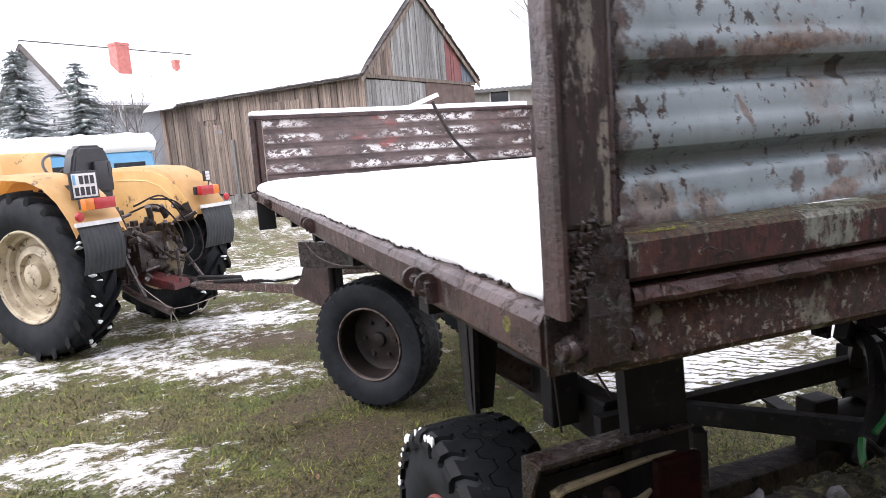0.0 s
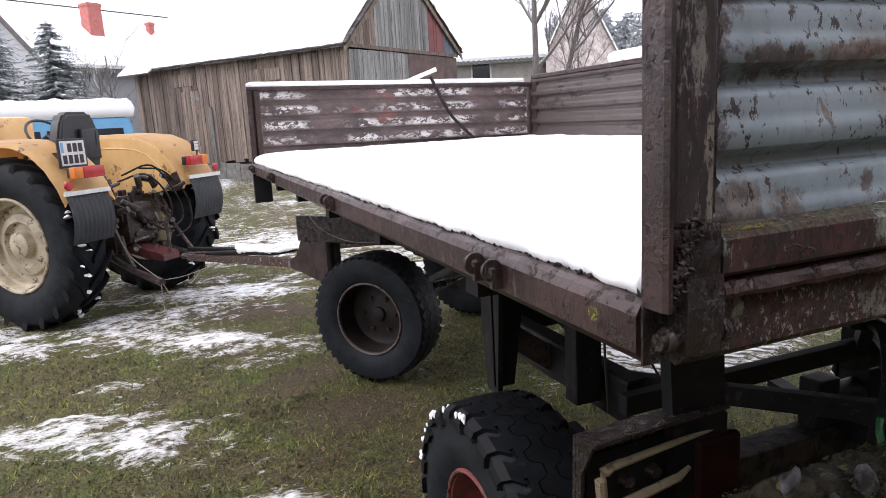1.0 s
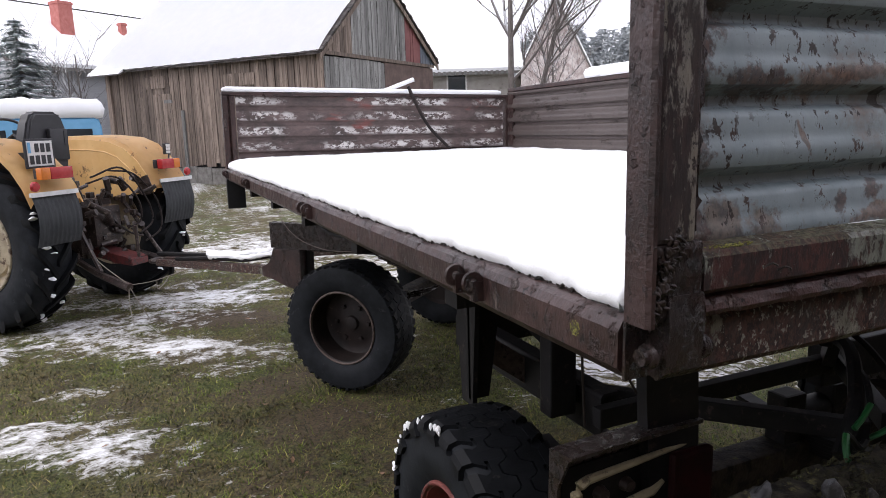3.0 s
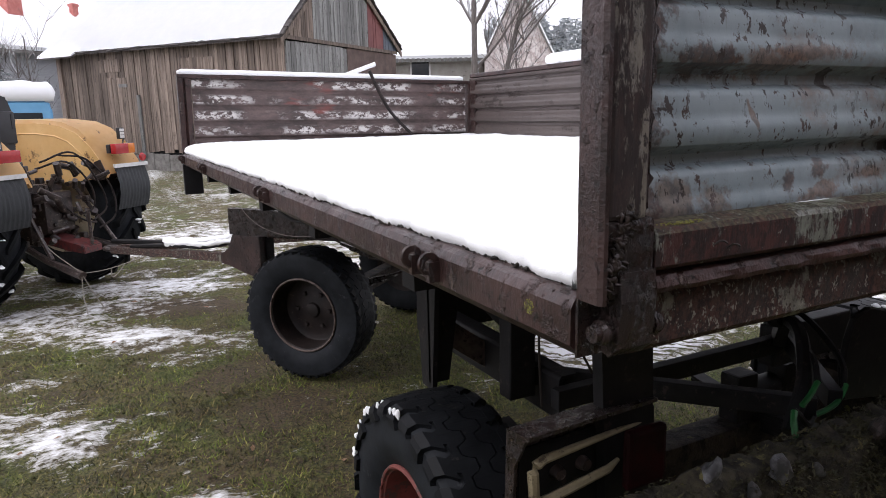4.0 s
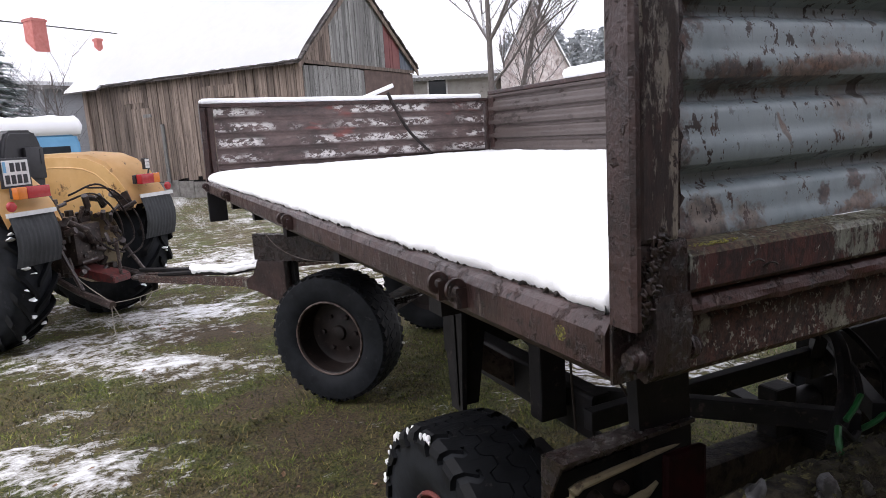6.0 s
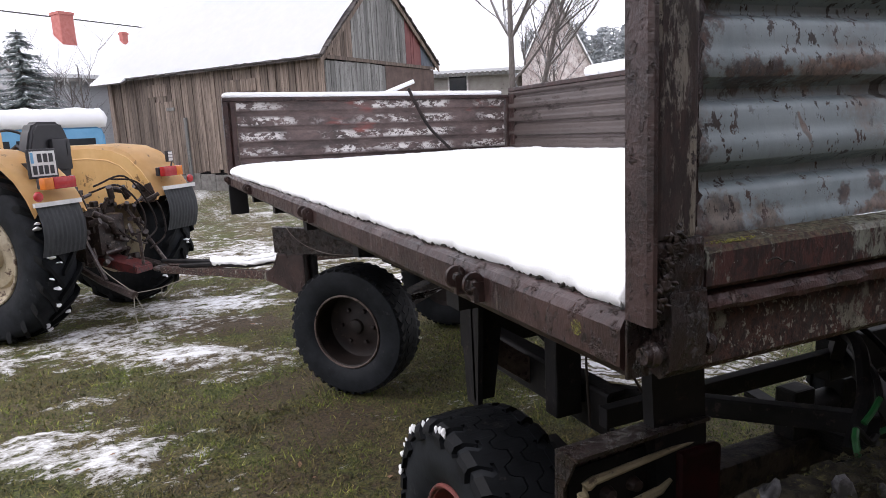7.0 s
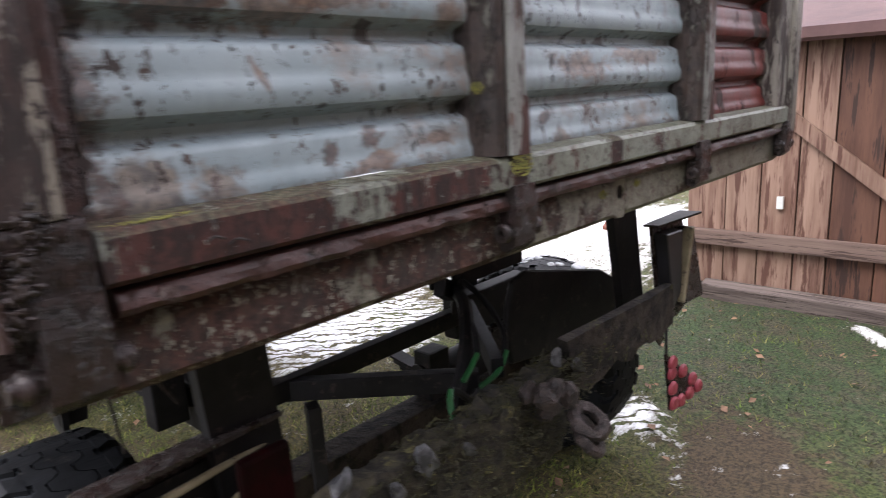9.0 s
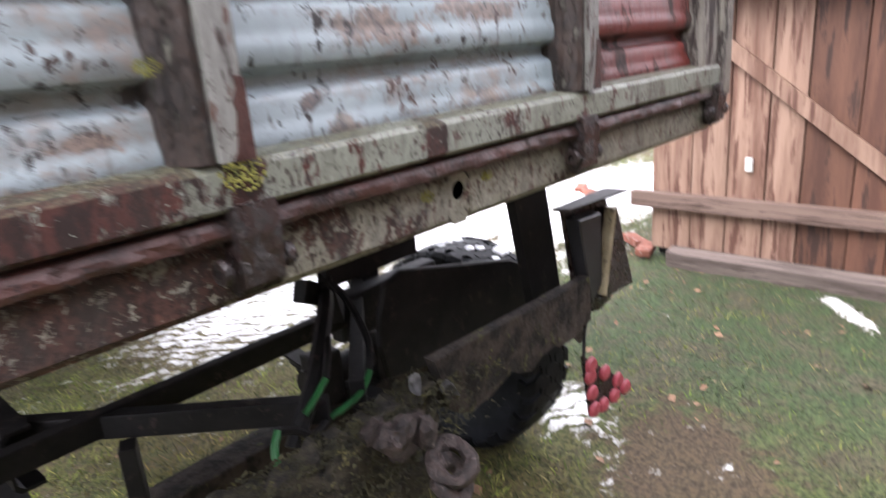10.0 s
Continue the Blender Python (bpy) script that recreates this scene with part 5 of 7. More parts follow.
def snow_on_far_tyre():
    rng = random.Random(18)
    for k in range(14):
        a, x = radians(rng.uniform(70, 130)), XR + rng.uniform(-0.11, 0.1)
        bm = bmesh.new()
        bmesh.ops.create_icosphere(bm, subdivisions=2, radius=rng.uniform(0.012, 0.022))
        rough_up(bm, 0.008, 50, k)
        bmesh.ops.transform(bm, matrix=pose(x, AX + (RW + 0.002) * math.cos(a), RW + (RW + 0.002) * math.sin(a), math.degrees(a) - 90, 0, 0) @ Matrix.Diagonal((1.3, 1.2, 0.45, 1)), verts=bm.verts)
        tagged(part("snow_clump", bm, "snow", None, "", True), "small clump of snow stuck in the tyre tread", "snow", "snow clumps on the tyre")


snow_on_far_tyre()


# ---- trailer's running gear ----
SHACKLE = (((1.16, 0.09, 0.7), 0.052, 30), ((1.15, 0.085, 0.665), 0.05, 48))
LUMPS = (Vector((1.03, 0.14, 0.78)), Vector((1.17, 0.11, 0.74)))

def gear():
    bm = bmesh.new()
    channel(bm, "y", 0.78, 1.72, 0.58, -1, 0.66, 0.8)
    part("chassis_rail", bm, "black", trailer)
    bm = bmesh.new()
    box(bm, 1.0, 1.16, 1.9, 3.62, 0.84, 0.97, 0.008)
    part("chassis_spine", bm, "black", trailer)
    bm = bmesh.new()
    box(bm, 0.59, 1.5, 1.66, 1.72, 0.67, 0.839, 0.006)
    part("chassis_crossbar", bm, "black", trailer)
    # stands between chassis and box
    for x, y in ((0.34, 1.12), (1.74, 1.12)):
        s = 1 if x < 1 else -1
        bm = bmesh.new()
        prism(bm, [(y - 0.04, 0.7), (y + 0.03, 0.7), (y + 0.08, 1.222), (y - 0.09, 1.222)], "x", x - 0.008, x + 0.008)
        prism(bm, [(x - 0.008 * s, 0.72), (x + 0.055 * s, 0.72), (x + 0.125 * s, 1.2), (x - 0.008 * s, 1.2)], "y", y - 0.03, y - 0.018)
        part("stand", bm, "black", trailer)
    for x in (0.47, 1.61):
        bm = bmesh.new()
        box(bm, x, x + 0.085, 0.86, 0.92, 0.72, 1.21, 0.006)
        part("tipping_stand", bm, "black", trailer)
    # struts
    for a, b in (((0.45, 1.5, 1.15), (0.6, 0.95, 0.85)), ((0.52, 0.72, 0.77), (1.42, 0.715, 0.77)), ((0.56, 0.93, 0.765), (1.08, 0.36, 0.765)), ((0.765, 0.64, 0.74), (0.755, 0.62, 0.36)), ((1.29, 0.6, 0.965), (1.39, 0.7, 0.79)), ((1.66, 0.93, 0.765), (1.16, 0.36, 0.765)), ((1.21, 0.6, 0.94), (1.3, 0.64, 0.89)), ((1.28, 0.6, 0.95), (1.62, 0.62, 0.945))):
        bm = bmesh.new()
        bar(bm, a, b, 0.035, 0.055, 0.003)
        part("strut", bm, "black", trailer)
    bm = bmesh.new()
    bar(bm, (0.4, 1.2, 0.87), (0.63, 1.2, 0.7), 0.03, 0.075, 0.004)
    part("brace", bm, "sill", trailer, "grey-brown flat brace")
    # rear axle, drums and leaf springs
    bm = bmesh.new()
    box(bm, 0.36, 1.95, AX - 0.05, AX + 0.06, RW - 0.06, RW + 0.06, 0.012)
    axle = part("rear_axle", bm, "earthy", trailer, smooth=True)
    # brake cross-shaft with its levers and a spring seat on the axle
    bm = bmesh.new()
    tube(bm, [(1.36, AX + 0.02, 0.53), (1.72, AX + 0.02, 0.53)], 0.045, 12)
    part("brake_shaft", bm, "black", axle, smooth=True)
    for x in (1.42, 1.66):
        bm = bmesh.new()
        box(bm, x - 0.05, x + 0.05, AX - 0.03, AX + 0.05, 0.4, 0.62, 0.01)
        part("brake_lever", bm, "black", axle)
    for x in (XL + 0.14, XR - 0.14):
        bm = bmesh.new()
        lathe(bm, [(0.02, -0.05), (0.16, -0.05), (0.165, -0.03), (0.165, 0.04), (0.15, 0.05), (0.02, 0.05)], 24)
        bmesh.ops.transform(bm, matrix=pose(x, AX, RW), verts=bm.verts)
        part("brake_drum", bm, "earthy", trailer, smooth=True)
    for x in (0.62, 1.5):
        for k in range(6):
            half = 0.3 - 0.035 * k
            pts = [(yy, 0.6 - 0.12 * (1 - (yy / 0.55) ** 2) - k * 0.012) for yy in np.linspace(-half, half, 9)]
            bm = bmesh.new()
            prism(bm, [(AX + p[0], p[1]) for p in pts] + [(AX + p[0], p[1] - 0.011) for p in pts[::-1]], "x", x - 0.03, x + 0.03)
            part("spring_leaf", bm, "black", trailer)
    bm = bmesh.new()
    box(bm, 1.43, 1.84, 0.74, 0.8, 0.67, 0.81, 0.008)
    part("cross_member", bm, "black", trailer)
    bm = bmesh.new()
    prism(bm, [(1.3, 0.8), (1.31, 0.88), (1.335, 0.945), (1.4, 0.965), (1.83, 0.865), (1.95, 0.8), (1.95, 0.72), (1.9, 0.66), (1.78, 0.64), (1.6, 0.66), (1.32, 0.7)], "y", 0.43, 0.45)
    bmesh.ops.bevel(bm, geom=bm.edges[:], offset=0.005, segments=1, affect="EDGES")
    part("wheel_guard", bm, "black", trailer, "black sheet guard before the wheel")
    # rear bar that carries the lamps, caked in mud
    bm = bmesh.new()
    # the sound end is a deep plate with a torn lower edge
    rng = random.Random(61)
    torn = [(1.25, 0.845), (1.905, 0.83), (1.9, 0.7)]
    while torn[-1][0] > 1.29:
        torn.append((torn[-1][0] - rng.uniform(0.015, 0.05), 0.69 + rng.uniform(-0.025, 0.02)))
    prism(bm, torn, "y", 0.205, 0.235)
    bmesh.ops.triangulate(bm, faces=bm.faces[:])
    bmesh.ops.subdivide_edges(bm, edges=[e for e in bm.edges if e.calc_length() > 0.05], cuts=3)
    rough_up(bm, 0.006, 20)
    part("lamp_bar", bm, "earthy", trailer, "torn brown end of the rear bar", True)
    bm = bmesh.new()
    box(bm, 0.14, 1.26, 0.2, 0.265, 0.69, 0.79, 0.012)
    bmesh.ops.subdivide_edges(bm, edges=[e for e in bm.edges if e.calc_length() > 0.05], cuts=4, use_grid_fill=True)
    bmesh.ops.subdivide_edges(bm, edges=[e for e in bm.edges if e.calc_length() > 0.1], cuts=11, use_grid_fill=True)
    rough_up(bm, 0.018, 9)
    rough_up(bm, 0.016, 24)
    rough_up(bm, 0.011, 70)
    part("lamp_bar", bm, "crust", trailer, "rear bar caked in mud and moss", True)
    for x0, x1, b0, b1 in ((0.33, 0.465, 0.36, 0.49), (1.7, 1.855, 1.81, 1.95)):
        bm = bmesh.new()
        vs = [bm.verts.new((x, y, z)) for y in (0.33, 0.36) for x, z in ((x0, 1.2), (x1, 1.2), (b1, 0.72), (b0, 0.72))]
        for f in ((0, 1, 2, 3), (7, 6, 5, 4), (0, 4, 5, 1), (1, 5, 6, 2), (2, 6, 7, 3), (3, 7, 4, 0)):
            bm.faces.new([vs[i] for i in f])
        part("hanger", bm, "black", trailer)
    bm = bmesh.new()
    box(bm, 0.74, 1.2, 0.19, 0.27, 0.56, 0.77, 0.02)
    bmesh.ops.subdivide_edges(bm, edges=[q for q in bm.edges if q.calc_length() > 0.04], cuts=7, use_grid_fill=True)
    rough_up(bm, 0.03, 7)
    rough_up(bm, 0.016, 22)
    rough_up(bm, 0.01, 60)
    hitch = part("rear_hitch", bm, "crust", trailer, "hitch block buried in moss and mud", True)
    for k, (c, r, tip) in enumerate(SHACKLE):
        bm = bmesh.new()
        mt = pose(*c, tip, 12 * k, 20)
        ring = [mt @ Vector((r * math.cos(t), r * 0.8 * math.sin(t), 0)) for t in np.linspace(0, 6.2832, 19)]
        tube(bm, ring, 0.015, 8, False)
        rough_up(bm, 0.009, 45, k)
        part("towing_eye", bm, "shackle", hitch, smooth=True)
    rng = random.Random(77)
    for k in range(9):
        bm = bmesh.new()
        bmesh.ops.create_icosphere(bm, subdivisions=2, radius=1.0)
        rough_up(bm, 0.7, 2.4, k * 3.0)
        c = LUMPS[0].lerp(LUMPS[1], rng.random()) + Vector((rng.uniform(-0.03, 0.03), rng.uniform(-0.01, 0.07), rng.uniform(-0.03, 0.03)))
        bmesh.ops.transform(bm, matrix=Matrix.Translation(c) @ pose(0, 0, 0, rng.random() * 180, rng.random() * 180, 0) @ Matrix.Diagonal((rng.uniform(0.02, 0.04), rng.uniform(0.015, 0.03), rng.uniform(0.02, 0.035), 1)), verts=bm.verts)
        part("mud_lump", bm, "shackle", hitch, smooth=True)
    # moss tufts, dead blades and crumbs on the rear bar and the hitch
    rng = np.random.default_rng(21)
    n = 5200
    x = np.where(rng.random(n) < 0.7, rng.normal(1.02, 0.17, n), rng.uniform(0.3, 1.3, n))
    clump = fbm(x * 14 + 5, np.zeros(n) + 3, 71)
    y, z = rng.uniform(0.18, 0.275, n), 0.785 - 0.13 * rng.random(n) ** 1.6
    top = rng.random(n) < 0.45
    y = np.where(top, y, 0.185 + rng.normal(0, 0.012, n))
    z = np.where(top, 0.785 + 0.03 * (clump - 0.4), z - 0.12 * rng.random(n) * (np.abs(x - 1.0) < 0.22))
    h, a, w = rng.uniform(0.004, 0.014, n) * (0.4 + 1.2 * clump), rng.uniform(0, 6.283, n), rng.uniform(0.0015, 0.005, n)
    tri = np.empty((n, 3, 3))
    tri[:, 0] = np.stack([x - np.sin(a) * w, y + np.cos(a) * w, z], 1)
    tri[:, 1] = np.stack([x + np.sin(a) * w, y - np.cos(a) * w, z], 1)
    tri[:, 2] = np.stack([x + np.cos(a) * h, y + np.sin(a) * h * 0.7 - 0.004, z + h * rng.uniform(-0.6, 0.9, n)], 1)
    me = bpy.data.meshes.new("moss")
    me.from_pydata(tri.reshape(-1, 3).tolist(), [], np.arange(3 * n).reshape(-1, 3).tolist())
    me.materials.append(M["moss_tuft"])
    moss = new("moss", me)
    moss.parent = trailer
    tagged(moss, "olive moss and dead grass on the rear bar", kind="stuff")
    # invented grey lumps that stand in for brighter patches on the bar
    rng = random.Random(8)
    for x, z, s in ((0.7, 0.78, 0.03), (0.49, 0.835, 0.022), (0.62, 0.75, 0.018), (1.17, 0.835, 0.02), (0.83, 0.74, 0.016), (1.27, 0.78, 0.024)):
        bm = bmesh.new()
        bmesh.ops.create_icosphere(bm, subdivisions=2, radius=s)
        rough_up(bm, s * 0.9, 30, x)
        bmesh.ops.transform(bm, matrix=pose(x, 0.185, z, 0, rng.uniform(-40, 40), 0) @ Matrix.Diagonal((0.7, 0.5, 1.3, 1)), verts=bm.verts)
        tagged(part("pale_patch_lump", bm, "ice", None, "", True), "mottled grey lump standing in for a pale patch on the rear bar", "ice", "ice lumps")


gear()


def lamp_unit():
    """Tail-lamp box with an empty cream frame and a broken red lens, under a bent tin hood."""
    m = pose(0.105, 0.335, -0.085, 0, 1.5, 5) @ Matrix.Diagonal((1.15, 1.0, 1.0, 1.0))

    def add(name, bm, mat, parent, label="", smooth=False):
        bmesh.ops.transform(bm, matrix=m, verts=bm.verts)
        return part(name, bm, mat, parent, label, smooth)
    bm = bmesh.new()
    prism(bm, [(0.005, 0.74), (0.013, 0.74), (0.013, 1.03), (-0.05, 1.035), (-0.05, 1.027), (0.005, 1.022)], "x", 0.0, 0.3)
    prism(bm, [(0.004, 0.74), (0.004, 1.022), (-0.045, 1.03), (-0.012, 0.96), (-0.01, 0.74)], "x", 0.0, 0.006)
    hood = add("lamp_hood", bm, "rust_dark", trailer, "bent tin lamp hood")
    bm = bmesh.new()
    tube(bm, [(0.285, -0.03, 0.982), (0.05, -0.03, 0.97), (0.034, -0.03, 0.963), (0.027, -0.03, 0.95), (0.031, -0.03, 0.9), (0.038, -0.03, 0.886), (0.052, -0.03, 0.882), (0.2, -0.03, 0.9), (0.225, -0.03, 0.915)], [0.005, 0.009, 0.0105, 0.0105, 0.01, 0.0105, 0.0105, 0.009, 0.005], 8)
    add("lamp_frame", bm, "cream", hood, "empty cream plastic lamp frame")
    bm = bmesh.new()
    box(bm, 0.21, 0.3, -0.012, 0.004, 0.76, 0.93, 0.006)
    add("red_lens", bm, "lens_dark", hood, "dull red lens")
    for u in (0.1, 0.16):
        bm = bmesh.new()
        tube(bm, [(u, 0.004, 0.915), (u, -0.018, 0.915)], [0.016, 0.011], 12)
        add("bulb_socket", bm, "gear", hood, "", True)
    bm = bmesh.new()
    box(bm, 0.02, 0.29, 0.0, 0.0045, 0.78, 0.985)
    add("lamp_back", bm, "black", hood)
    bm = bmesh.new()
    box(bm, 0.355, 0.455, 0.262, 0.284, 0.79, 0.915, 0.01)
    part("red_lens", bm, "lens_red", hood, "dirty red lens")
    # its fellow at the other end, knocked out of true
    def leaf(name, q, y0, y1, mat, parent, label=""):
        bm = bmesh.new()
        lo = [bm.verts.new((x, y0, z)) for x, z in q]
        hi = [bm.verts.new((x + 0.004, y1, z)) for x, z in q]
        bm.faces.new(lo)
        bm.faces.new(hi)
        for i in range(len(q)):
            k = (i + 1) % len(q)
            bm.faces.new((lo[i], lo[k], hi[k], hi[i]))
        bmesh.ops.bevel(bm, geom=bm.edges[:], offset=0.004, segments=1, affect="EDGES")
        return part(name, bm, mat, parent, label)
    hood = leaf("lamp_hood", [(1.86, 1.02), (2.1, 1.015), (2.23, 0.7), (2.08, 0.655), (1.94, 0.67)], 0.265, 0.28, "rust_dark", trailer, "bent tin lamp hood")
    leaf("lamp_body", [(1.865, 1.0), (1.985, 0.995), (1.99, 0.78), (1.93, 0.73)], 0.215, 0.264, "plastic", hood, "dark plastic lamp body")
    leaf("lamp_frame", [(2.03, 0.995), (2.052, 0.993), (1.99, 0.74), (1.972, 0.75)], 0.2, 0.235, "cream", hood, "cream plastic lamp edge")
    leaf("red_lens", [(2.055, 0.99), (2.09, 0.985), (2.2, 0.71), (2.005, 0.72)], 0.22, 0.264, "rust_dark", hood, "rusted lens holder")
    bm = bmesh.new()
    prism(bm, [(1.85, 0.29), (1.86, 0.24), (2.14, 0.215), (2.13, 0.29)], "z", 1.022, 1.029)
    part("hood_top", bm, "rim", hood)
    bm = bmesh.new()
    prism(bm, [(1.9, 0.64), (1.97, 0.66), (1.985, 0.6), (1.95, 0.585)], "y", 0.268, 0.276)
    part("torn_tab", bm, "rust_dark", hood)


lamp_unit()


def triangle():
    """Warning triangle of red reflectors, hung from the lamp hood."""
    bm = bmesh.new()
    P = [(0.0, 0.0), (-0.035, 0.215), (0.2, 0.03)]
    m = pose(1.89, 0.197, 0.385, 0, 0, -8)
    lo = [bm.verts.new(m @ Vector((x, 0.012, z))) for x, z in P]
    hi = [bm.verts.new(m @ Vector((x, 0.0, z))) for x, z in P]
    bm.faces.new(lo)
    bm.faces.new(hi)
    for i in range(3):
        bm.faces.new((lo[i], lo[(i + 1) % 3], hi[(i + 1) % 3], hi[i]))
    plate = part("warning_triangle", bm, "rust_dark", trailer, "triangle of round red reflectors")
    rows = []
    for a, b in ((0, 1), (1, 2), (2, 0)):
        rows += [(P[a][0] + (P[b][0] - P[a][0]) * f, P[a][1] + (P[b][1] - P[a][1]) * f) for f in (0.06, 0.4, 0.74)]
    cx, cz = sum(p[0] for p in P) / 3, sum(p[1] for p in P) / 3
    for x, z in rows:
        x, z = cx + (x - cx) * 0.8, cz + (z - cz) * 0.8
        bm = bmesh.new()
        lathe(bm, [(0.001, -0.012), (0.019, -0.01), (0.025, -0.003), (0.025, 0.0)], 16, False)
        bmesh.ops.transform(bm, matrix=m @ pose(x, -0.002, z, 0, 0, 90), verts=bm.verts)
        part("reflector", bm, "reflector", plate, smooth=True)
    bm = bmesh.new()
    tube(bm, bend([m @ Vector((-0.03, 0.005, 0.2)), (1.91, 0.23, 0.65), (1.99, 0.255, 0.7)]), 0.005, 5)
    part("wire", bm, "black", plate)


triangle()


def hoses():
    for pts, r, mat in (([(0.925, 0.314, 0.808), (0.905, 0.3, 0.79), (0.896, 0.285, 0.757), (0.905, 0.283, 0.728)], 0.008, "green_hose"), ([(1.075, 0.36, 0.742), (1.13, 0.355, 0.752), (1.17, 0.357, 0.765), (1.205, 0.362, 0.8)], 0.0075, "green_hose"), ([(1.015, 0.355, 0.785), (1.05, 0.358, 0.806), (1.085, 0.364, 0.832)], 0.0075, "green_hose"),
                       ([(1.195, 0.362, 0.785), (1.24, 0.4, 0.84), (1.28, 0.5, 0.9), (1.3, 0.6, 0.94)], 0.009, "black"), ([(1.075, 0.36, 0.742), (1.02, 0.34, 0.74), (0.97, 0.33, 0.78), (0.925, 0.314, 0.808)], 0.009, "black"), ([(1.085, 0.364, 0.83), (1.14, 0.42, 0.87), (1.24, 0.55, 0.88)], 0.009, "black"), ([(0.98, 0.36, 0.72), (1.08, 0.4, 0.82), (1.2, 0.5, 0.9), (1.3, 0.62, 0.9)], 0.02, "black"), ([(0.905, 0.283, 0.728), (0.906, 0.28, 0.69), (0.9, 0.27, 0.64)], 0.004, "black"),
                       ([(0.2, 0.34, 1.21), (0.21, 0.36, 1.1), (0.225, 0.37, 0.96)], 0.0025, "rim"), ([(0.2, 0.28, 1.21), (0.24, 0.3, 1.13), (0.29, 0.3, 1.04)], 0.0025, "rim"), ([(0.14, 3.4, 1.2), (0.12, 2.7, 1.06), (0.14, 2.1, 1.05), (0.16, 1.4, 1.15), (0.18, 1.2, 1.2)], 0.0018, "rim_edge"), ([(0.3, 3.3, 1.2), (0.33, 2.7, 1.02), (0.42, 2.0, 1.1), (0.5, 1.3, 1.16)], 0.008, "black")):
        bm = bmesh.new()
        tube(bm, bend(pts), r, 7)
        part("hose", bm, mat, trailer, "green hose" if mat == "green_hose" else "", True)


hoses()


def front_gear():
    """Turntable, front axle and drawbar, turned towards the tractor."""
    def add(name, bm, mat, label="", smooth=False):
        bmesh.ops.transform(bm, matrix=turn, verts=bm.verts)
        return part(name, bm, mat, trailer, label, smooth)
    bm = bmesh.new()
    for x in (-0.44, 0.38):
        box(bm, x, x + 0.06, -0.55, 0.62, 0.76, 0.9, 0.008)
    for y in (-0.55, 0.0, 0.56):
        box(bm, -0.38, 0.38, y, y + 0.06, 0.77, 0.89)
    add("turntable_frame", bm, "rust_dark", "dark steel turntable frame")
    bm = bmesh.new()
    lathe(bm, [(0.36, -0.05), (0.44, -0.05), (0.44, 0.05), (0.36, 0.05)], 36)
    bmesh.ops.transform(bm, matrix=pose(0, 0, 0.98, 0, 90, 0), verts=bm.verts)
    add("turntable_ring", bm, "black", smooth=True)
    bm = bmesh.new()
    # a beam along the frame's side, and under its end a gusset plate that takes the drawbar
    prism(bm, [(0.725, 0.955), (0.725, 0.785), (0.5, 0.78), (0.2, 0.79), (-0.35, 0.83), (-0.35, 0.95), (0.2, 0.945)], "x", -0.505, -0.445)
    add("side_beam", bm, "rust_dark", "heavy dark side beam")
    bm = bmesh.new()
    plate = [(0.5, 0.779), (0.715, 0.781), (0.725, 0.72), (0.75, 0.675), (0.82, 0.65), (0.82, 0.585), (0.74, 0.57), (0.62, 0.525), (0.53, 0.5), (0.5, 0.52)]
    prism(bm, plate, "x", -0.5, -0.37)
    bmesh.ops.bevel(bm, geom=bm.edges[:], offset=0.008, segments=2, affect="EDGES", profile=0.6)
    add("drawbar_bracket", bm, "rust", "brown steel gusset bracket")
    bm = bmesh.new()
    box(bm, 0.36, 0.5, 0.5, 0.72, 0.72, 0.95, 0.01)
    add("drawbar_bracket", bm, "rust_dark")
    for x in (-0.42, 0.42):
        bm = bmesh.new()
        bar(bm, (x, 0.66, 0.61), (x * 0.5, 1.45, 0.555), 0.06, 0.06, 0.006)
        bar(bm, (x * 0.5, 1.43, 0.556), (x * 0.08, 2.27, 0.505), 0.055, 0.055, 0.006)
        add("drawbar_arm", bm, "rear")
    bm = bmesh.new()
    ringp = [(0.05 * math.cos(t), 2.32 + 0.055 * math.sin(t), 0.51) for t in np.linspace(0, 6.2832, 15)]
    tube(bm, ringp, 0.018, 8, False)
    add("drawbar_eye", bm, "gear", smooth=True)
    bm = bmesh.new()
    box(bm, -0.6, 0.6, -0.05, 0.05, RW - 0.05, RW + 0.05, 0.01)
    add("front_axle", bm, "earthy")
    for x in (-0.41, 0.41):
        for k in range(5):
            half = 0.5 - 0.08 * k
            pts = [(yy, 0.62 - 0.11 * (1 - (yy / 0.52) ** 2) - k * 0.012) for yy in np.linspace(-half, half, 9)]
            bm = bmesh.new()
            prism(bm, pts + [(p[0], p[1] - 0.011) for p in pts[::-1]], "x", x - 0.03, x + 0.03)
            add("spring_leaf", bm, "rust_dark")
        for y in (-0.5, 0.5):
            bm = bmesh.new()
            box(bm, x - 0.025, x + 0.025, y - 0.03, y + 0.03, 0.6, 0.765, 0.004)
            add("spring_shackle", bm, "black")
    bm = bmesh.new()
    tube(bm, bend([(-0.3, 0.7, 0.8), (-0.24, 1.1, 0.66), (-0.14, 1.6, 0.62), (0.0, 2.3, 0.57)]), 0.02, 7)
    add("brake_hose", bm, "black", smooth=True)
    bm = bmesh.new()
    tube(bm, bend([(-0.36, 0.7, 0.74), (-0.3, 1.1, 0.645), (-0.2, 1.5, 0.615), (-0.1, 2.0, 0.56)]), 0.018, 7)
    add("brake_hose", bm, "black", smooth=True)
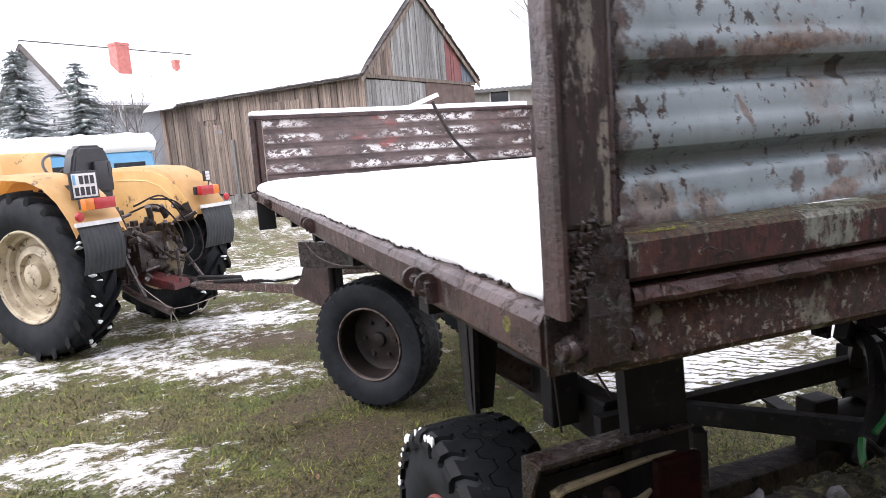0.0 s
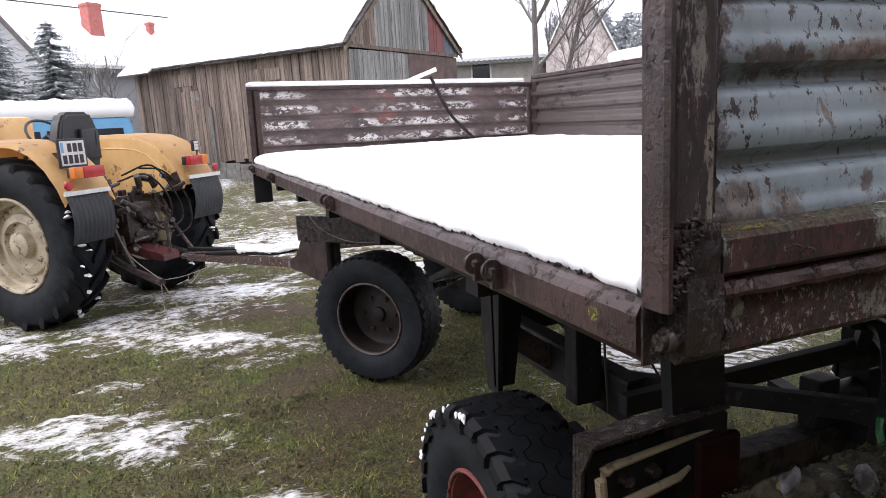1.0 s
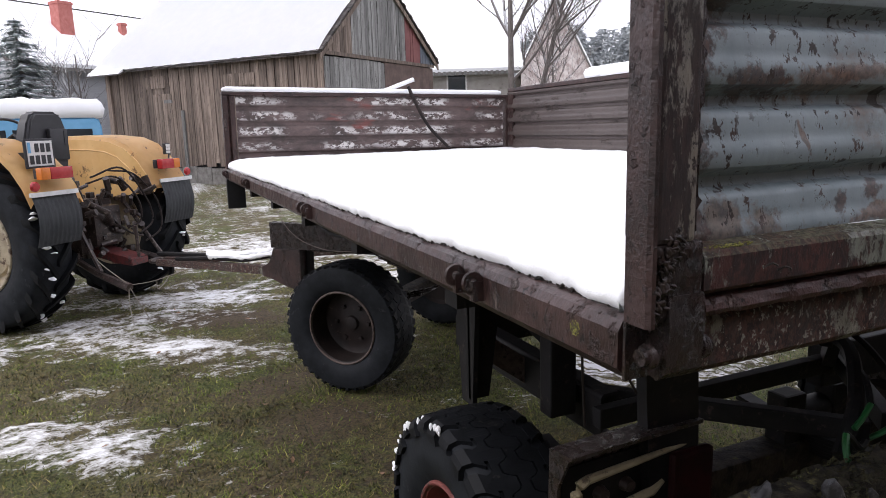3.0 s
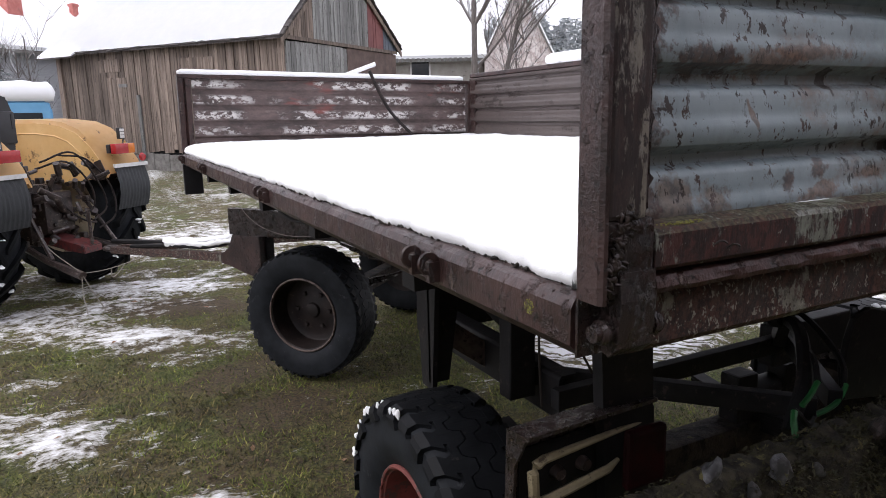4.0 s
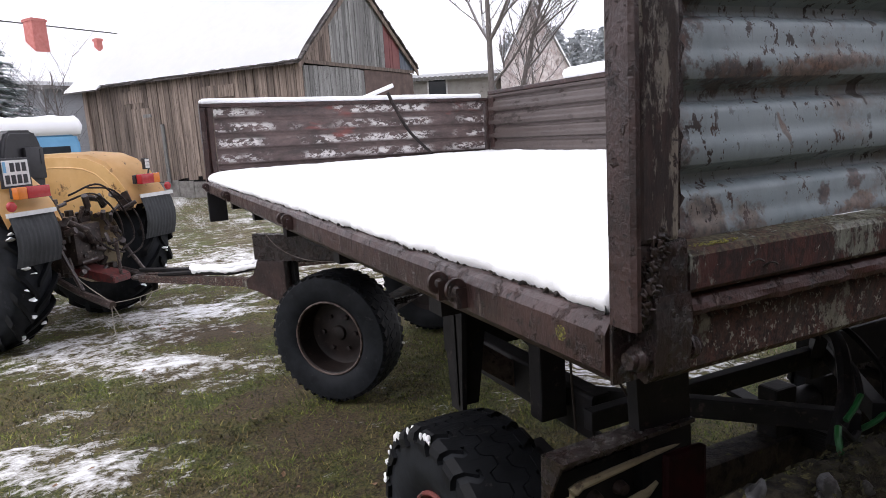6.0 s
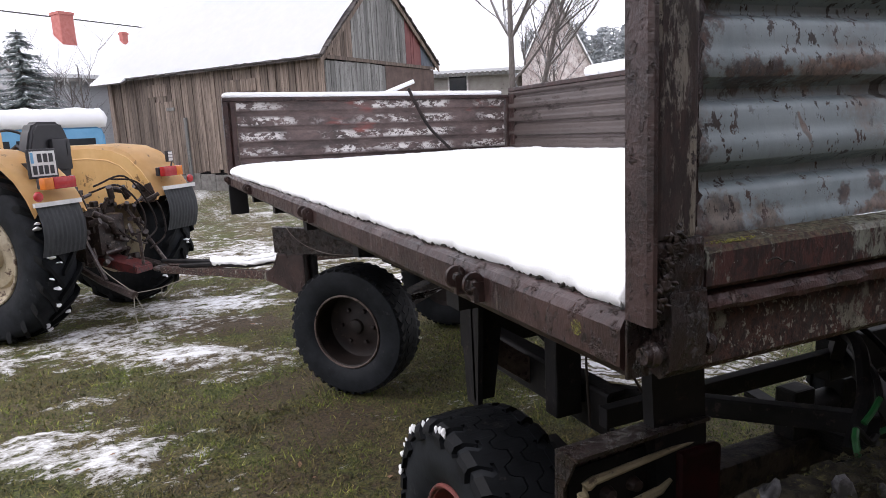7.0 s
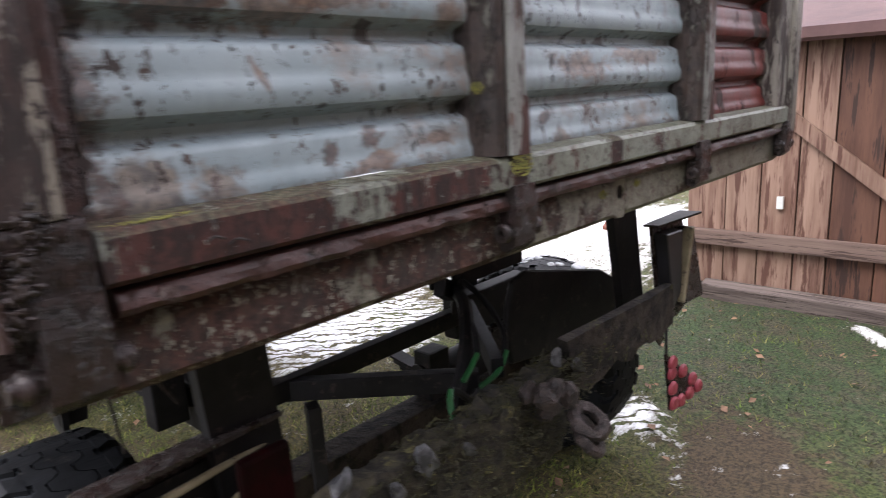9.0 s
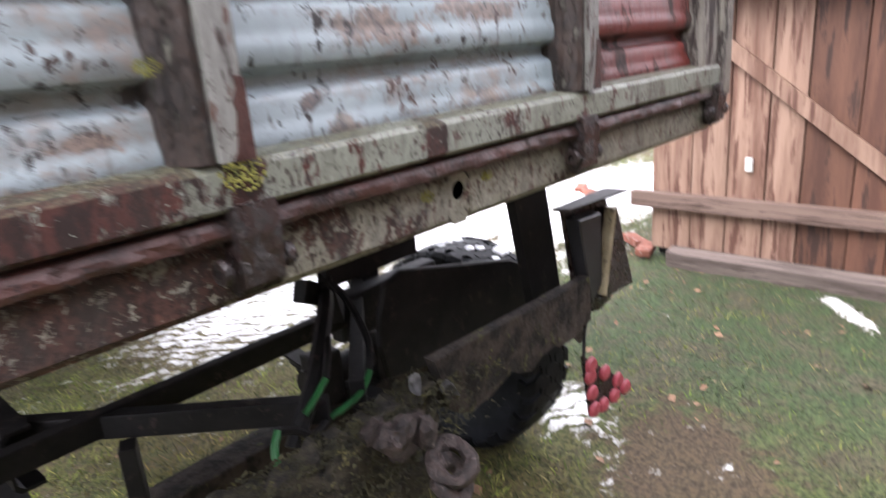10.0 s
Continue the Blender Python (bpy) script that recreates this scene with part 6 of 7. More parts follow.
    for k, pts in enumerate((((-0.3, 0.76, 0.765), (-0.26, 1.0, 0.7), (-0.2, 1.3, 0.66), (-0.15, 1.62, 0.636)), ((-0.36, 0.78, 0.725), (-0.31, 1.08, 0.664), (-0.25, 1.3, 0.645), (-0.19, 1.56, 0.624)))):
        bm = bmesh.new()
        line = bend(pts, 10)
        tube(bm, line, [0.02 + 0.008 * noise.noise(p * 14) for p in line], 9)
        rough_up(bm, 0.008, 30)
        bmesh.ops.transform(bm, matrix=turn, verts=bm.verts)
        tagged(part("snow_ridge", bm, "snow", None, "", True), "ridge of snow lying along the drawbar hoses", "snow", "snow on the hoses")


front_gear()
bm = bmesh.new()
box(bm, -0.005, 0.115, 4.115, 4.16, 1.03, 1.235, 0.006)
part("bump_stop", bm, "plastic", trailer, "black block under the front corner")
bm = bmesh.new()
tube(bm, bend([(1.318, 4.04, 1.845), (1.38, 4.05, 1.72), (1.48, 4.055, 1.55), (1.63, 4.0, 1.375)]), 0.012, 6)
tagged(part("strap", bm, "rim", None), "old grey strap hanging over the front board", "strap")
bm = bmesh.new()
tube(bm, [(1.12, 4.17, 1.8), (1.4, 4.13, 1.9)], 0.018, 6)
tagged(part("stick", bm, "snow", None), "snow-covered stick leaning on the front board", "stick")


# ---- tractor ----
tractor = thing("tractor", pose(-1.24, 6.24, 0, 0, 0, 47), "old orange-yellow farm tractor hitched to the trailer", "tractor")
TR = 0.70


def tractor_build():
    wheel("rear_wheel", tractor, pose(-0.675, 0, TR), TR, 0.36, 0.39, "rim_cream", 20, "tractor", "big lugged rear tyre on a cream rim")
    wheel("rear_wheel", tractor, pose(0.675, 0, TR, 0, 0, 180), TR, 0.36, 0.39, "rim_cream", 20, "tractor", "big lugged rear tyre on a cream rim")
    for s in (-1, 1):
        wheel("front_wheel", tractor, pose(s * 0.62, 1.95, 0.36, 0, 0, 0 if s < 0 else 180), 0.36, 0.17, 0.2, "rim_cream", 24, "rib", "small front tyre on a cream rim")
        xi, xo = s * 0.40, s * 0.87
        dx, out = (-0.11, -0.02) if s < 0 else (0.025, 0.0)
        outline = [(-0.72, 1.06), (-0.66, 1.2), (-0.56, 1.34), (-0.42, 1.46), (-0.25, 1.525), (0.0, 1.55), (0.4, 1.55), (0.62, 1.5), (0.8, 1.36), (0.92, 1.1)]
        bm = bmesh.new()
        top = []
        for y, z in outline:
            crown = 0.012 if -0.5 < y < 0.7 else 0.0
            top.append([bm.verts.new((xi + (xo - xi) * f, y, z + crown * (1 - (2 * f - 1) ** 2) - (0.035 if f in (0.0, 1.0) else 0))) for f in (0.0, 0.06, 0.3, 0.7, 0.94, 1.0)])
        for a, b in zip(top, top[1:]):
            for i in range(5):
                bm.faces.new((a[i], a[i + 1], b[i + 1], b[i]))
        bmesh.ops.solidify(bm, geom=bm.faces[:], thickness=0.01)
        fender = part("fender", bm, "orange", tractor, "orange fender with chipped paint", True)
        # inner plate of the fender
        bm = bmesh.new()
        low = [(0.9, 0.8), (0.5, 0.86), (0.1, 0.93), (-0.3, 0.99), (-0.68, 1.02)]
        prism(bm, [(y, z - 0.03) for y, z in outline] + low, "x", xi - 0.006, xi + 0.006)
        part("inner_plate", bm, "orange", fender)
        bm = bmesh.new()
        bead = [(y * 0.86 + 0.03, 0.86 + (z - 0.86) * 0.82) for y, z in outline]
        tube(bm, [(xi - s * 0.007, y, z) for y, z in bead], 0.0055, 6)
        part("bead", bm, "orange", fender, "pressed crease", True)
        # rear lamp, amber outside and red inside
        for a, b, mat in ((0.4, 0.6, "lamp_red"), (0.6, 0.68, "lamp_amber")) if s < 0 else ((0.44, 0.6, "lamp_red"), (0.6, 0.68, "lamp_amber")):
            bm = bmesh.new()
            box(bm, min(s * a, s * b) + dx, max(s * a, s * b) + dx, -0.78, -0.72, 1.235, 1.325, 0.008)
            lamp = part("tail_lamp", bm, mat, fender, "red lens" if mat == "lamp_red" else "amber lens", True)
        bm = bmesh.new()
        box(bm, min(s * 0.43, s * 0.67) + dx, max(s * 0.43, s * 0.67) + dx, -0.719, -0.68, 1.24, 1.32, 0.008)
        part("lamp_housing", bm, "plastic", fender)
        bm = bmesh.new()
        lathe(bm, [(0.001, -0.012), (0.03, -0.01), (0.038, 0.0), (0.038, 0.012), (0.001, 0.012)], 18)
        bmesh.ops.transform(bm, matrix=pose(s * 0.82 + out, -0.76, 1.19, 0, 0, 90), verts=bm.verts)
        part("round_reflector", bm, "lamp_red", fender, "round red reflector", True)
        # mudflap with a white edge
        bm = bmesh.new()
        rows = [[bm.verts.new((xi + out + s * 0.06 + (xo - xi - s * 0.08) * f, -0.735 - 0.05 * math.sin(z_ * 3.1) + 0.003 * math.sin(f * 60), 1.13 - 0.4 * z_)) for f in np.linspace(0, 1, 33)] for z_ in np.linspace(0, 1, 6)]
        for a, b in zip(rows, rows[1:]):
            for i in range(32):
                bm.faces.new((a[i], a[i + 1], b[i + 1], b[i]))
        bmesh.ops.solidify(bm, geom=bm.faces[:], thickness=0.008)
        flap = part("mudflap", bm, "flap", fender, "black rubber mudflap with a white top strip", True)
        bm = bmesh.new()
        box(bm, min(xi + s * 0.05, xo) + out, max(xi + s * 0.05, xo) + out, -0.765, -0.745, 1.112, 1.145)
        part("white_strip", bm, "white", flap)
        # rusted corner of the fender above the flap
        bm = bmesh.new()
        prism(bm, [(-0.722, 1.055), (-0.665, 1.19), (-0.6, 1.17), (-0.56, 1.09), (-0.5, 1.03), (-0.6, 1.0), (-0.68, 1.01)], "x", xi - s * 0.012 - 0.004, xi - s * 0.012 + 0.004)
        part("rusted_corner", bm, "gear", fender, "corner of the fender eaten by dark rust")
    rng = random.Random(12)
    for s in (-1, 1):
        for k in range(14):
            a, x = radians(rng.uniform(150, 255)), s * (0.675 + rng.uniform(-0.15, 0.15))
            bm = bmesh.new()
            bmesh.ops.create_icosphere(bm, subdivisions=2, radius=rng.uniform(0.012, 0.024))
            rough_up(bm, 0.012, 40, k)
            bmesh.ops.transform(bm, matrix=tractor.matrix_world @ pose(x, (TR + 0.008) * math.cos(a), TR + (TR + 0.008) * math.sin(a), math.degrees(a), 0, 0) @ Matrix.Diagonal((1.6, 1.2, 0.6, 1)), verts=bm.verts)
            tagged(part("snow_clump", bm, "snow", None, "", True), "small clump of snow stuck in the tyre tread", "snow", "snow clumps on the tyre")
    # driver's seat with the number plate
    bm = bmesh.new()
    prism(bm, [(-0.53, 1.26), (-0.13, 1.26), (-0.12, 1.55), (-0.14, 1.71), (-0.18, 1.76), (-0.42, 1.76), (-0.47, 1.7), (-0.53, 1.5)], "y", -0.34, -0.2)
    bmesh.ops.bevel(bm, geom=bm.edges[:], offset=0.03, segments=3, affect="EDGES")
    seat = part("seat", bm, "plastic", tractor, "black moulded seat", True)
    bm = bmesh.new()
    box(bm, -0.5, -0.16, -0.2, 0.2, 1.18, 1.27, 0.03)
    part("seat_cushion", bm, "plastic", seat, "", True)
    bm = bmesh.new()
    box(bm, -0.33, -0.16, -0.385, -0.341, 1.36, 1.62, 0.015)
    box(bm, -0.2, -0.185, -0.389, -0.3855, 1.48, 1.6)
    part("seat_pocket", bm, "plastic", seat, "black pocket on the seat's back", True)
    bm = bmesh.new()
    box(bm, -0.763, -0.543, -0.634, -0.6295, 1.335, 1.525, 0.002)
    plate = part("number_plate", bm, "white", tractor, "white number plate in a black frame")
    bm = bmesh.new()
    box(bm, -0.78, -0.526, -0.629, -0.612, 1.318, 1.542, 0.005)
    part("plate_frame", bm, "plastic", plate, "black plate frame")
    for n, z in ((3, 1.44), (4, 1.35)):
        for k in range(n):
            bm = bmesh.new()
            x0 = -0.55 - 0.05 * (n - k)
            box(bm, x0, x0 + 0.034, -0.638, -0.6342, z, z + 0.066)
            part("plate_bar", bm, "plastic", plate)
    bm = bmesh.new()
    box(bm, -0.758, -0.736, -0.638, -0.6342, 1.435, 1.515)
    part("plate_stripe", bm, "blue", plate, "blue edge stripe")
    bm = bmesh.new()
    box(bm, -0.698, -0.618, -0.611, -0.3, 1.359, 1.439)
    part("plate_bracket", bm, "plastic", plate)
    # transmission, axle and linkage
    bm = bmesh.new()
    box(bm, -0.2, 0.2, -0.42, 0.9, 0.5, 1.02, 0.05)
    box(bm, -0.15, 0.15, -0.55, -0.4, 0.6, 0.95, 0.03)
    part("gearbox", bm, "gear", tractor, "greasy gearbox casting", True)
    bm = bmesh.new()
    tube(bm, [(-0.55, 0, TR), (-0.2, 0, TR), (0.2, 0, TR), (0.55, 0, TR)], [0.09, 0.15, 0.15, 0.09], 16)
    part("axle_housing", bm, "gear", tractor, smooth=True)
    bm = bmesh.new()
    box(bm, -0.27, 0.27, 0.92, 2.4, 1.0, 1.78, 0.06)
    part("bonnet", bm, "orange", tractor, "orange bonnet", True)
    bm = bmesh.new()
    box(bm, -0.18, 0.18, 0.9, 2.2, 0.55, 0.998, 0.03)
    part("engine", bm, "gear", tractor)
    bm = bmesh.new()
    tube(bm, [(-0.56, 1.95, 0.36), (-0.2, 1.95, 0.5), (0.2, 1.95, 0.5), (0.56, 1.95, 0.36)], 0.05, 10)
    part("front_axle", bm, "gear", tractor, smooth=True)
    bm = bmesh.new()
    tube(bm, [(0.1 + 0.2 * math.cos(t), 0.55 + 0.12 * math.sin(t), 1.58 + 0.15 * math.sin(t)) for t in np.linspace(0, 6.2832, 25)], 0.013, 8, False)
    tube(bm, [(0.1, 0.55, 1.58), (0.05, 0.95, 1.35)], 0.02, 8)
    part("steering_wheel", bm, "plastic", tractor, smooth=True)
    for x in (0.16, 0.2, 0.25):
        bm = bmesh.new()
        tube(bm, bend([(x, 0.3, 1.1), (x + 0.02, 0.34, 1.4), (x + 0.03, 0.28, 1.68)]), 0.009, 6)
        part("lever", bm, "black", tractor)
    rng = random.Random(5)
    for k in range(60):
        bm = bmesh.new()
        c = Vector((rng.uniform(-0.3, 0.32), rng.uniform(-0.66, -0.4), rng.uniform(0.52, 1.2)))
        if k % 3:
            tube(bm, [c, c + Vector((rng.uniform(-0.12, 0.12), rng.uniform(-0.1, 0.05), rng.uniform(-0.1, 0.1)))], rng.uniform(0.012, 0.03), 9)
        else:
            s = rng.uniform(0.015, 0.032)
            box(bm, c.x - s, c.x + s, c.y - s, c.y + s, c.z - s, c.z + s, 0.01)
        part("fitting", bm, "gear", tractor, smooth=True)
    for pts in ([(-0.1, -0.5, 1.2), (0.1, -0.66, 1.27), (0.3, -0.7, 1.0), (0.34, -0.72, 0.78), (0.2, -0.7, 0.68)], [(-0.15, -0.5, 1.15), (0.0, -0.68, 1.2), (0.18, -0.72, 1.0), (0.22, -0.7, 0.8), (0.1, -0.66, 0.74)],
                [(0.1, -0.5, 1.25), (0.3, -0.6, 1.2), (0.42, -0.72, 0.95), (0.4, -0.75, 0.7), (0.25, -0.7, 0.6)], [(0.0, -0.5, 0.9), (0.05, -0.7, 0.72), (0.2, -0.72, 0.66), (0.3, -0.5, 0.7)]):
        bm = bmesh.new()
        tube(bm, bend(pts), 0.0085, 7)
        part("hydraulic_hose", bm, "rim", tractor, smooth=True)
    bm = bmesh.new()
    prism(bm, [(-0.86, 0.44), (-0.86, 0.5), (-0.8, 0.52), (-0.35, 0.6), (-0.35, 0.53), (-0.7, 0.46)], "x", -0.11, 0.09)
    bmesh.ops.bevel(bm, geom=bm.edges[:], offset=0.008, segments=2, affect="EDGES")
    part("hitch_bar", bm, "orange_red", tractor, "red hitch bar")
    bm = bmesh.new()
    tube(bm, [(0, -0.84, 0.47), (0, -0.84, 0.78)], 0.014, 8)
    part("hitch_pin", bm, "gear", tractor)
    for s in (-1, 1):
        bm = bmesh.new()
        tube(bm, [(s * 0.25, -0.3, 0.55), (s * 0.36, -0.75, 0.42), (s * 0.42, -1.12, 0.34)], [0.03, 0.028, 0.035], 6)
        part("lower_link", bm, "gear", tractor)
        bm = bmesh.new()
        tube(bm, [(s * 0.3, -0.45, 0.95), (s * 0.36, -0.78, 0.44)], 0.018, 7)
        part("lift_rod", bm, "gear", tractor)
    for pts in ([(-0.42, -1.12, 0.36), (-0.1, -1.1, 0.33), (0.42, -1.12, 0.36)], [(-0.42, -1.12, 0.36), (-0.36, -0.8, 0.5), (-0.3, -0.6, 0.62)], [(-0.42, -1.11, 0.36), (-0.46, -1.14, 0.2), (-0.5, -1.2, 0.06)], [(-0.42, -1.11, 0.36), (-0.38, -1.16, 0.2), (-0.34, -1.22, 0.05)], [(-0.1, -1.1, 0.33), (-0.12, -1.12, 0.26), (-0.02, -1.1, 0.28), (0.05, -1.1, 0.335)]):
        bm = bmesh.new()
        tube(bm, bend(pts), 0.0042, 5)
        part("twine", bm, "rope", tractor, "pale twine tied between the links")
    bm = bmesh.new()
    tube(bm, [(0.73, -0.62, 1.3), (0.75, -0.62, 1.36)], 0.008, 6)
    box(bm, 0.69, 0.76, -0.632, -0.6, 1.36, 1.465, 0.006)
    marker = part("side_marker", bm, "plastic", tractor, "white reflector plate in a black holder")
    for k in range(3):
        for q in range(2):
            bm = bmesh.new()
            box(bm, 0.699 + 0.027 * q, 0.723 + 0.027 * q, -0.64, -0.633, 1.37 + 0.03 * k, 1.396 + 0.03 * k, 0.003)
            part("white_reflector", bm, "white", marker)


tractor_build()


# ---- barn ----
BARN = pose(4.26, 17.82, 0, 0, 0, 37.4)
BL, BW, EAVE, RIDGE, RX = 9.2, 6.05, 3.86, 6.3, 2.72


def barn():
    b = thing("barn", BARN, "old weathered plank barn with a snow-covered gable roof", "barn")
    rise = ((RIDGE - EAVE) / RX, (RIDGE - EAVE) / (BW - RX))

    def roof_z(x):
        return EAVE + (rise[0] * x if x < RX else rise[1] * (BW - x))
    bm = bmesh.new()
    box(bm, 0.03, BW - 0.03, 0.05, BL - 0.03, 0.0, EAVE - 0.05)
    prism(bm, [(0.03, EAVE - 0.051), (BW - 0.03, EAVE - 0.051), (RX, RIDGE - 0.15)], "y", 0.05, BL - 0.03)
    part("frame_core", bm, "black", b)
    bm = bmesh.new()
    box(bm, -0.02, BW, -0.02, BL, -0.1, 0.46)
    plinth = part("plinth", bm, "stone", b, "grey stone plinth")
    for k in range(14):
        bm = bmesh.new()
        box(bm, -0.06, -0.021, k * BL / 14 + 0.01, (k + 1) * BL / 14 - 0.01, -0.1, 0.48 + 0.03 * ((k * 7) % 3), 0.012)
        part("plinth_stone", bm, "stone", plinth)
    for k in range(9):
        bm = bmesh.new()
        box(bm, k * BW / 9 + 0.01, (k + 1) * BW / 9 - 0.01, -0.06, -0.021, -0.1, 0.49, 0.012)
        part("plinth_stone", bm, "stone", plinth)
    # roof slabs with ragged tile edges, and snow over them
    for s in (0, 1):
        over, sl = (0.3, rise[0]) if s == 0 else (0.22, rise[1])
        tip = -over if s == 0 else BW + over
        z0 = EAVE - over * sl
        y0, y1 = -0.12, BL + 0.3
        bm = bmesh.new()
        prism(bm, [(tip, z0), (RX, RIDGE), (RX, RIDGE + 0.07), (tip, z0 + 0.07)], "y", y0, y1)
        roof = part("roof", bm, "tile", b, "dark roof edge")
        rng = random.Random(71 + s)
        # ends of tiles along the gable and the eave
        for k in range(26):
            f = (k + 0.5) / 26
            x, z = tip + (RX - tip) * f, z0 + (RIDGE - z0) * f
            bm = bmesh.new()
            box(bm, -0.075, 0.075, -0.07 - rng.uniform(0, 0.05), 0.1, -0.01, 0.035, 0, pose(x, y0, z + 0.075, 0, math.degrees(math.atan2(z0 - RIDGE, RX - tip)) + rng.uniform(-5, 5), 0))
            part("tile", bm, "tile", roof)
        if s == 0:
            y = y0
            while y < y1:
                w = rng.uniform(0.2, 0.3)
                bm = bmesh.new()
                box(bm, -0.02 - rng.uniform(0, 0.05), 0.1, 0.01, w - 0.01, -0.008, 0.014, 0, pose(tip, y, z0 + 0.08 + rng.uniform(-0.012, 0.012), rng.uniform(-2, 2), -math.degrees(math.atan(sl)) * 0.8, 0))
                part("tile", bm, "tile", roof)
                y += w
        bm = bmesh.new()
        n = 60
        cols = []
        for j in range(n + 1):
            y = y0 + 0.02 + (y1 - y0) * j / n
            row = []
            for i in range(11):
                f = i / 10
                wob = 0.035 * noise.noise(Vector((y * 1.7, f * 4, s * 5))) + 0.02 * noise.noise(Vector((y * 5, f * 9, s * 5)))
                edge = -0.03 + 0.025 * noise.noise(Vector((y * 2.2, 1, s))) + 0.03 * noise.noise(Vector((y * 7, 1, s))) if i == 0 else 0.0
                x = tip + (RX - tip) * f + (edge if s == 0 else -edge)
                row.append(bm.verts.new((x, y, z0 + 0.1 + (RIDGE - z0) * f + edge * sl + (0.09 + wob if i else 0.02))))
            cols.append(row)
        for a, c in zip(cols, cols[1:]):
            for i in range(10):
                bm.faces.new((a[i], a[i + 1], c[i + 1], c[i]))
        bmesh.ops.solidify(bm, geom=bm.faces[:], thickness=0.06)
        part("roof_snow", bm, "snow", roof, "thick snow on the roof", True)
    # a sagging strip of old roofing at the far corner
    bm = bmesh.new()
    prism(bm, [(-0.5, 3.5), (-0.3, 3.6), (-0.3, 3.64), (-0.5, 3.54)], "y", BL - 1.3, BL + 0.42)
    part("roof_strip", bm, "tile", b, "sagging strip of roofing")
    bm = bmesh.new()
    ys = np.linspace(BL - 1.25, BL + 0.4, 24)
    rows = []
    for y in ys:
        lift = 0.03 * noise.noise(Vector((y * 3, 0, 2))) + 0.02 * noise.noise(Vector((y * 9, 4, 0)))
        rows.append([bm.verts.new((x, y, z + q * lift)) for x, z, q in ((-0.49 + lift, 3.545, 0), (-0.3, 3.645, 0), (-0.1, 3.78, 0), (-0.1, 3.86, 1), (-0.3, 3.72, 1), (-0.47 + lift, 3.6, 1))])
    for a, c in zip(rows, rows[1:]):
        for i in range(6):
            bm.faces.new((a[i], a[(i + 1) % 6], c[(i + 1) % 6], c[i]))
    bm.faces.new(rows[0])
    bm.faces.new(rows[-1][::-1])
    part("snow_cap", bm, "snow", b, "snow on the sagging strip")
    # long wall of upright boards
    rng = random.Random(11)
    y = 0.0
    while y < BL - 0.05:
        w = min(rng.uniform(0.16, 0.3), BL - y)
        bm = bmesh.new()
        d = rng.uniform(0.0, 0.03)
        foot = 0.5 + rng.uniform(0, 0.16)
        lean = rng.uniform(-0.014, 0.014)
        gap = rng.uniform(0.004, 0.016)
        head = EAVE - 0.02 + rng.uniform(-0.06, 0.0)
        vs = box(bm, -0.03 - d, 0.025 - d, y + gap, y + w - gap, foot, head)
        for v in vs:
            if v.co.z > 2:
                v.co.y += lean
        part("board", bm, "plank", b)
        y += w
    # a door, and two hatches under the eave, of their own boards
    for name, y0, y1, z0, z1 in (("door", 6.1, 6.95, 0.56, 2.85), ("hatch", 2.5, 3.75, 2.92, 3.3), ("hatch", 6.3, 7.25, 3.0, 3.42)):
        n = max(3, round((y1 - y0) / 0.22))
        for k in range(n):
            bm = bmesh.new()
            a, c = y0 + (y1 - y0) * k / n, y0 + (y1 - y0) * (k + 1) / n
            box(bm, -0.082 + rng.uniform(0, 0.008), -0.064, a + 0.006, c - 0.006, z0 + rng.uniform(0, 0.03), z1 - rng.uniform(0, 0.03))
            part(name + "_board", bm, "plank", b)
        if name == "door":
            bm = bmesh.new()
            box(bm, -0.1, -0.083, y0 - 0.05, y0 + 0.32, z1 - 0.3, z1 - 0.2)
            part("door_batten", bm, "plank_grey", b, "pale batten")
    bm = bmesh.new()
    box(bm, -0.11, -0.07, 5.55, 5.68, 0.4, 2.3)
    part("pale_board", bm, "plank_grey", b, "pale bleached board")
    bm = bmesh.new()
    box(bm, -0.13, -0.03, BL - 0.22, BL - 0.02, 0.2, EAVE - 0.3, 0.01)
    part("corner_post", bm, "plank", b)
    # gable: boards above, doors and sheets below
    x = 0.0
    while x < BW - 0.05:
        w = min(rng.uniform(0.13, 0.2), BW - x)
        mat = "plank_grey" if x < 4.2 else "sheet_red" if x < 5.1 else "sheet_blue"
        bm = bmesh.new()
        d = rng.uniform(0, 0.03)
        z0 = 3.68 + 0.02 * rng.random()
        if mat == "plank_grey":
            d += 0.01
        a, c = x + rng.uniform(0.002, 0.01), x + w - rng.uniform(0.002, 0.012)
        prism(bm, [(a, z0), (c, z0)] + ([(c, roof_z(c) - 0.04), (RX, RIDGE - 0.04), (a, roof_z(a) - 0.04)] if a < RX < c else [(c, roof_z(c) - 0.04), (a, roof_z(a) - 0.04)]), "y", -0.05 - d, 0.045 - d)
        part("gable_board", bm, "plank" if mat == "plank_grey" and x < 1.1 else mat, b)
        x += w
    bm = bmesh.new()
    box(bm, 0.0, BW, -0.1, -0.07, 3.6, 3.7)
    part("gable_sill", bm, "plank", b)
    x = 0.0
    while x < 2.9:
        w = rng.uniform(0.15, 0.22)
        bm = bmesh.new()
        vs = box(bm, x + 0.006, x + w - 0.006, -0.05 - rng.uniform(0, 0.02), 0.04, 0.55, 3.6 - rng.uniform(0, 0.05))
        for v in vs:
            if 1.1 < x < 1.35:
                v.co.x += 0.1 * (1 - v.co.z / 3.6)
        part("door_board", bm, "plank_grey", b)
        x += w
    bm = bmesh.new()
